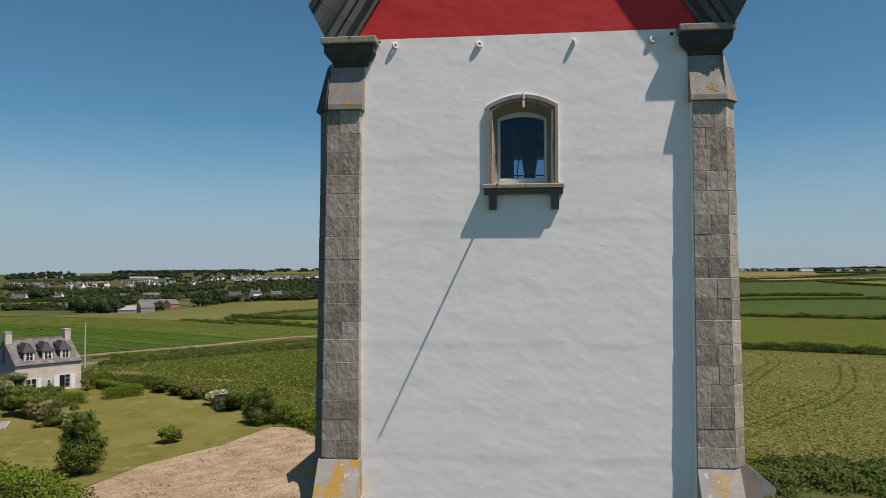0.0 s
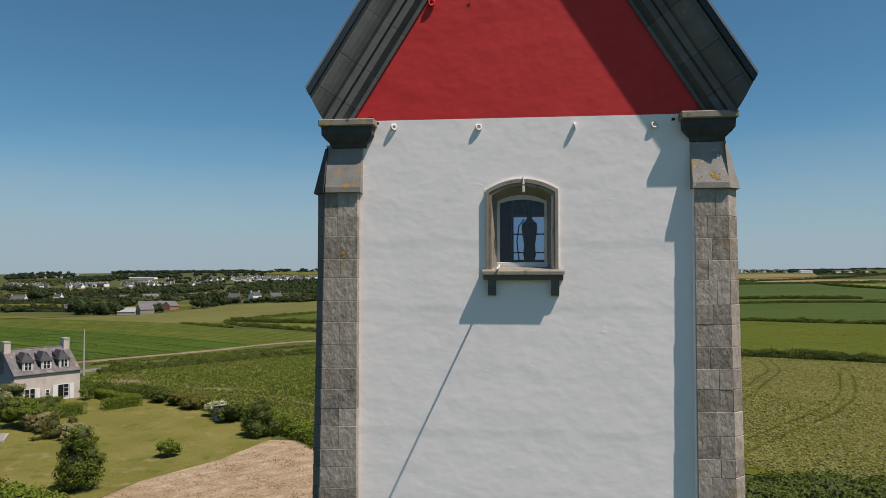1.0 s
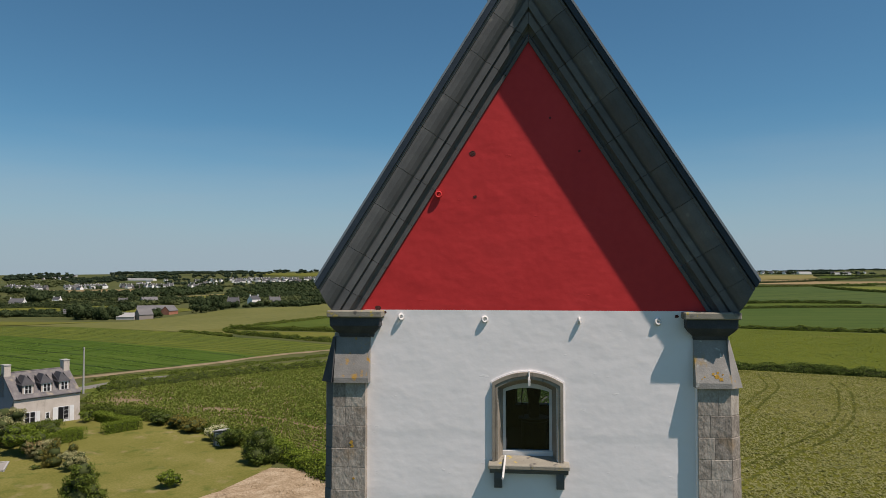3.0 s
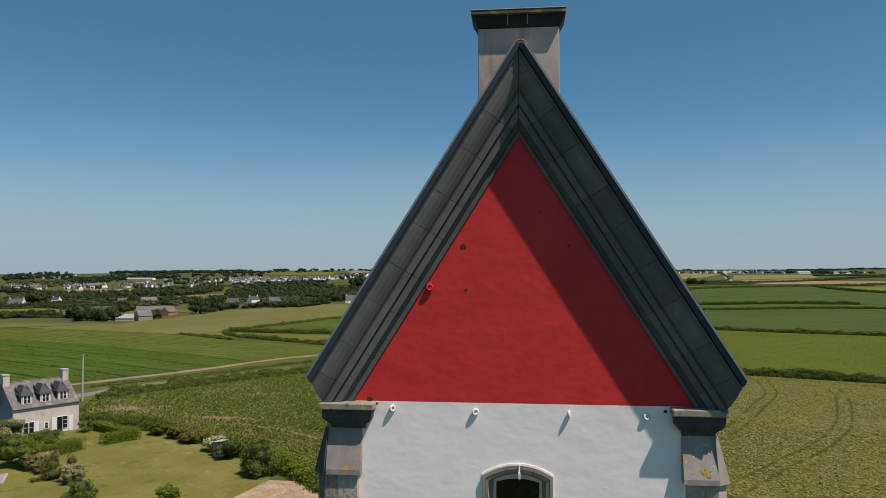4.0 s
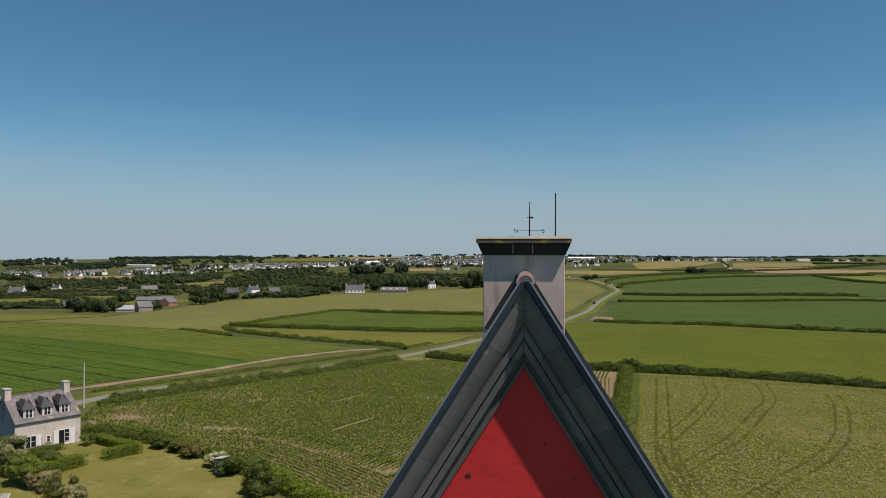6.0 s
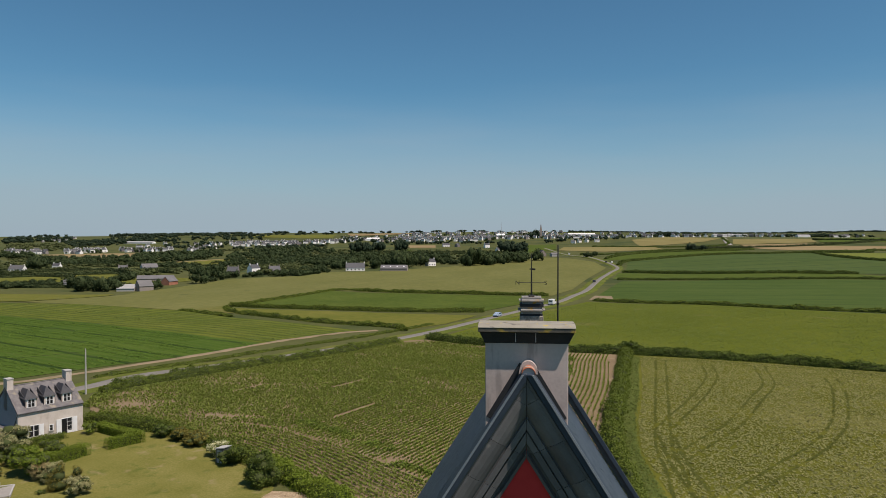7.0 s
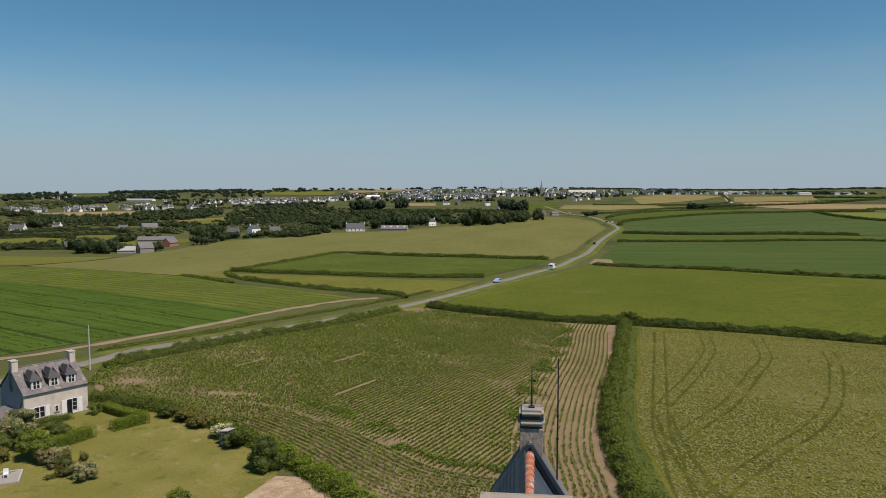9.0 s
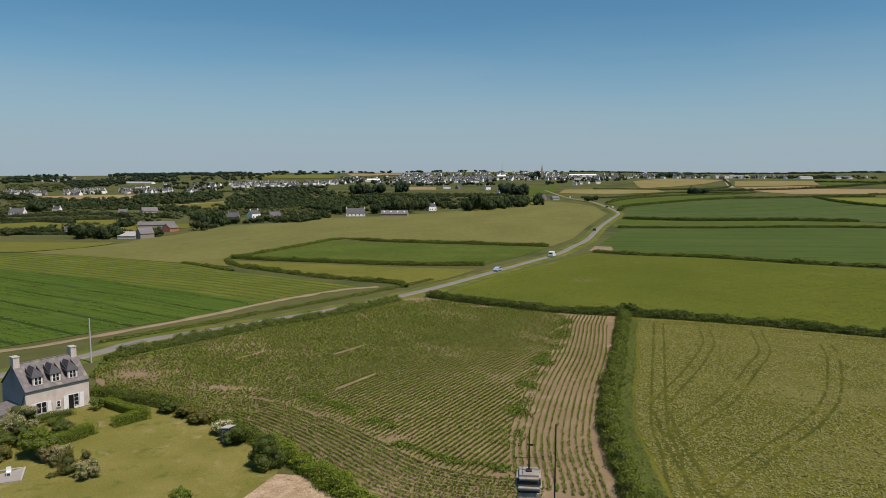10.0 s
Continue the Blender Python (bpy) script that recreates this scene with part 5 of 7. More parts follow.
for pts, h in (([(-520, 610), (-440, 560), (-352, 527)], 3.0), ([(-440, 700), (-372, 632), (-300, 592)], 3.5), ([(-352, 470), (-330, 440), (-262, 470)], 2.0), ([(-560, 700), (-470, 712), (-400, 680)], 3.5),
              ([(-600, 900), (-500, 850), (-400, 860)], 4.0), ([(-420, 500), (-380, 560), (-345, 580)], 2.2), ([(-300, 1040), (-170, 1105), (-60, 1120)], 4.0), ([(-400, 980), (-320, 842), (-280, 760)], 4.5), ([(-250, 1150), (-140, 1150), (-20, 1180)], 4.0), ([(300, 1300), (520, 1350), (760, 1500)], 3.5), ([(640, 1650), (900, 1410), (1100, 1500)], 3.5)):
    hedge("field_hedge", "bushy dark green hedge between distant fields", pts, 4.0, h, M["wood_hazed"], 26, 0.6, rough=0.5)
bush("bush", "tall dark thorn bush where two hedges meet", (27, 168.5), blobs_round(5.0, 3.4, 8, 31), 300, 0.22, M["leaf_dark"])


# ---- the house and its garden ----
M["house_render"] = overlay(material("house_render", [(0.46, 0.4, 0.34), (0.55, 0.49, 0.43), (0.62, 0.56, 0.5)], 0.85, 0.8, 10, 0.3), (0.36, 0.31, 0.26), 0.9, 0.56, 0.12, (1.6, 1.6, 0.7), 0.55)
M["house_gable"] = material("house_gable", [(0.2, 0.22, 0.25), (0.26, 0.28, 0.31)], 0.85, 0.8, 10, 0.2)
M["slate_old"] = overlay(material("slate_old", [(0.09, 0.085, 0.088), (0.15, 0.14, 0.14), (0.24, 0.225, 0.21)], 0.75, 1.2, 9, 0.6, 10, spec=0.15), (0.34, 0.29, 0.2), 0.9, 0.58, 0.12, strength=0.55)
M["slate_dark"] = material("slate_dark", [(0.03, 0.03, 0.035), (0.055, 0.055, 0.06)], 0.5, 2, 12, 0.3)
M["white_shutter"] = material("white_shutter", [(0.7, 0.7, 0.7), (0.8, 0.8, 0.79)], 0.5, 2, 20, 0.1)
M["dark_inside"] = material("dark_inside", [(0.01, 0.01, 0.012), (0.02, 0.02, 0.022)], 0.3, 2, 10, 0)
M["concrete"] = material("concrete", [(0.34, 0.33, 0.31), (0.45, 0.44, 0.42)], 0.85, 1, 12, 0.2)
M["wall_white"] = material("wall_white", [(0.82, 0.79, 0.74), (0.93, 0.91, 0.87)], 0.8, 0.2, 2, 0.1, obj=0.5)
M["wall_stone"] = material("wall_stone", [(0.2, 0.17, 0.15), (0.32, 0.28, 0.25)], 0.85, 0.5, 4, 0.3, obj=0.4)
M["roof_far"] = material("roof_far", [(0.05, 0.052, 0.058), (0.085, 0.086, 0.092), (0.13, 0.127, 0.126)], 0.75, 0.2, 3, 0.1, obj=0.6)
M["roof_sheet"] = material("roof_sheet", [(0.115, 0.112, 0.115), (0.18, 0.172, 0.168)], 0.6, 0.3, 3, 0.2)
M["roof_pale"] = material("roof_pale", [(0.28, 0.28, 0.28), (0.4, 0.39, 0.38)], 0.7, 0.3, 3, 0.2)
M["brick_red"] = material("brick_red", [(0.34, 0.13, 0.08), (0.42, 0.2, 0.13)], 0.8, 0.5, 5, 0.2)
M["car_white"] = material("car_white", [(0.72, 0.72, 0.72), (0.78, 0.78, 0.78)], 0.25, 2, 20, 0, spec=0.5)
M["car_blue"] = material("car_blue", [(0.3, 0.38, 0.5), (0.36, 0.44, 0.56)], 0.25, 2, 20, 0, spec=0.5)
M["car_dark"] = material("car_dark", [(0.03, 0.035, 0.05), (0.05, 0.055, 0.07)], 0.25, 2, 20, 0, spec=0.5)
M["car_glass"] = material("car_glass", [(0.015, 0.018, 0.02), (0.03, 0.035, 0.04)], 0.08, 2, 20, 0, spec=0.6)
M["tyre"] = material("tyre", [(0.012, 0.012, 0.012), (0.025, 0.025, 0.025)], 0.9, 4, 30, 0.1)


def gable_house(L, W, eave, ridge, wall_mat, gable_mat, roof_mat, over=0.12):
    """Walls with gables and two roof slabs, with the front at y = 0."""
    walls = []
    front = box(0, L, 0, 0.35, -1.2, eave)
    back = box(0, L, W - 0.35, W, -1.2, eave)
    ends = [prism([(0.35, -1.2), (W - 0.35, -1.2), (W - 0.35, eave), (W / 2, ridge - 0.12), (0.35, eave)], "x", a, b) for a, b in ((0, 0.35), (L - 0.35, L))]
    t = 0.12
    sl = (ridge - eave) / (W / 2)
    roofs = [prism([(-over, eave - over * sl), (W / 2, ridge), (W / 2, ridge + t * 1.3), (-over, eave - over * sl + t * 1.3)], "x", -0.06, L + 0.06),
             prism([(W + over, eave - over * sl), (W / 2, ridge), (W / 2, ridge + t * 1.3), (W + over, eave - over * sl + t * 1.3)], "x", -0.06, L + 0.06)]
    return front, back, ends, roofs


house = thing("house", "two-storey cream rendered house with slate roof, dormers and chimneys", "house", pose(-65.6, 76.4, gz(-63, 80) - 0.25, 0, 0, 58.3))
HL, HW, HE, HR = 8.5, 7.6, 4.0, 7.0
f_, b_, e_, r_ = gable_house(HL, HW, HE, HR, None, None, None)
fw = part("front_wall", f_, M["house_render"], house, "stained cream rendered wall")
part("back_wall", b_, M["house_render"], house)
part("gable_wall", e_[0], M["house_gable"], house, "grey slate-hung gable wall")
part("gable_wall", e_[1], M["house_render"], house)
for r in r_:
    part("roof", r, M["slate_old"], house, "weathered grey slate roof")
part("gutter", tube([(-0.05, -0.16, HE - 0.02), (HL + 0.05, -0.16, HE - 0.02)], 0.06, 6), M["slate_dark"], house)
part("ridge_cap", tube([(0, HW / 2, HR + 0.16), (HL, HW / 2, HR + 0.16)], 0.09, 6), M["slate_old"], house)
part("downpipe", tube([(0.02, -0.02, HE), (-0.1, 1.4, 1.6), (-0.1, 1.4, -0.6)], 0.04, 6), M["slate_dark"], house)
for x in (0.0, HL - 0.8):
    c = part("chimney", box(x, x + 0.8, HW / 2 - 0.55, HW / 2 + 0.55, HE, HR + 1.15), M["house_render"], house, "cream rendered chimney")
    part("chimney_cap", box(x - 0.06, x + 0.86, HW / 2 - 0.61, HW / 2 + 0.61, HR + 1.15, HR + 1.27), M["concrete"], c)


def house_window(x, z, w, h, leaves=2, y=0.0, parent=house, shutters=0.0, door=False):
    wd = part("door" if door else "window", box(x, x + w, y - 0.02, y + 0.03, z, z + h), M["dark_inside"], parent, "open glazed french door" if door else "")
    fr = box(x - 0.05, x + 0.03, y - 0.05, y + 0.01, z, z + h + 0.05)
    box(x + w - 0.03, x + w + 0.05, y - 0.05, y + 0.01, z, z + h + 0.05, bm=fr)
    box(x + 0.03, x + w - 0.03, y - 0.05, y + 0.01, z + h - 0.03, z + h + 0.05, bm=fr)
    part("frame", fr, M["white_shutter"], wd)
    n = leaves
    for i in range(n):
        a = x + w * i / n
        b = x + w * (i + 1) / n
        if door and i == 0:
            continue
        for q in (a + 0.02, b - 0.06):
            part("casement", box(q, q + 0.045, y - 0.05, y - 0.022, z + 0.02, z + h - 0.02), M["white_shutter"], wd)
        for k in range(1, 4 if door else 2):
            zz = z + h * k / (4 if door else 2)
            part("glazing_bar", box(a + 0.08, b - 0.07, y - 0.045, y - 0.022, zz, zz + 0.035), M["white_shutter"], wd)
        if door:
            part("kick_panel", box(a + 0.08, b - 0.07, y - 0.045, y - 0.022, z + 0.02, z + 0.45), M["white_shutter"], wd)
    if shutters:
        for a in (x - shutters - 0.08, x + w + 0.08):
            part("shutter", box(a, a + shutters, y - 0.09, y - 0.05, z + (0 if door else -0.03), z + h + 0.03, 0.008), M["white_shutter"], parent, "white wooden shutter")
    if not door:
        part("sill", box(x - 0.1, x + w + 0.1, y - 0.14, y + 0.02, z - 0.1, z - 0.01), M["concrete"], parent)
    return wd


house_window(1.25, 0.7, 1.4, 1.45, 2, shutters=0.5)
house_window(3.95, 1.05, 0.5, 0.75, 1)
house_window(5.55, 0.1, 1.45, 2.2, 2, shutters=0.6, door=True)


def dormer(x):
    d = part("dormer", box(x - 0.7, x + 0.7, 0.5, 0.65, HE + 0.3, HE + 1.75), M["house_render"], house, "slate-sided dormer window")
    part("cheek", prism([(0.52, HE + 0.3), (0.52, HE + 1.78), (2.5, HE + 2.7), (2.5, HE + 1.5)], "x", x - 0.76, x - 0.68), M["slate_dark"], d)
    part("cheek", prism([(0.52, HE + 0.3), (0.52, HE + 1.78), (2.5, HE + 2.7), (2.5, HE + 1.5)], "x", x + 0.68, x + 0.76), M["slate_dark"], d)
    bm = bmesh.new()
    v = [bm.verts.new(p) for p in ((x - 0.9, 0.32, HE + 1.68), (x + 0.9, 0.32, HE + 1.68), (x, 1.5, HE + 2.85), (x - 0.9, 2.9, HE + 1.8), (x + 0.9, 2.9, HE + 1.8), (x, 3.1, HE + 2.85))]
    for f in ((0, 1, 2), (0, 2, 5, 3), (1, 4, 5, 2), (0, 3, 4, 1), (3, 5, 4)):
        bm.faces.new([v[i] for i in f])
    part("dormer_roof", bm, M["slate_dark"], d, "dark slate hipped dormer roof")
    house_window(x - 0.46, HE + 0.6, 0.92, 1.0, 2, 0.5, d)


for x in (1.9, 4.25, 6.55):
    dormer(x)
part("doorstep", box(5.0, 8.2, -1.6, -0.1, -0.4, 0.06, 0.02), M["gravel"], house, "pale terrace slab at the door")
annex = part("annex_wall", box(-3.6, -0.01, 1.0, 5.4, -1.0, 1.2), M["house_gable"], house, "low lean-to annex")
part("annex_roof", prism([(-3.8, 1.15), (-0.02, 1.75), (-0.02, 1.87), (-3.8, 1.27)], "y", 0.8, 5.6), M["slate_old"], annex, "shallow grey annex roof")

# utility pole with its cable
pole = thing("utility_pole", "tall grey concrete utility pole beside the road", "pole", pose(-75.4, 106.8, gz(-75.4, 106.8) - 0.3))
part("shaft", tube([(0, 0, 0), (0, 0, 4), (0, 0, 8.3)], [0.18, 0.15, 0.11], 8), M["concrete"], pole)
part("insulator", tube([(0, -0.2, 7.9), (0, 0.2, 7.9)], 0.05, 6), M["iron"], pole)
pts = [(-75.4 - 60 * t, 106.8 - 30 * t, gz(-75.4, 106.8) + 7.5 - 3.2 * t * (1 - t) * 1.2) for t in np.linspace(0, 1, 14)]
tagged(part("cable", tube(pts, 0.02, 5), M["iron"], None), "thin dark overhead cable on a pole", "cable")

shed = thing("shed", "small grey metal garden shed by the hedge", "shed", pose(-36.5, 73.9, gz(-36.5, 73.9) - 0.1, 0, 0, -20))
part("shed_wall", box(-0.65, 0.65, -0.6, 0.6, 0, 1.9), M["roof_sheet"], shed)
part("shed_roof", prism([(-0.75, 1.85), (0.75, 2.1), (0.75, 2.18), (-0.75, 1.93)], "y", -0.72, 0.72), M["concrete"], shed, "pale sheet roof")
part("shed_door", box(-0.35, 0.35, -0.63, -0.6, 0.05, 1.75), M["concrete"], shed)

# clipped hedges round the lawn and shrubs
hedge("clipped_hedge", "neatly clipped green box hedge", [(-58.0, 83.0), (-54.6, 81.2), (-50.8, 79.8)], 1.3, 1.25, M["leaf_bright"], 1300, 0.07, True, rough=0.07)
hedge("clipped_hedge", "neatly clipped green box hedge", [(-50.4, 79.2), (-51.6, 77.4), (-52.5, 76.0)], 1.3, 1.4, M["leaf_bright"], 1400, 0.07, True, rough=0.07)
hedge("clipped_hedge", "neatly clipped green box hedge", [(-54.2, 73.0), (-55.1, 71.0), (-56.0, 69.0)], 1.3, 1.4, M["leaf_bright"], 1400, 0.07, True, rough=0.08)
hedge("clipped_hedge", "low clipped hedge beside the terrace", [(-61.0, 78.8), (-62.2, 76.9), (-63.2, 75.2)], 1.2, 0.9, M["leaf"], 700, 0.07, True, rough=0.12)
bush("bush", "rounded green shrub at the hedge's end", (-58.7, 81.4), blobs_round(2.2, 2.0, 6, 1), 800, 0.08, M["leaf_bright"])
bush("bush", "small clipped round shrub on the lawn", (-60.9, 75.0), blobs_round(2.0, 1.3, 5, 2), 800, 0.075, M["leaf_bright"])
bush("bush", "dense green shrub beside the hedge", (-57.8, 72.2), blobs_round(3.2, 2.7, 7, 3), 650, 0.09, M["leaf"])
bush("bush", "large green shrub before the house", (-55.9, 65.4), blobs_round(4.2, 3.6, 9, 4), 620, 0.1, M["leaf_bright"])
bush("bush", "dark green shrub before the house", (-59.2, 68.4), blobs_round(3.6, 2.6, 8, 5), 560, 0.11, M["leaf_dark"])
bush("bush", "silvery flowering shrub before the house", (-62.4, 70.6), blobs_round(4.8, 4.0, 10, 6), 900, 0.09, M["leaf_grey"])
bush("bush", "dark green shrub under the house wall", (-64.4, 73.4), blobs_round(2.6, 2.3, 7, 26), 560, 0.1, M["leaf_dark"])
bush("bush", "yellow-green shrub before the house", (-62.2, 66.9), blobs_round(4.2, 2.6, 8, 29), 560, 0.11, M["leaf"])
bush("bush", "dark green shrub at the garden's edge", (-65.4, 67.4), blobs_round(4.2, 2.8, 8, 27), 560, 0.11, M["leaf"])
bush("bush", "mixed brownish shrub at the garden's edge", (-60.0, 63.9), blobs_round(3.2, 1.7, 7, 28), 600, 0.1, M["leaf_gold"])
bush("bush", "feathery brown shrub on the lawn", (-54.2, 64.4), blobs_round(2.6, 2.1, 8, 7), 1500, 0.075, M["leaf_brown"])
bush("bush", "pale silvery shrub on the lawn", (-52.2, 64.0), blobs_round(2.7, 2.6, 7, 8), 1500, 0.075, M["leaf_grey"])
bush("bush", "golden brown conifer shrub on the lawn", (-50.1, 62.0), [(0, 0, 0.8, 1.3, 1.3, 0.9), (0, 0, 1.7, 0.95, 0.95, 0.9), (0.1, 0, 2.5, 0.5, 0.5, 0.7)], 1400, 0.075, M["leaf_gold"])
bush("bush", "small dark conifer shrub on the lawn", (-48.9, 63.4), [(0, 0, 0.8, 0.9, 0.9, 0.9), (0, 0, 1.8, 0.6, 0.6, 0.8)], 1400, 0.075, M["leaf_gold"])
bush("bush", "pale grey-green shrub on the lawn", (-47.4, 61.2), blobs_round(2.7, 2.2, 7, 9), 1500, 0.075, M["leaf_grey"])
bush("bush", "low tuft of shrub on the grass", (-51.4, 60.8), blobs_round(1.2, 0.6, 5, 10), 600, 0.07, M["leaf"])
bush("bush", "round solitary green shrub on the lawn", (-34.5, 56.8), blobs_round(2.3, 2.0, 8, 11), 900, 0.09, M["leaf_bright"])
bush("tree", "bushy dark green young tree on the lawn", (-36.6, 45.6), [(0, 0, 1.3, 1.8, 1.8, 1.2), (0.2, 0.1, 2.7, 1.7, 1.7, 1.3), (0.3, 0, 3.9, 1.4, 1.4, 1.0), (0.25, 0, 4.7, 1.0, 1.0, 0.8), (-1.1, 0, 1.7, 0.9, 0.9, 0.9), (1.2, 0.2, 2.3, 0.9, 0.9, 0.9), (0.3, -1.1, 1.8, 0.9, 0.8, 0.9), (1.2, -0.2, 3.2, 0.6, 0.6, 0.6), (-0.8, -0.3, 3.2, 0.7, 0.7, 0.7)], 1000, 0.1, M["leaf"], "tree", (3.2, 0.14))
bush("tree", "broad dark green tree at the lawn's edge", (-28.9, 66.6), [(0, 0, 1.3, 1.9, 1.8, 1.3), (0.3, 0.2, 2.5, 1.6, 1.6, 1.2), (-1.2, 0, 1.3, 1.0, 1.0, 0.9), (1.3, 0.3, 1.4, 1.0, 1.0, 1.0), (0, -1.1, 1.3, 1.1, 0.9, 1.0), (0.1, 0, 3.3, 1.1, 1.1, 0.8), (-0.9, -0.2, 2.4, 0.8, 0.8, 0.9)], 950, 0.1, M["leaf_dark"], "tree", (2.4, 0.15))
bush("bush", "dark olive shrub beside the shed", (-35.0, 73.2), blobs_round(3.4, 2.5, 9, 12), 650, 0.11, M["leaf_dark"])
flowering = bush("bush", "shrub covered in cream blossom by the shed", (-38.1, 75.8), blobs_round(2.5, 2.1, 8, 13), 700, 0.1, M["leaf_bright"])
q, cv, cf = crown(blobs_round(2.8, 2.35, 8, 13), 520, 0.075, M["blossom"])
tagged(part("blossom", raw_mesh("blossom", q, 4, M["blossom"]), None, flowering, "cream flower heads"), kind="stuff")
bush("bush", "brownish dark shrub in the garden boundary", (-42.6, 79.4), blobs_round(3.4, 2.3, 9, 14), 700, 0.1, M["leaf_gold"])
bush("bush", "olive brown shrub in the garden boundary", (-45.4, 80.8), blobs_round(2.8, 2.0, 8, 34), 700, 0.1, M["leaf_gold"])
bush("bush", "grey-green dark shrub in the garden boundary", (-48.6, 82.2), blobs_round(3.0, 1.9, 9, 15), 700, 0.1, M["leaf_dark"])
hedge("hedge_corner", "leafy bright green hedge at the garden's corner", [(-46, 41), (-41, 41.0), (-36.3, 38.6), (-31, 34.9), (-27, 29)], 3.4, 1.9, M["leaf_bright"], 420, 0.13)
hedge("hedge_behind", "dark scrubby hedge at the crop's edge", [(14, 47), (20, 52.5), (26, 53), (34, 52), (46, 49.5), (70, 46)], 7.0, 1.5, M["leaf_dark"], 380, 0.15, rough=0.4)

terrace = thing("terrace", "paved square terrace with stone edging on the grass", "terrace", pose(-56.9, 59.6, gz(-57.5, 59.5), 0, 0, 30))
part("paving", box(-2.4, 2.4, -1.8, 1.8, -0.2, 0.12), M["gravel"], terrace)
part("edging", box(2.4, 2.55, -1.9, 1.9, -0.2, 0.22), M["concrete"], terrace)
part("edging", box(-2.4, 2.4, 1.8, 1.95, -0.2, 0.22), M["concrete"], terrace)
seat = thing("garden_chair", "white garden chair on the terrace", "chair", pose(-56.0, 60.2, gz(-57.5, 59.5) + 0.12, 0, 0, 30))
part("seat", box(-0.25, 0.25, -0.25, 0.25, 0.4, 0.45), M["white_shutter"], seat)
part("backrest", box(-0.25, 0.25, 0.22, 0.27, 0.45, 0.95), M["white_shutter"], seat)
for x in (-0.22, 0.18):
    for y in (-0.22, 0.2):
        part("leg", box(x, x + 0.04, y, y + 0.04, 0, 0.4), M["white_shutter"], seat)


# ---- crops ----
M["maize"] = leafy("maize", [(0.135, 0.19, 0.032), (0.21, 0.265, 0.05), (0.31, 0.325, 0.1)], 0.45)
M["weed"] = leafy("weed", [(0.079, 0.118, 0.018), (0.112, 0.158, 0.022), (0.158, 0.191, 0.036)])
M["grass_crop"] = leafy("grass_crop", [(0.15, 0.162, 0.055), (0.21, 0.212, 0.08), (0.29, 0.275, 0.12)])
M["green_crop"] = leafy("green_crop", [(0.085, 0.12, 0.026), (0.118, 0.15, 0.034), (0.165, 0.18, 0.052)])


def inside(P, poly):
    poly = np.array(poly, float)
    c = np.zeros(len(P), bool)
    for a, b in zip(poly, np.roll(poly, -1, 0)):
        cross = ((a[1] > P[:, 1]) != (b[1] > P[:, 1])) & (P[:, 0] < (b[0] - a[0]) * (P[:, 1] - a[1]) / (b[1] - a[1] + 1e-12) + a[0])
        c ^= cross
    return c


def plants(name, label, P, height, mat, blades=3, wide=0.3, reach=0.75):
    """Tufts of upright, drooping blades at plan points, as one body of crop."""
    n = len(P)
    P = np.repeat(P, blades, 0)
    n = len(P)
    z = ground(P[:, 0], P[:, 1]) + lift_at(P[:, 0], P[:, 1]) * 1.2
    a = rng.uniform(0, 2 * math.pi, n)
    h = height * rng.uniform(0.6, 1.3, n) * (np.repeat(rng.uniform(0.7, 1.2, n // blades), blades))
    D = np.stack([np.cos(a), np.sin(a), 0 * a], 1)
    S = np.stack([-np.sin(a), np.cos(a), 0 * a], 1)
    w = (h * wide)[:, None]
    B = np.column_stack([P, z])
    up = np.array([0, 0, 1.0])
    top = B + D * (h * reach)[:, None] + up * (h * 0.85)[:, None]
    mid = B + D * (h * reach * 0.4)[:, None] + up * (h * 0.75)[:, None]
    Q = np.stack([B, mid - S * w * 0.5, top, mid + S * w * 0.5], 1)
    ob = new(name, raw_mesh(name, Q, 4, mat))
    return tagged(ob, label, "crop", kind="stuff")


def flat_crop(name, label, P, size, height, mat, spread=0.2):
    """A low cover of bent leaves over a field."""
    z = ground(P[:, 0], P[:, 1]) + lift_at(P[:, 0], P[:, 1]) * 1.3 + rng.uniform(0.2, 1.0, len(P)) * height
    N = np.tile(np.array([0.1, -0.15, 1.0]), (len(P), 1))
    return tagged(new(name, raw_mesh(name, leaf_quads(np.column_stack([P, z]), N, size, spread), 4, mat)), label, "crop", kind="stuff")


def rows_between(line, offsets, step, jitter=0.05, gap=0.1):
    C = curve_points(line, step)
    T = np.gradient(C, axis=0)
    T /= np.linalg.norm(T, axis=1)[:, None]
    S = np.stack([-T[:, 1], T[:, 0]], 1)
    out = [C + S * o for o in offsets]
    P = np.concatenate(out)
    P = P[rng.random(len(P)) > gap]
    return P + rng.normal(0, jitter, P.shape)


CORN = [(-71.3, 104.1), (-59.8, 132.8), (-34.0, 189.3), (-27.5, 193.9), (-2.8, 175.2), (11.1, 166.1), (21.3, 164.6), (16.0, 120.6), (12, 97), (10.3, 84), (9.6, 76), (10.2, 66), (10.6, 54), (2, 42), (-9.5, 54.6), (-13.7, 59.8), (-25.8, 71.2), (-35.0, 79.4), (-50.1, 86.8), (-63.2, 91)]
SPLIT = [(11.6, 166), (11.0, 160.1), (7.6, 131.7), (4.4, 117.3), (1.2, 102.5), (-0.5, 88.3), (-1.1, 77.3), (-0.8, 68.6)]
HEAD = [(-70, 96.5), (-57, 94), (-44, 91.6), (-34.5, 89.4), (-24.3, 82.7), (-16.7, 75.9), (-10.1, 69.8), (-4.1, 67.4), (3, 66.8)]
right_zone = SPLIT + [(-1, 66), (12, 62), (30, 60), (30, 170)]
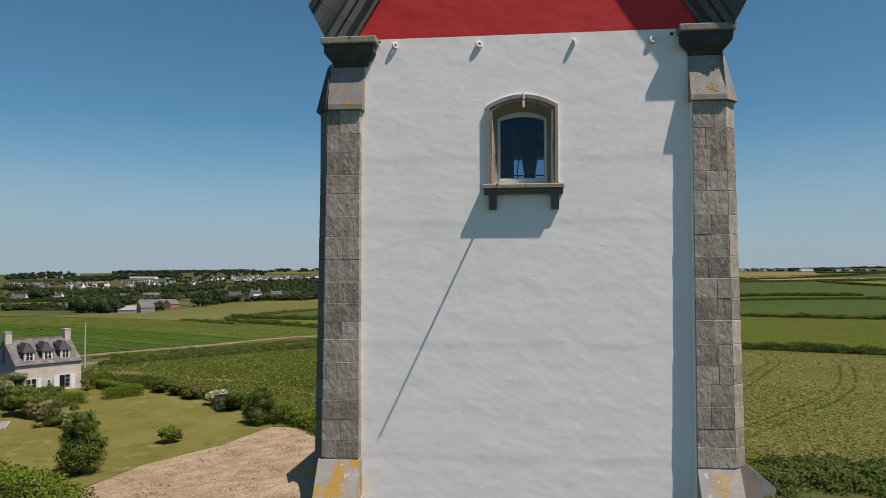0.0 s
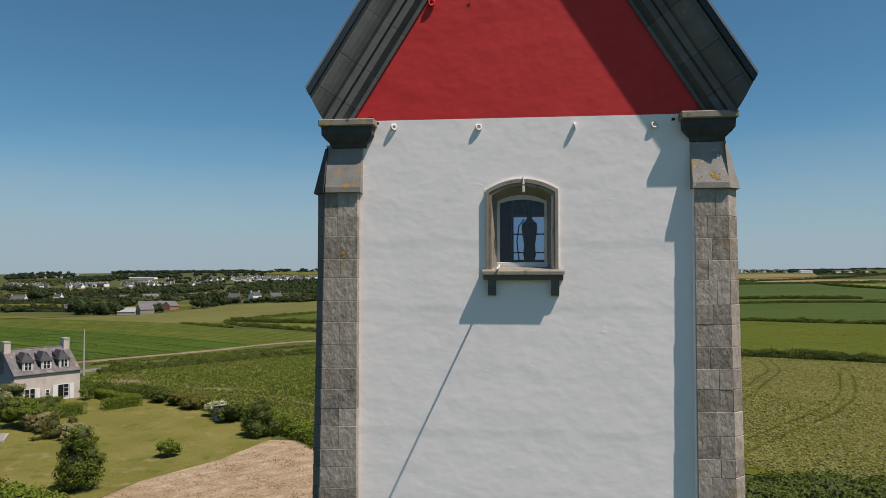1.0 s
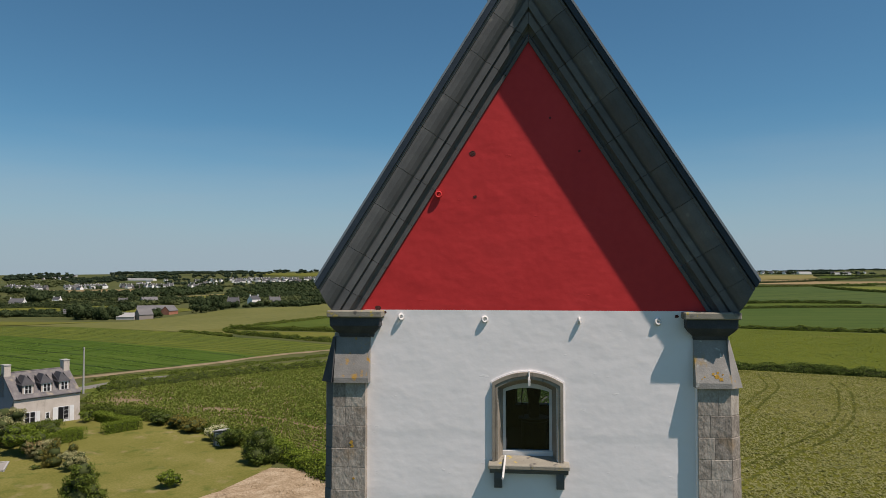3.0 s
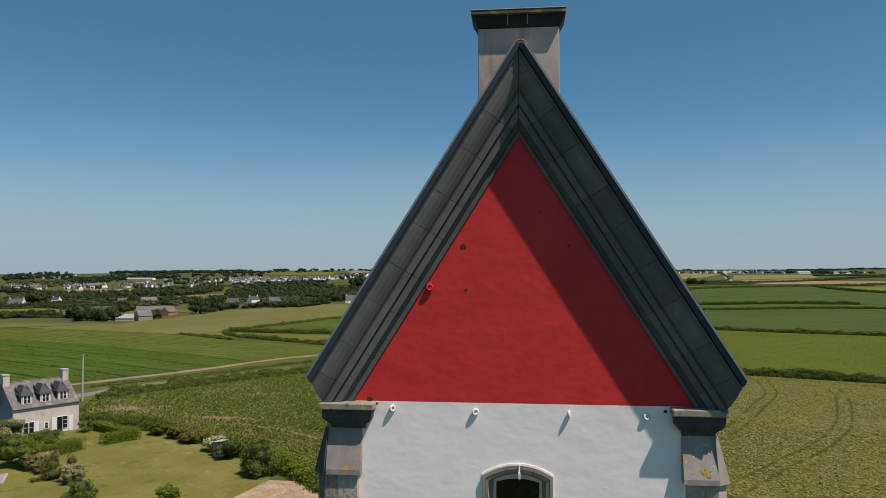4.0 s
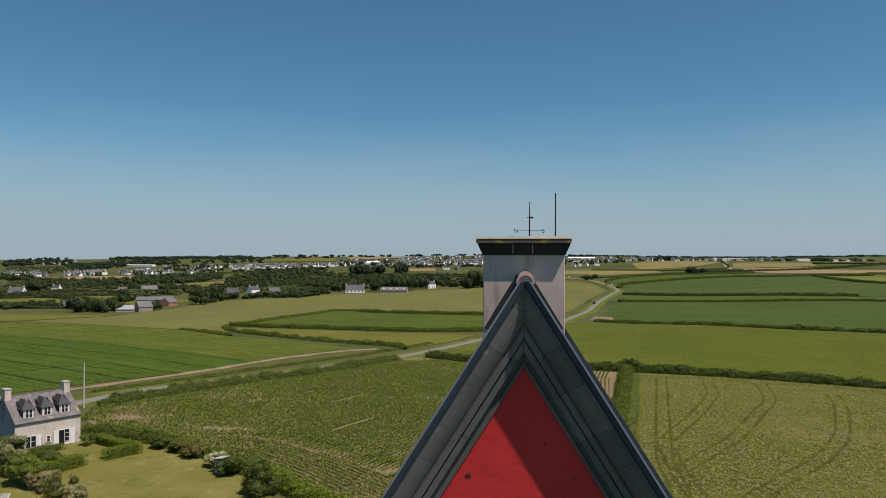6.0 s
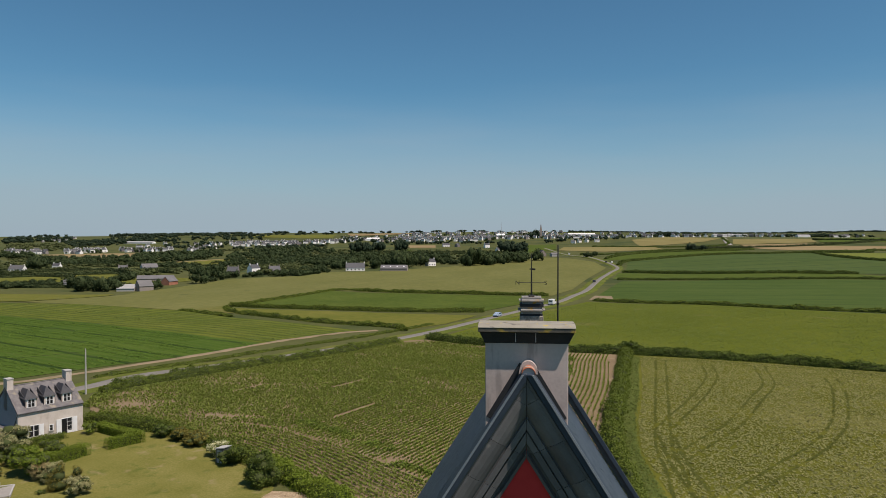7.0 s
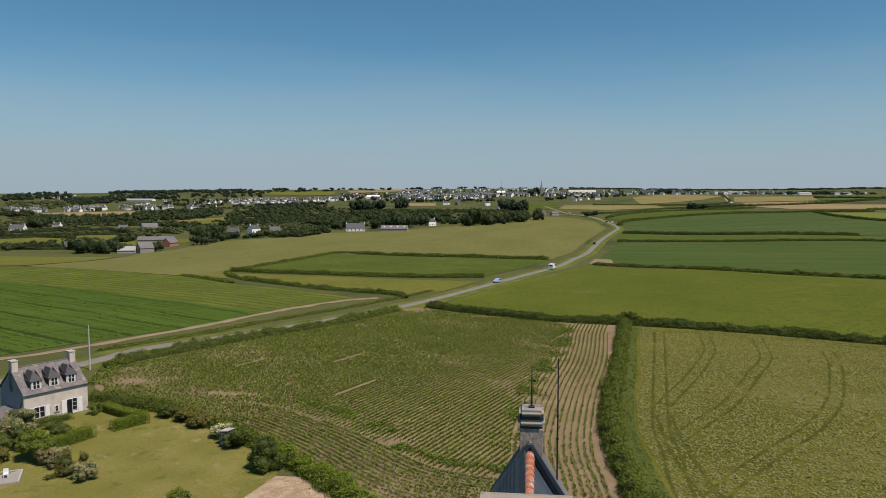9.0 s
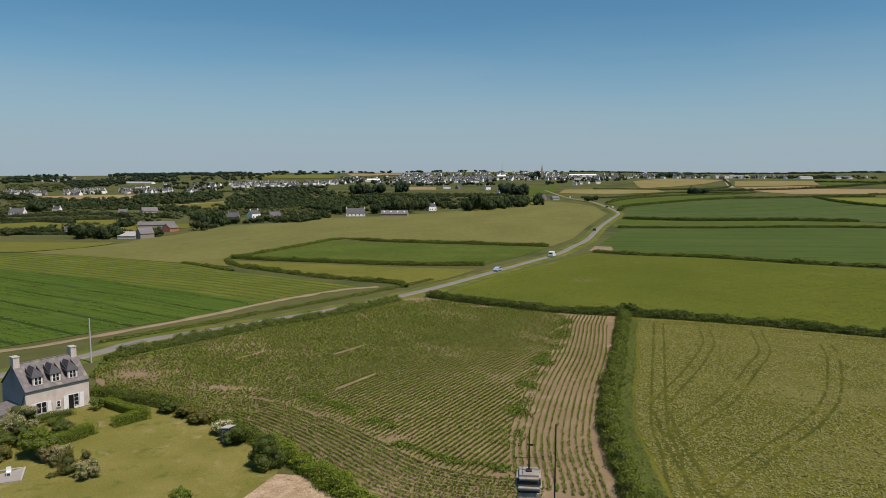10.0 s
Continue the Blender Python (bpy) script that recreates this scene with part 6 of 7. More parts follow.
left_zone = [(-73.4, 106.2), (-60.3, 133.5), (-33.8, 189.9), (-26.9, 194.1), (-2, 176), (11, 166)] + SPLIT[1:] + [(p[0], p[1] + 0.3) for p in HEAD[-2::-1]]
head_zone = [(p[0], p[1] - 0.2) for p in HEAD] + [(12, 66), (12, 40), (-2, 40), (-13.2, 57), (-25.4, 68.5), (-34.4, 77.5), (-49.9, 85), (-66, 90)]


def sown(P, seed, bare, patch):
    """Chance of a plant at each place: thinner and thicker stretches of the crop."""
    z = 0 * P[:, 0] + seed
    n = 0.5 * lump(P[:, 0], P[:, 1], z, patch) + 0.5 * lump(P[:, 0], P[:, 1], z + 5, patch * 2.7) + 0.35 * lump(P[:, 0], P[:, 1], z + 2, patch * 0.3)
    return 1 - bare - np.clip(n, -0.4, 0.7) * 0.75


P = rows_between([(25, 175), (21.2, 155), (19.6, 142), (17.0, 123), (13.4, 104), (11.0, 88), (10.0, 77), (10.4, 67), (11, 50)], -np.arange(0.1, 20, 0.86), 0.14, 0.05, 0.08)
P = P[inside(P, right_zone) & inside(P, CORN)]
P = P[rng.random(len(P)) < sown(P, 1, 0.18, 5.0)]
plants("maize_rows", "young green maize in curved rows", P, 0.36, M["maize"], 3, 0.48, 0.55)
d = np.array([math.cos(radians(66)), math.sin(radians(66))])
s_ = np.array([-d[1], d[0]])
u_, v_ = np.meshgrid(np.arange(-40, 150, 0.13), np.arange(-75, 75, 0.8))
P = np.array([-20.0, 80.0]) + d * u_.reshape(-1, 1) + s_ * v_.reshape(-1, 1) + rng.normal(0, 0.06, (u_.size, 2))
KEEP = inside(P, left_zone)
P = P[KEEP]
row = np.repeat(np.arange(u_.shape[0]), u_.shape[1])[KEEP]
along = u_.ravel()[KEEP]
# stretches where the drill missed a row
bare = np.zeros(len(P), bool)
for x, y, a, b in ((-29, 192, 7, 7), (-15.8, 77.3, 3.2, 2.2), (-63, 99.5, 7, 3.5), (-8, 180, 8, 3), (-45, 94.5, 8, 2)):
    bare |= np.hypot((P[:, 0] - x) / a, (P[:, 1] - y) / b) < rng.uniform(0.2, 1.1, len(P))
for k, a, b in ((112, 12, 23), (62, 55, 60), (131, 30, 40), (96, 70, 84), (52, 24, 33), (50, 26, 34), (147, 18, 26)):
    bare |= (np.abs(row - k) < 0.6) & (along > a) & (along < b)
P = P[(rng.random(len(P)) < sown(P, 3, 0.03, 6.0)) & ~bare]
plants("maize_field", "young green maize in straight rows on brown soil", P, 0.38, M["maize"], 3, 0.5, 0.55)
P = rows_between(HEAD, -np.arange(0.4, 19, 0.8), 0.12, 0.06, 0.06)
P = P[inside(P, CORN) & inside(P, head_zone)]
P = P[rng.random(len(P)) < sown(P, 7, 0.05, 5.0)]
plants("maize_headland", "young maize rows along the field's edge", P, 0.36, M["maize"], 3, 0.48, 0.55)
P = np.concatenate([rows_between([(-33, 93.2), (-29.8, 91.6), (-21.6, 85.2), (-16.9, 81.2)], np.arange(-0.8, 1.4, 0.25), 0.12, 0.25, 0.2),
                    rows_between([(-15.4, 76.0), (-10.5, 72.6), (-4.3, 70.2), (-0.6, 69.4)], np.arange(-0.8, 0.9, 0.25), 0.12, 0.25, 0.2)])
P = P[lump(P[:, 0], P[:, 1], 0 * P[:, 0], 1.4) + rng.normal(0, 0.3, len(P)) > -0.1]
plants("weeds", "green weeds along the end of the maize rows", P, 0.36, M["weed"], 3, 0.5)
P = rows_between([(10.4, 160.1), (7.0, 131.7), (3.8, 117.3), (0.6, 102.5), (-1.1, 88.3), (-1.7, 77.3)], np.arange(-1.2, 2.2, 0.25), 0.14, 0.5, 0.3)
P = P[lump(P[:, 0], P[:, 1], 0 * P[:, 0], 2.2) + 0.6 * lump(P[:, 0], P[:, 1], 0 * P[:, 0], 7.0) + rng.normal(0, 0.35, len(P)) > 0.35]
plants("weeds", "green weeds between two sets of maize rows", P, 0.38, M["weed"], 3, 0.5)

GRASS = [(28.5, 163.4), (43.9, 160.5), (61.0, 154.8), (77.6, 147), (128, 127), (110, 52), (34, 58), (24, 60), (16.8, 64), (16.0, 84.7), (17.9, 99.6), (22.0, 120.7), (25.2, 141.0)]
TRAMS = [[(32.4, 158.8), (25.1, 119.4), (21.8, 101.5), (19.1, 86.0), (18.8, 78.2), (17.8, 68.3), (17.6, 62)],
         [(41.3, 153.5), (39, 140), (33.7, 124.7), (28.4, 112.0), (25.0, 104.9), (21.5, 97)],
         [(52.5, 153), (51.4, 148.7), (47.5, 132), (40.5, 117.1), (31.9, 99.7), (25.4, 90.1), (20, 82)],
         [(62, 140), (58.4, 127.7), (48.9, 104.4), (40.8, 90.8), (33.3, 82.0), (25.7, 72.6), (21, 66)],
         [(20.6, 92), (19.9, 82.0), (20.0, 74.1), (20.5, 67.3), (21.5, 60)],
         [(28, 160), (43.9, 157.5), (61.0, 151.5), (77.6, 144), (120, 125.5)]]
TR = np.concatenate([rows_between(t, (-1.05, 1.05), 0.5, 0.02, 0) for t in TRAMS])
P = rng.uniform((10, 50), (128, 166), (165000, 2))
near = np.hypot(P[:, 0], P[:, 1] + 11)
P = P[inside(P, GRASS) & (rng.random(len(P)) < np.clip(105 / near, 0.4, 1.0))]
cell = {}
for q in TR:
    cell.setdefault((int(q[0] // 2), int(q[1] // 2)), []).append(q)
keep = np.ones(len(P), bool)
for i, q in enumerate(P):
    kx, ky = int(q[0] // 2), int(q[1] // 2)
    for a in (kx - 1, kx, kx + 1):
        for b in (ky - 1, ky, ky + 1):
            for t in cell.get((a, b), ()):
                if (t[0] - q[0]) ** 2 + (t[1] - q[1]) ** 2 < 0.08:
                    keep[i] = False
flat_crop("grass_crop", "lodged yellowish green grass crop", P[keep], 0.18, 0.14, M["grass_crop"], 0.32)
P = rows_between([(27.4, 162), (24.4, 145), (20.8, 122), (16.8, 100), (15.0, 85), (15.0, 74), (15.4, 60)], np.arange(-1.2, 0.6, 0.25), 0.07, 0.2, 0.1)
flat_crop("margin_grass", "long soft grass beside a hedge", P, 0.17, 0.25, M["green_crop"], 0.3)
M["pressed"] = leafy("pressed", [(0.065, 0.081, 0.017), (0.098, 0.111, 0.023), (0.143, 0.150, 0.034)])
P = np.concatenate([rows_between(t, (-1.05, 1.05), 0.018, 0.12, 0.0) for t in TRAMS] + [rows_between(TRAMS[4], (-0.9, 0.9), 0.02, 0.3, 0.0)])
n_ = lump(P[:, 0], P[:, 1], 0 * P[:, 0], 1.1) + 0.8 * lump(P[:, 0], P[:, 1], 3 + 0 * P[:, 0], 3.7) + 0.7 * lump(P[:, 0], P[:, 1], 9 + 0 * P[:, 0], 11.0)
P = P[(n_ + rng.normal(0, 0.5, len(P)) > -0.15) & inside(P, GRASS)]
flat_crop("wheel_tracks", "broken dark wheel tracks pressed into the crop", P, 0.13, 0.07, M["pressed"])
P = rng.uniform((-26.4, 134.4), (172, 328), (92000, 2))
P = P[inside(P, [(-21.9, 201.4), (-8, 234.5), (10.7, 271.4), (32.7, 322), (67.5, 301), (104.4, 275.4), (132, 259), (168, 232), (120, 138), (78.5, 153.5), (62.7, 163.0), (45.1, 169.8), (22.5, 171.4), (-2.8, 182.0)])]
flat_crop("green_crop", "bright green leafy crop", P, 0.24, 0.08, M["green_crop"])
P = rng.uniform((-190, 95), (-59.9, 234.7), (110000, 2))
P = P[inside(P, [(-185, 228), (-144.3, 211), (-81.4, 177.8), (-69.5, 171.9), (-82.2, 146.2), (-100.9, 117.6), (-150, 100)])]
P = P[((P[:, 1] * 0.88 + P[:, 0] * 0.47) / 2.9 % 1 < 0.55) & ((P[:, 1] * 0.88 + P[:, 0] * 0.47 + 0.6 * lump(P[:, 0], P[:, 1], 0 * P[:, 0], 12.0)) / 12 % 1 > 0.13) & (lump(P[:, 0], P[:, 1], 0 * P[:, 0], 9.0) > -0.5)]
M["crop_leaf"] = leafy("crop_leaf", [(0.054, 0.097, 0.015), (0.081, 0.135, 0.021), (0.121, 0.176, 0.031)])
flat_crop("leafy_crop", "dark green leafy crop in rows", P, 0.26, 0.09, M["crop_leaf"])
P = rng.uniform((-232, 165), (-48, 290), (110000, 2))
P = P[inside(P, [(-228, 286), (-186.7, 278), (-130.4, 256), (-103.0, 235), (-69.4, 220), (-50.9, 209.5), (-66.6, 182.2), (-69.2, 175.4), (-81.2, 181.5), (-144.3, 215), (-189.7, 235)])]
P = P[((P[:, 1] * 0.9 + P[:, 0] * 0.42) / 4.2 % 1 < 0.55) & (lump(P[:, 0] * 0.42 - P[:, 1] * 0.2, (P[:, 1] * 0.9 + P[:, 0] * 0.42) * 4, 0 * P[:, 0], 9.0) > -0.35) & (lump(P[:, 0], P[:, 1], 0 * P[:, 0], 9.0) > -0.5)]
flat_crop("pale_crop", "pale green leafy crop in rows", P, 0.26, 0.09, M["green_crop"])
P = rng.uniform((-34, 8), (0, 66), (26000, 2))
P = P[inside(P, [(-33, 40.0), (-31.8, 48.5), (-28.0, 56.3), (-26.1, 64.0), (-23, 64), (-18.5, 60.3), (-13, 54), (-1, 38), (-1, 13), (-20, 9), (-33, 25)])]
P = P[lump(P[:, 0], P[:, 1] * 2, 0 * P[:, 0], 1.6) > 0.1]
plants("dry_stalks", "dry tan stalks lying on the mown field", P, 0.16, M["straw"], 2, 0.3)


# ---- woods ----
def woods(name, label, zones, mat):
    """Many trees as one body: uneven crowns of leaf clumps. zones: boundary, number, height, width."""
    CV, CF, QV, off = [], [], [], 0
    IV, IF = ICO1
    for poly, n, h0, w0 in zones:
        poly = np.array(poly, float)
        lo, hi = poly.min(0), poly.max(0)
        P = rng.uniform(lo, hi, (n * 8, 2))
        P = P[inside(P, poly)][:n]
        for x, y in P:
            far = math.hypot(x, y) > 1100
            k = rng.uniform(0.55, 1.25)
            h, w = h0 * k, w0 * (0.35 + 0.65 * k) * rng.uniform(0.75, 1.25)
            z = gz(x, y)
            lumps = 3 if far or h0 < 4.2 else 6
            for i in range(lumps):
                a = rng.uniform(0, 6.28)
                r = 0.0 if i == 0 else w * rng.uniform(0.18, 0.34)
                zc = h * (0.5 if i == 0 else rng.uniform(0.22, 0.7))
                c = np.array([x + r * math.cos(a), y + r * math.sin(a), z + zc])
                f = 1.0 if i == 0 else rng.uniform(0.55, 0.85)
                rad = np.array([w * 0.3 * f, w * 0.3 * f, h * 0.42 * f])
                if i < 3:
                    CV.append(c + IV * rad * 0.85 * (1 + 0.16 * rng.normal(0, 1, len(IV)))[:, None])
                    CF.append(IF + off)
                    off += len(IV)
                m = 13 if far else 34
                D = rng.normal(0, 1, (m, 3))
                D /= np.linalg.norm(D, axis=1)[:, None]
                QV.append(leaf_quads(c + D * rad * rng.uniform(0.75, 1.12, m)[:, None], D, w * (0.1 if far else 0.062), 0.5))
    Q = np.concatenate(QV).reshape(-1, 3)
    V = np.concatenate(CV + [Q])
    k = off + np.arange(len(Q) // 4)[:, None] * 4
    F = np.concatenate(CF + [k + np.array([0, 1, 2]), k + np.array([0, 2, 3])])
    return tagged(new(name, raw_mesh(name, V, 3, mat, F)), label, "woodland", kind="stuff")


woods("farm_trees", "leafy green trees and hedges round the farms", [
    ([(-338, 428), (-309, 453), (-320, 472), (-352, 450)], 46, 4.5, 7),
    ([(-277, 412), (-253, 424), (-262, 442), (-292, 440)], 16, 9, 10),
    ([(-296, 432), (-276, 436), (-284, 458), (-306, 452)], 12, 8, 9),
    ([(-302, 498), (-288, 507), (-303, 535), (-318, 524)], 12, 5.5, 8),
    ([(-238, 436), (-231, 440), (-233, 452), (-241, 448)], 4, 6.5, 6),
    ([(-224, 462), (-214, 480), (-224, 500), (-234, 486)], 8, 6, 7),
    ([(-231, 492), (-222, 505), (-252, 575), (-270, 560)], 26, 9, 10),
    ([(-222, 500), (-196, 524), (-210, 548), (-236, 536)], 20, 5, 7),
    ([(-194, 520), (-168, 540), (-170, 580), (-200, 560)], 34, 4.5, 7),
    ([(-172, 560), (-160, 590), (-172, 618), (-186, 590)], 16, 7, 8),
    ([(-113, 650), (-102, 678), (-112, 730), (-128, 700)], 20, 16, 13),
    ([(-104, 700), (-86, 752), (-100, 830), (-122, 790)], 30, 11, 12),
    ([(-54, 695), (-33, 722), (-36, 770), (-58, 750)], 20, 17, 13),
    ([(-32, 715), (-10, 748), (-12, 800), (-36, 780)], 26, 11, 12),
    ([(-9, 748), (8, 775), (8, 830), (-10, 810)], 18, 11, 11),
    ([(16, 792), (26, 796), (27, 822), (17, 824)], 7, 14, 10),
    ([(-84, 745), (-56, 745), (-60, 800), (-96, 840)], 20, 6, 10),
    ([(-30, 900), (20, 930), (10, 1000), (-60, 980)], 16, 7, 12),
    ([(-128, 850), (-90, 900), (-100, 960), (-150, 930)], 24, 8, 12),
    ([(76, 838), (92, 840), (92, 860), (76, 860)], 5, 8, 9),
], M["wood_hazed"])
woods("scrub", "pale green scrub and thickets between the farms", [
    ([(-311, 546), (-286, 583), (-345, 690), (-384, 660)], 60, 4, 9),
    ([(-206, 545), (-172, 560), (-190, 640), (-240, 700), (-290, 720)], 80, 4.5, 9),
    ([(-420, 560), (-360, 590), (-400, 700), (-500, 690)], 46, 3, 8),
    ([(-290, 600), (-200, 600), (-150, 700), (-260, 1000), (-430, 1100), (-400, 760)], 240, 4, 11),
    ([(-600, 760), (-480, 780), (-520, 960), (-760, 1060), (-800, 1000)], 150, 3.8, 11),
    ([(-120, 760), (0, 800), (20, 960), (-160, 1000)], 60, 3.5, 11),
    ([(-330, 1000), (-100, 1000), (-60, 1150), (-180, 1160), (-330, 1300), (-480, 1350)], 110, 4, 14),
    ([(-700, 1300), (-450, 1440), (-420, 1560), (-660, 1500)], 60, 4, 14),
    ([(-1069, 1378), (-1000, 1560), (-1200, 1950), (-1440, 1900)], 130, 6, 16),
    ([(-330, 470), (-300, 490), (-330, 530), (-372, 508)], 10, 2.0, 6),
], M["wood_scrub"])
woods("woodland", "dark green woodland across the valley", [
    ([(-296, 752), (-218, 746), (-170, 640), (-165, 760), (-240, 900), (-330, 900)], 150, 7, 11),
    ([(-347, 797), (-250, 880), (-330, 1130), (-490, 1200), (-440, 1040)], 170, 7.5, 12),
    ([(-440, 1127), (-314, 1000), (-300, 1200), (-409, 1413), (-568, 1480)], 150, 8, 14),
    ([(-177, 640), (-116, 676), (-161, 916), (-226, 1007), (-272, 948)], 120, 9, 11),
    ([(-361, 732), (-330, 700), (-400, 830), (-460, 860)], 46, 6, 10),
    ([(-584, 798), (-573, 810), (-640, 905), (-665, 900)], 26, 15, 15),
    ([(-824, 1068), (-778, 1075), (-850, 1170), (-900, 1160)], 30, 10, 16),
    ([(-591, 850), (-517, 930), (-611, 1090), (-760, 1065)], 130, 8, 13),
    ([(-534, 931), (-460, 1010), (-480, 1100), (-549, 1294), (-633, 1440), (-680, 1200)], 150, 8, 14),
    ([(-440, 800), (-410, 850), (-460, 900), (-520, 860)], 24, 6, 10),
], M["wood_hazed"])
woods("windbreak", "dense dark windbreak of tall trees", [
    ([(-288, 1207), (-252, 1198), (-262, 1240), (-298, 1250)], 40, 16, 14),
    ([(-257, 1241), (-233, 1238), (-242, 1280), (-265, 1284)], 24, 16, 14),
    ([(-222, 1277), (-201, 1275), (-206, 1310), (-228, 1312)], 16, 18, 16),
    ([(-31, 1197), (10, 1205), (10, 1240), (-32, 1236)], 30, 17, 18),
    ([(225, 985), (250, 990), (250, 1012), (225, 1008)], 9, 11, 13),
], M["wood_dark"])
woods("far_woodland", "distant dark woods among the villages", [
    ([(-1088, 1632), (-1057, 1804), (-1480, 2500), (-1640, 2420)], 130, 10, 18),
    ([(-1706, 2208), (-1640, 2500), (-1960, 2950), (-2100, 2760)], 90, 12, 26),
    ([(-1104, 1883), (-1128, 2300), (-1700, 3400), (-1900, 3200), (-1400, 2300)], 190, 12, 24),
    ([(-720, 1500), (-640, 1560), (-800, 1900), (-1000, 2000), (-880, 1700)], 60, 8, 15),
    ([(-1150, 2350), (-900, 2400), (-1100, 3100), (-1450, 3200)], 70, 12, 22),
    ([(-620, 1490), (-450, 1440), (-420, 1560), (-640, 1600)], 60, 8, 14),
    ([(-420, 1640), (-290, 1650), (-470, 2720), (-700, 2760)], 60, 9, 16),
    ([(-281, 1560), (-60, 1640), (-60, 1700), (-281, 1620)], 40, 8, 14),
    ([(60, 1640), (280, 1900), (260, 2000), (60, 1800)], 34, 8, 14),
    ([(-1900, 3300), (-1300, 3300), (-1500, 4000), (-2300, 4200)], 200, 13, 30),
    ([(-1300, 3300), (-700, 3500), (-700, 4300), (-1500, 4300)], 40, 13, 34),
    ([(-700, 4000), (300, 4200), (300, 4350), (-700, 4350)], 22, 13, 36),
    ([(300, 4000), (2500, 4000), (2500, 4350), (300, 4350)], 300, 6, 40),
    ([(22, 2030), (52, 2030), (52, 2060), (22, 2060)], 9, 24, 22),
    ([(430, 2300), (560, 2300), (620, 2700), (470, 2700)], 34, 15, 24),
    ([(840, 2250), (980, 2300), (1000, 2480), (860, 2450)], 34, 11, 24),
    ([(1140, 2150), (1300, 2150), (1300, 2350), (1150, 2350)], 30, 16, 26),
    ([(600, 2050), (1100, 2150), (1200, 2560), (700, 2900)], 60, 8, 18),
], M["wood_dark"])


# ---- far houses ----
def far_house(L, W, eave, ridge, wall, roof, windows=3, chimneys=2):
    th = thing("village_house", "small white rendered house with a slate roof" if wall is M["wall_white"] else "small stone house with a slate roof", "house", pose(0, 0, -500), "village houses")
    f_, b_, e_, r_ = gable_house(L, W, eave, ridge, None, None, None)
    wb = box(0, L, 0, W, -1.2, eave)
    prism([(0.02, eave), (W - 0.02, eave), (W / 2, ridge - 0.1)], "x", 0.01, L - 0.01, wb)
    part("wall", wb, wall, th)
    for bm in r_:
        part("roof", bm, roof, th)
    for i in range(chimneys):
        x = 0.1 if i == 0 else L - 0.8
        part("chimney", box(x, x + 0.7, W / 2 - 0.5, W / 2 + 0.5, eave, ridge + 1.1), wall, th)
    for i in range(windows):
        x = L * (i + 0.5) / windows - 0.5
        part("window", box(x, x + 1.0, -0.03, 0.02, 0.9, 2.2), M["dark_inside"], th)
    return th


KINDS = [far_house(9, 6.5, 4.4, 7.4, M["wall_white"], M["roof_far"]), far_house(12, 7, 4.6, 7.8, M["wall_white"], M["roof_far"], 4),
         far_house(10, 6.5, 5.8, 8.8, M["wall_white"], M["roof_far"], 3), far_house(14, 7.5, 3.8, 7.0, M["wall_white"], M["roof_far"], 4, 1),
         far_house(9, 7, 3.4, 7.0, M["wall_stone"], M["roof_far"], 3), far_house(17, 9, 2.7, 7.2, M["wall_white"], M["roof_far"], 5)]
rnd = random.Random(5)
ZONES = [([(-969, 1252), (-905, 1290), (-1010, 1440), (-1076, 1390)], 17), ([(-874, 1290), (-825, 1340), (-960, 1570), (-1010, 1500)], 26),
         ([(-803, 1380), (-763, 1510), (-830, 1620), (-920, 1570)], 30), ([(-713, 1460), (-657, 1520), (-780, 1800), (-840, 1790)], 14),
         ([(-717, 1690), (-515, 1620), (-650, 2040), (-850, 2000)], 66), ([(-515, 1620), (-414, 1640), (-560, 2200), (-680, 2150)], 26),
         ([(-1664, 2206), (-1584, 2417), (-1760, 2700), (-1900, 2560)], 14), ([(-414, 1700), (-286, 1700), (-475, 2726), (-707, 2772)], 34),
         ([(-281, 1650), (-68, 1730), (-109, 2800), (-480, 2850)], 170), ([(-71, 1800), (111, 1860), (160, 2800), (-105, 2800)], 110),
         ([(117, 1950), (281, 2080), (384, 2750), (163, 2650)], 50), ([(306, 2241), (485, 2000), (720, 2900), (384, 2750)], 40), ([(480, 1930), (900, 2020), (1150, 2500), (725, 2850)], 44)]


def zone_points(poly, n, least):
    P, poly = [], np.array(poly, float)
    lo, hi = poly.min(0), poly.max(0)
    while len(P) < n:
        q = np.array([[rnd.uniform(lo[0], hi[0]), rnd.uniform(lo[1], hi[1])]])
        if inside(q, poly)[0] and (all(np.hypot(*(q[0] - p)) > least for p in P) or rnd.random() < 0.02):
            P.append(q[0])
    return P


def place(kind, x, y, turn):
    return copy_thing(kind, pose(x, y, gz(x, y) - 0.1, 0, 0, turn))


for poly, n in ZONES[:7]:
    for x, y in zone_points(poly, n, 15):
        place(KINDS[min(4, rnd.randrange(6))], x, y, rnd.choice((-35, -20, 15, 45, 60, 75)) + rnd.uniform(-8, 8))
for k, (x, y) in zip(KINDS, ((-700, 1900), (-100, 1900), (-30, 2250), (150, 2000), (-640, 2100), (-155, 622))):
    k.matrix_world = pose(x, y, gz(x, y) - 0.1, 0, 0, 12)
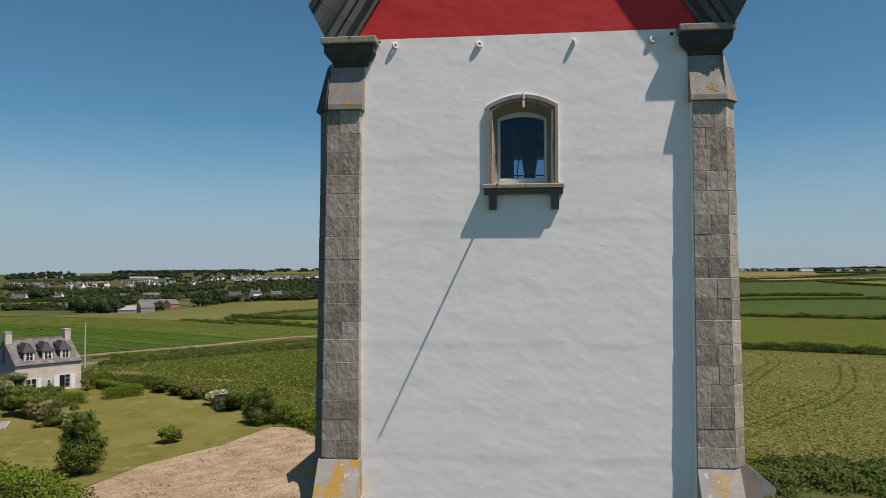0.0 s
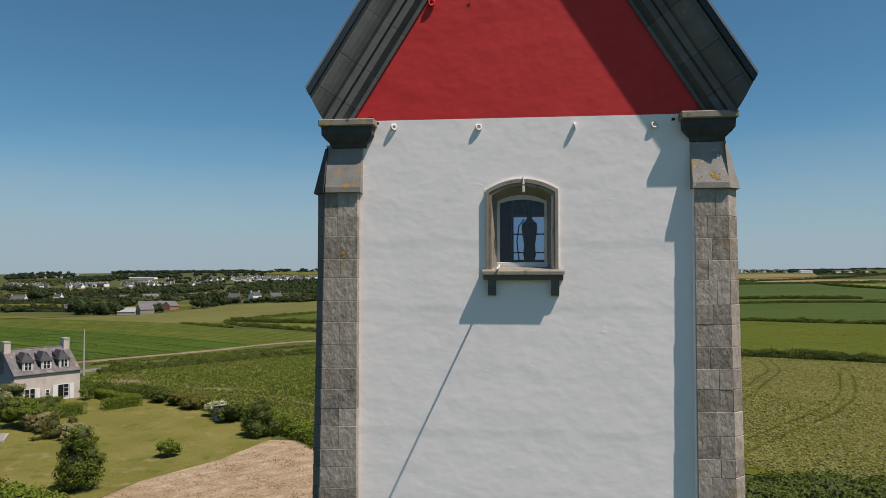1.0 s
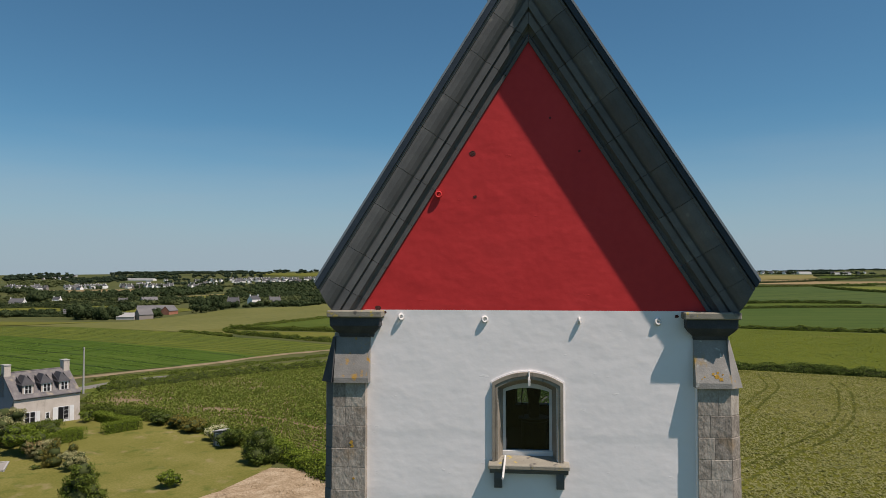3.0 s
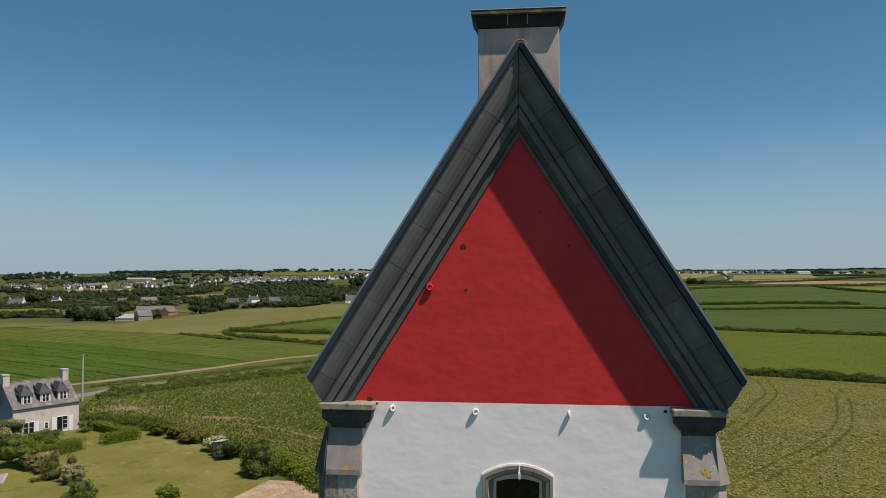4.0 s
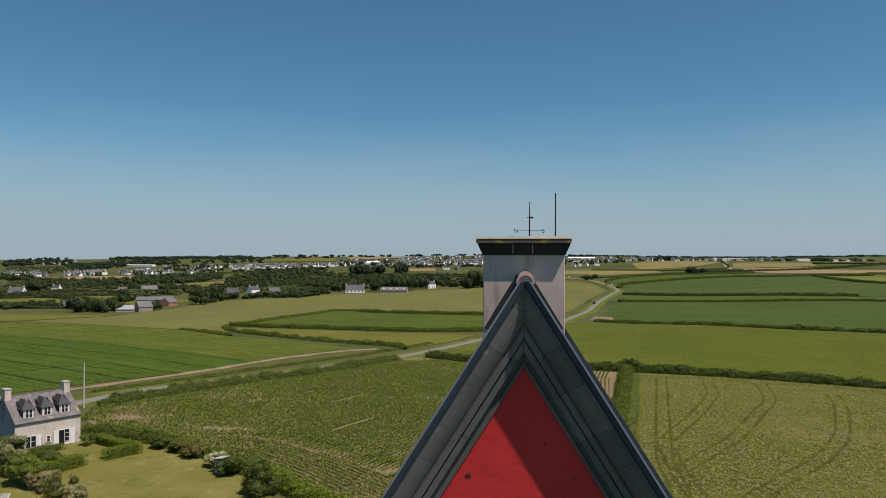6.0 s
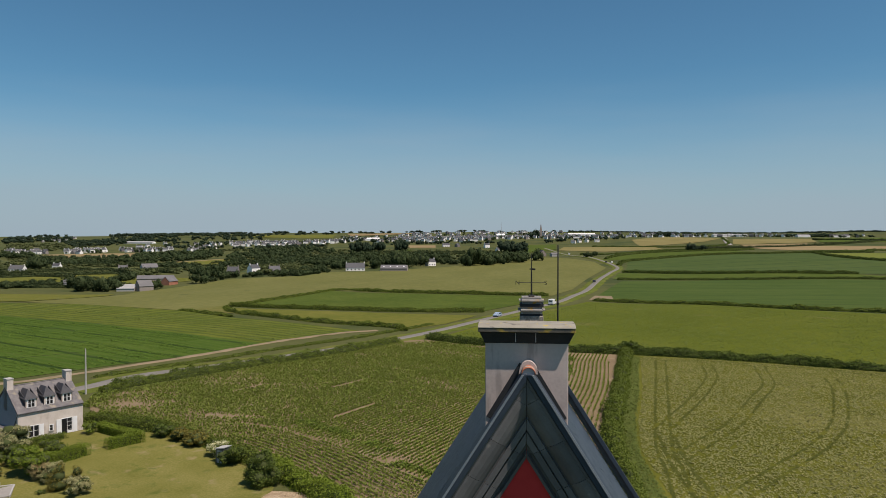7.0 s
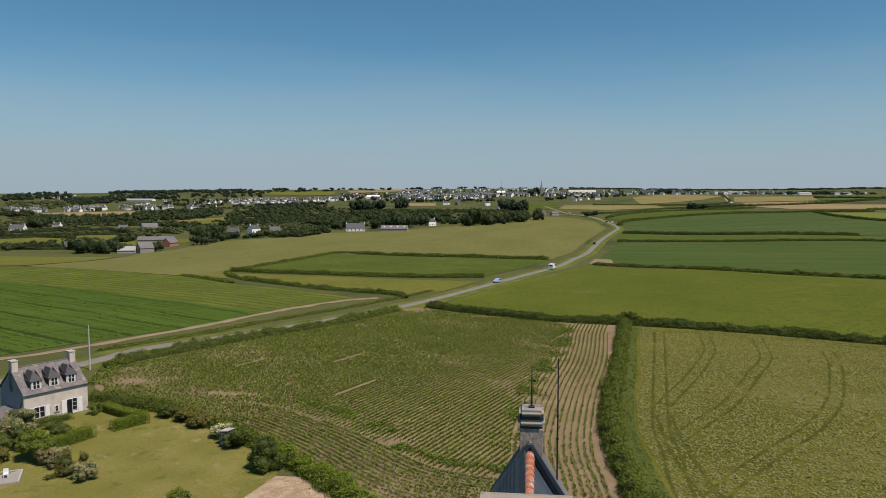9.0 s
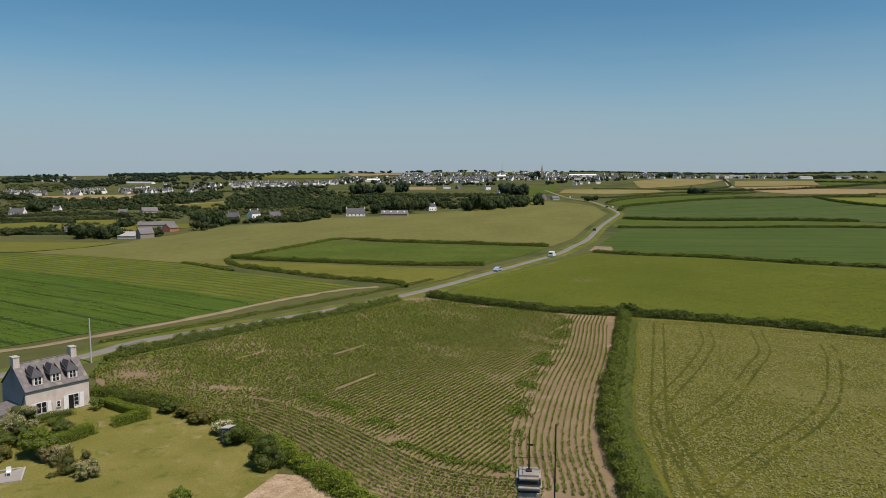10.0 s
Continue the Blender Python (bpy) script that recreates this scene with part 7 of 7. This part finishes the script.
# the farther village, too small to pick apart
far_bm = bmesh.new()
for poly, n in ZONES[7:]:
    for x, y in zone_points(poly, n, 16):
        L, W, eave, up = rnd.choice(((9, 6.5, 4.6, 3.0), (12, 7, 4.8, 3.2), (10, 6.5, 6.0, 3.0), (14, 7.5, 4.0, 3.2)))
        b1 = box(0, L, 0, W, -1.2, eave)
        prism([(0.02, eave), (W - 0.02, eave), (W / 2, eave + up)], "x", 0.01, L - 0.01, b1)
        for cx in (0.1, L - 0.8):
            box(cx, cx + 0.7, W / 2 - 0.5, W / 2 + 0.5, eave, eave + up + 1.1, bm=b1)
        stone = 1 if rnd.random() < 0.2 else 0
        for f in b1.faces:
            f.material_index = stone
        k = len(b1.faces)
        for ya, yb in ((-0.2, W / 2), (W + 0.2, W / 2)):
            prism([(ya, eave - 0.15), (yb, eave + up), (yb, eave + up + 0.2), (ya, eave + 0.05)], "x", -0.1, L + 0.1, b1)
        for i in range(3):
            wx = L * (i + 0.5) / 3 - 0.5
            box(wx, wx + 1.0, -0.04, 0.02, 0.9, 2.2, bm=b1)
        b1.faces.ensure_lookup_table()
        for i in range(k, len(b1.faces)):
            b1.faces[i].material_index = 2 if i < k + 12 else 3
        bmesh.ops.recalc_face_normals(b1, faces=b1.faces[:])
        b1.transform(pose(x, y, gz(x, y) - 0.1, 0, 0, rnd.choice((-35, -20, 15, 45, 60, 75)) + rnd.uniform(-8, 8)))
        tmp = bpy.data.meshes.new("tmp")
        b1.to_mesh(tmp)
        b1.free()
        far_bm.from_mesh(tmp)
        bpy.data.meshes.remove(tmp)
far_me = bpy.data.meshes.new("distant_village")
far_bm.to_mesh(far_me)
far_bm.free()
for m_ in ("wall_white", "wall_stone", "roof_far", "dark_inside"):
    far_me.materials.append(M[m_])
tagged(new("distant_village", far_me), "white houses with slate roofs of a distant village", "village", kind="stuff")
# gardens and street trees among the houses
woods("village_trees", "trees among the houses of a distant village", [(z, int(n * 1.0), 6.5 + 1.2 * (i % 4), 11) for i, (z, n) in enumerate(ZONES)], M["wood_hazed"])
# houses that can be told apart by the fields
for kind, x, y, turn in ((5, -582, 756, 4), (4, -237, 553, 10), (0, -226, 580, 60), (4, -203, 560, 35), (0, -92, 716, 40), (2, -64, 1342, 30), (0, -36, 1220, 60), (4, -420, 706, 20),
                         (0, 124, 1690, 60), (0, 138, 1700, 40), (2, 158, 1712, 60), (1, 176, 1716, 10), (0, 118, 1660, -20), (0, -940, 1820, 60), (2, -925, 1700, 60), (3, -948, 1690, 10), (0, -560, 802, 0), (3, -150, 1400, 15), (4, -120, 1385, 60), (1, -700, 1475, 20)):
    place(KINDS[kind], x, y, turn)


def hall(name, label, x, y, L, W, eave, ridge, turn, wall, roof, lights=0):
    th = thing(name, label, "building", pose(x, y, gz(x, y) - 0.1, 0, 0, turn))
    f_, b_, e_, r_ = gable_house(L, W, eave, ridge, None, None, None, 0.3)
    for bm in (f_, b_, *e_):
        part("wall", bm, wall, th)
    for bm in r_:
        part("roof", bm, roof, th)
    sl = (ridge - eave) / (W / 2)
    for i in range(lights):
        xx = L * (i + 0.5) / lights
        bm = prism([(W * 0.2, eave + W * 0.2 * sl + 0.2), (W * 0.32, eave + W * 0.32 * sl + 0.2), (W * 0.32, eave + W * 0.32 * sl + 0.26), (W * 0.2, eave + W * 0.2 * sl + 0.26)], "x", xx - 0.5, xx + 0.5)
        part("skylight", bm, M["white_shutter"], th)
    return th


hall("long_barn", "long low brown-roofed barn with roof lights", -124, 624, 24, 11, 2.6, 5.4, 3, M["wall_stone"], M["roof_sheet"], 4)
hall("barn", "pale sheet-roofed farm barn", -256, 424, 11, 9, 2.0, 4.4, 12, M["concrete"], M["roof_pale"])
hall("barn", "stone farmhouse with a grey roof", -241, 425, 9, 8, 3.4, 6.8, 50, M["wall_stone"], M["roof_sheet"])
hall("barn", "long low grey farm building", -283, 497, 26, 10, 2.4, 4.6, 24, M["wall_stone"], M["roof_sheet"])
hall("barn", "orange brick gabled barn end", -244, 470, 9, 7, 3.0, 6.0, 75, M["brick_red"], M["roof_sheet"])
hall("barn", "low grey farm shed", -312, 454, 12, 9, 2.6, 4.6, 35, M["concrete"], M["roof_far"])
hall("barn", "grey pitched farm building", -418, 752, 17, 12, 3.0, 7.0, 40, M["concrete"], M["roof_sheet"])
hall("barn", "dark stone barn beside the road", 37, 1002, 16, 10, 4.0, 9.0, 118, M["wall_stone"], M["roof_far"])
hall("barn", "small pale barn beside the road", 44, 984, 10, 8, 3.0, 5.4, 20, M["concrete"], M["roof_sheet"])
hall("greenhouse", "long pale low farm building", -1160, 1990, 110, 16, 4, 7.5, -12, M["wall_white"], M["roof_pale"])
hall("sports_hall", "large white hall in the village", 165, 2480, 92, 25, 8, 11, 4, M["wall_white"], M["wall_white"])
hall("hall", "large white hall in the village", -400, 1850, 34, 16, 5, 9, 0, M["wall_white"], M["wall_white"])
hall("hall", "large white hall near the church", -70, 2200, 26, 18, 10, 14, 5, M["wall_white"], M["wall_white"])
hall("hall", "pale hall on the skyline", 640, 2300, 60, 22, 6, 9, 0, M["wall_white"], M["roof_pale"])
hall("hall", "pale hall on the skyline", 560, 2150, 40, 18, 5, 8, 10, M["wall_white"], M["roof_pale"])
hall("hall", "pale hall on the skyline", 930, 2250, 50, 20, 5, 8, 6, M["wall_white"], M["roof_sheet"])
hall("hall", "pale hall on the skyline", 760, 2060, 34, 16, 4, 7, 6, M["wall_white"], M["roof_pale"])

church = thing("church", "distant church with a tall pointed steeple", "church", pose(60, 2050, gz(60, 2050) - 0.2, 0, 0, 10))
part("tower", box(-3, 3, -3, 3, 0, 20), M["wall_stone"], church)
bm = bmesh.new()
vs = [bm.verts.new(p) for p in ((-3, -3, 20), (3, -3, 20), (3, 3, 20), (-3, 3, 20), (0, 0, 44))]
for f in ((0, 1, 4), (1, 2, 4), (2, 3, 4), (3, 0, 4), (3, 2, 1, 0)):
    bm.faces.new([vs[i] for i in f])
part("spire", bm, M["wall_stone"], church)
part("nave", box(-32, -3, -5, 5, 0, 9), M["wall_stone"], church)
part("nave_roof", prism([(-6, 9), (6, 9), (0, 16)], "x", -32, -3), M["roof_far"], church)
mast = thing("radio_mast", "thin distant radio mast above the village", "mast", pose(-52, 2050, gz(-52, 2050)))
part("shaft", tube([(0, 0, 0), (0, 0, 24), (0, 0, 46)], [0.9, 0.7, 0.25], 6), M["concrete"], mast)
part("platform", tube([(0, 0, 13), (0, 0, 17)], 3.5, 10), M["concrete"], mast)


# ---- traffic ----
def vehicle(name, label, x, y, turn, L, W, H, paint, van=False):
    z = gz(x, y) + float(lift_at(x, y)) * 1.9 + 0.07
    th = thing(name, label, "car", pose(x, y, z, 0, 0, turn))
    if van:
        prof = [(-L / 2, 0.35), (L / 2 - 0.1, 0.35), (L / 2, 0.6), (L / 2 - 0.1, 1.1), (L / 2 - 0.75, 1.3), (L / 2 - 1.4, H - 0.1), (L / 2 - 1.8, H), (-L / 2 + 0.1, H), (-L / 2, H - 0.2)]
        glassy = [(L / 2 - 0.7, 1.34), (L / 2 - 1.35, H - 0.2), (L / 2 - 2.1, H - 0.25), (L / 2 - 2.1, 1.34)]
    else:
        prof = [(-L / 2, 0.3), (L / 2, 0.3), (L / 2, 0.65), (L / 2 - 0.2, 0.85), (L / 2 - 1.1, 0.95), (L / 2 - 1.8, H), (-L / 2 + 0.9, H), (-L / 2 + 0.2, 0.95), (-L / 2, 0.85)]
        glassy = [(L / 2 - 1.2, 0.97), (L / 2 - 1.8, H - 0.08), (-L / 2 + 0.95, H - 0.08), (-L / 2 + 0.4, 0.97)]
    bm = prism(prof, "y", -W / 2, W / 2)
    bmesh.ops.bevel(bm, geom=bm.edges[:], offset=0.05, segments=2, affect="EDGES")
    body = part("body", bm, paint, th)
    for s in (-1, 1):
        part("side_glass", prism(glassy, "y", s * (W / 2 + 0.004) - 0.003, s * (W / 2 + 0.004) + 0.003), M["car_glass"], body)
    a, b = glassy[0], glassy[1]
    part("windscreen", prism([(a[0] + 0.04, a[1]), (a[0] + 0.08, a[1]), (b[0] + 0.08, b[1]), (b[0] + 0.04, b[1])], "y", -W / 2 + 0.12, W / 2 - 0.12), M["car_glass"], body)
    part("rear_window", box(-L / 2 - 0.012, -L / 2 + 0.01, -W / 2 + 0.2, W / 2 - 0.2, H * 0.6, H * 0.82), M["car_glass"], body)
    for s in (-1, 1):
        for xx in (-L / 2 + 0.75, L / 2 - 0.8):
            w = part("wheel", tube([(xx, s * (W / 2 - 0.2), 0.32), (xx, s * (W / 2 + 0.01), 0.32)], 0.32, 14), M["tyre"], th)
            part("rim", tube([(xx, s * (W / 2 + 0.008), 0.32), (xx, s * (W / 2 + 0.02), 0.32)], 0.2, 12), M["concrete"], w)
    return th


vehicle("van", "white van on the country road", 14.2, 306, 71, 5.2, 2.0, 2.4, M["car_white"], True)
vehicle("car", "light blue car on the country road", -8.0, 251.5, 246, 4.2, 1.75, 1.45, M["car_blue"])
vehicle("car", "dark car on the country road", 47.0, 452, 80, 4.2, 1.75, 1.45, M["car_dark"])
vehicle("car", "white car on the distant road", 93, 734, 92, 4.4, 1.8, 1.6, M["car_white"])
vehicle("car", "dark car on the distant road", 88.5, 744, 92, 4.2, 1.75, 1.45, M["car_dark"])
vehicle("car", "dark car on the distant road", 80, 872, 95, 4.2, 1.75, 1.45, M["car_dark"])
vehicle("van", "white van on the distant road", 73, 1075, 95, 5.2, 2.0, 2.4, M["car_white"], True)


# ---- corner stones of the tower ----
def corner_stones(side):
    z = 12.6
    r = random.Random(3 + side)
    i = 0
    xi = 2.55 if side < 0 else 2.6
    while z < 18.1:
        h = min(r.choice((0.27, 0.3, 0.33, 0.36)), 18.12 - z)
        if 18.12 - z - h < 0.15:
            h = 18.12 - z
        taper = 0.012 * (18.12 - z)
        xe = 3.08 + taper
        y0 = -0.13 - 0.008 * (18.12 - z) - r.uniform(0, 0.008)
        split = xi + (xe - xi) * r.choice((0.38, 0.5, 0.62, 1.0))
        g = 0.002
        spans = [(xi, split)] + ([(split, xe)] if split < xe - 0.05 else [])
        for a, b in spans:
            dy = r.uniform(-0.003, 0.003)
            x0, x1 = sorted((side * (a + g), side * (b - g)))
            part("stone", box(x0, x1, y0 + dy, 0.05, z + g, z + h - g, 0.004), M["granite"], tower)
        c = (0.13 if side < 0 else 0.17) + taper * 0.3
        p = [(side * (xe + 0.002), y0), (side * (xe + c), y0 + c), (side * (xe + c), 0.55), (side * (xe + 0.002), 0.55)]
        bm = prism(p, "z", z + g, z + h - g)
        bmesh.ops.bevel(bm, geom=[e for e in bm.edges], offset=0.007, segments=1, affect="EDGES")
        # darker granite on the left puts that chamfer's shade into the colour
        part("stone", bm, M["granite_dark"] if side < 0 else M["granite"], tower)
        z += h


corner_stones(-1)
corner_stones(1)
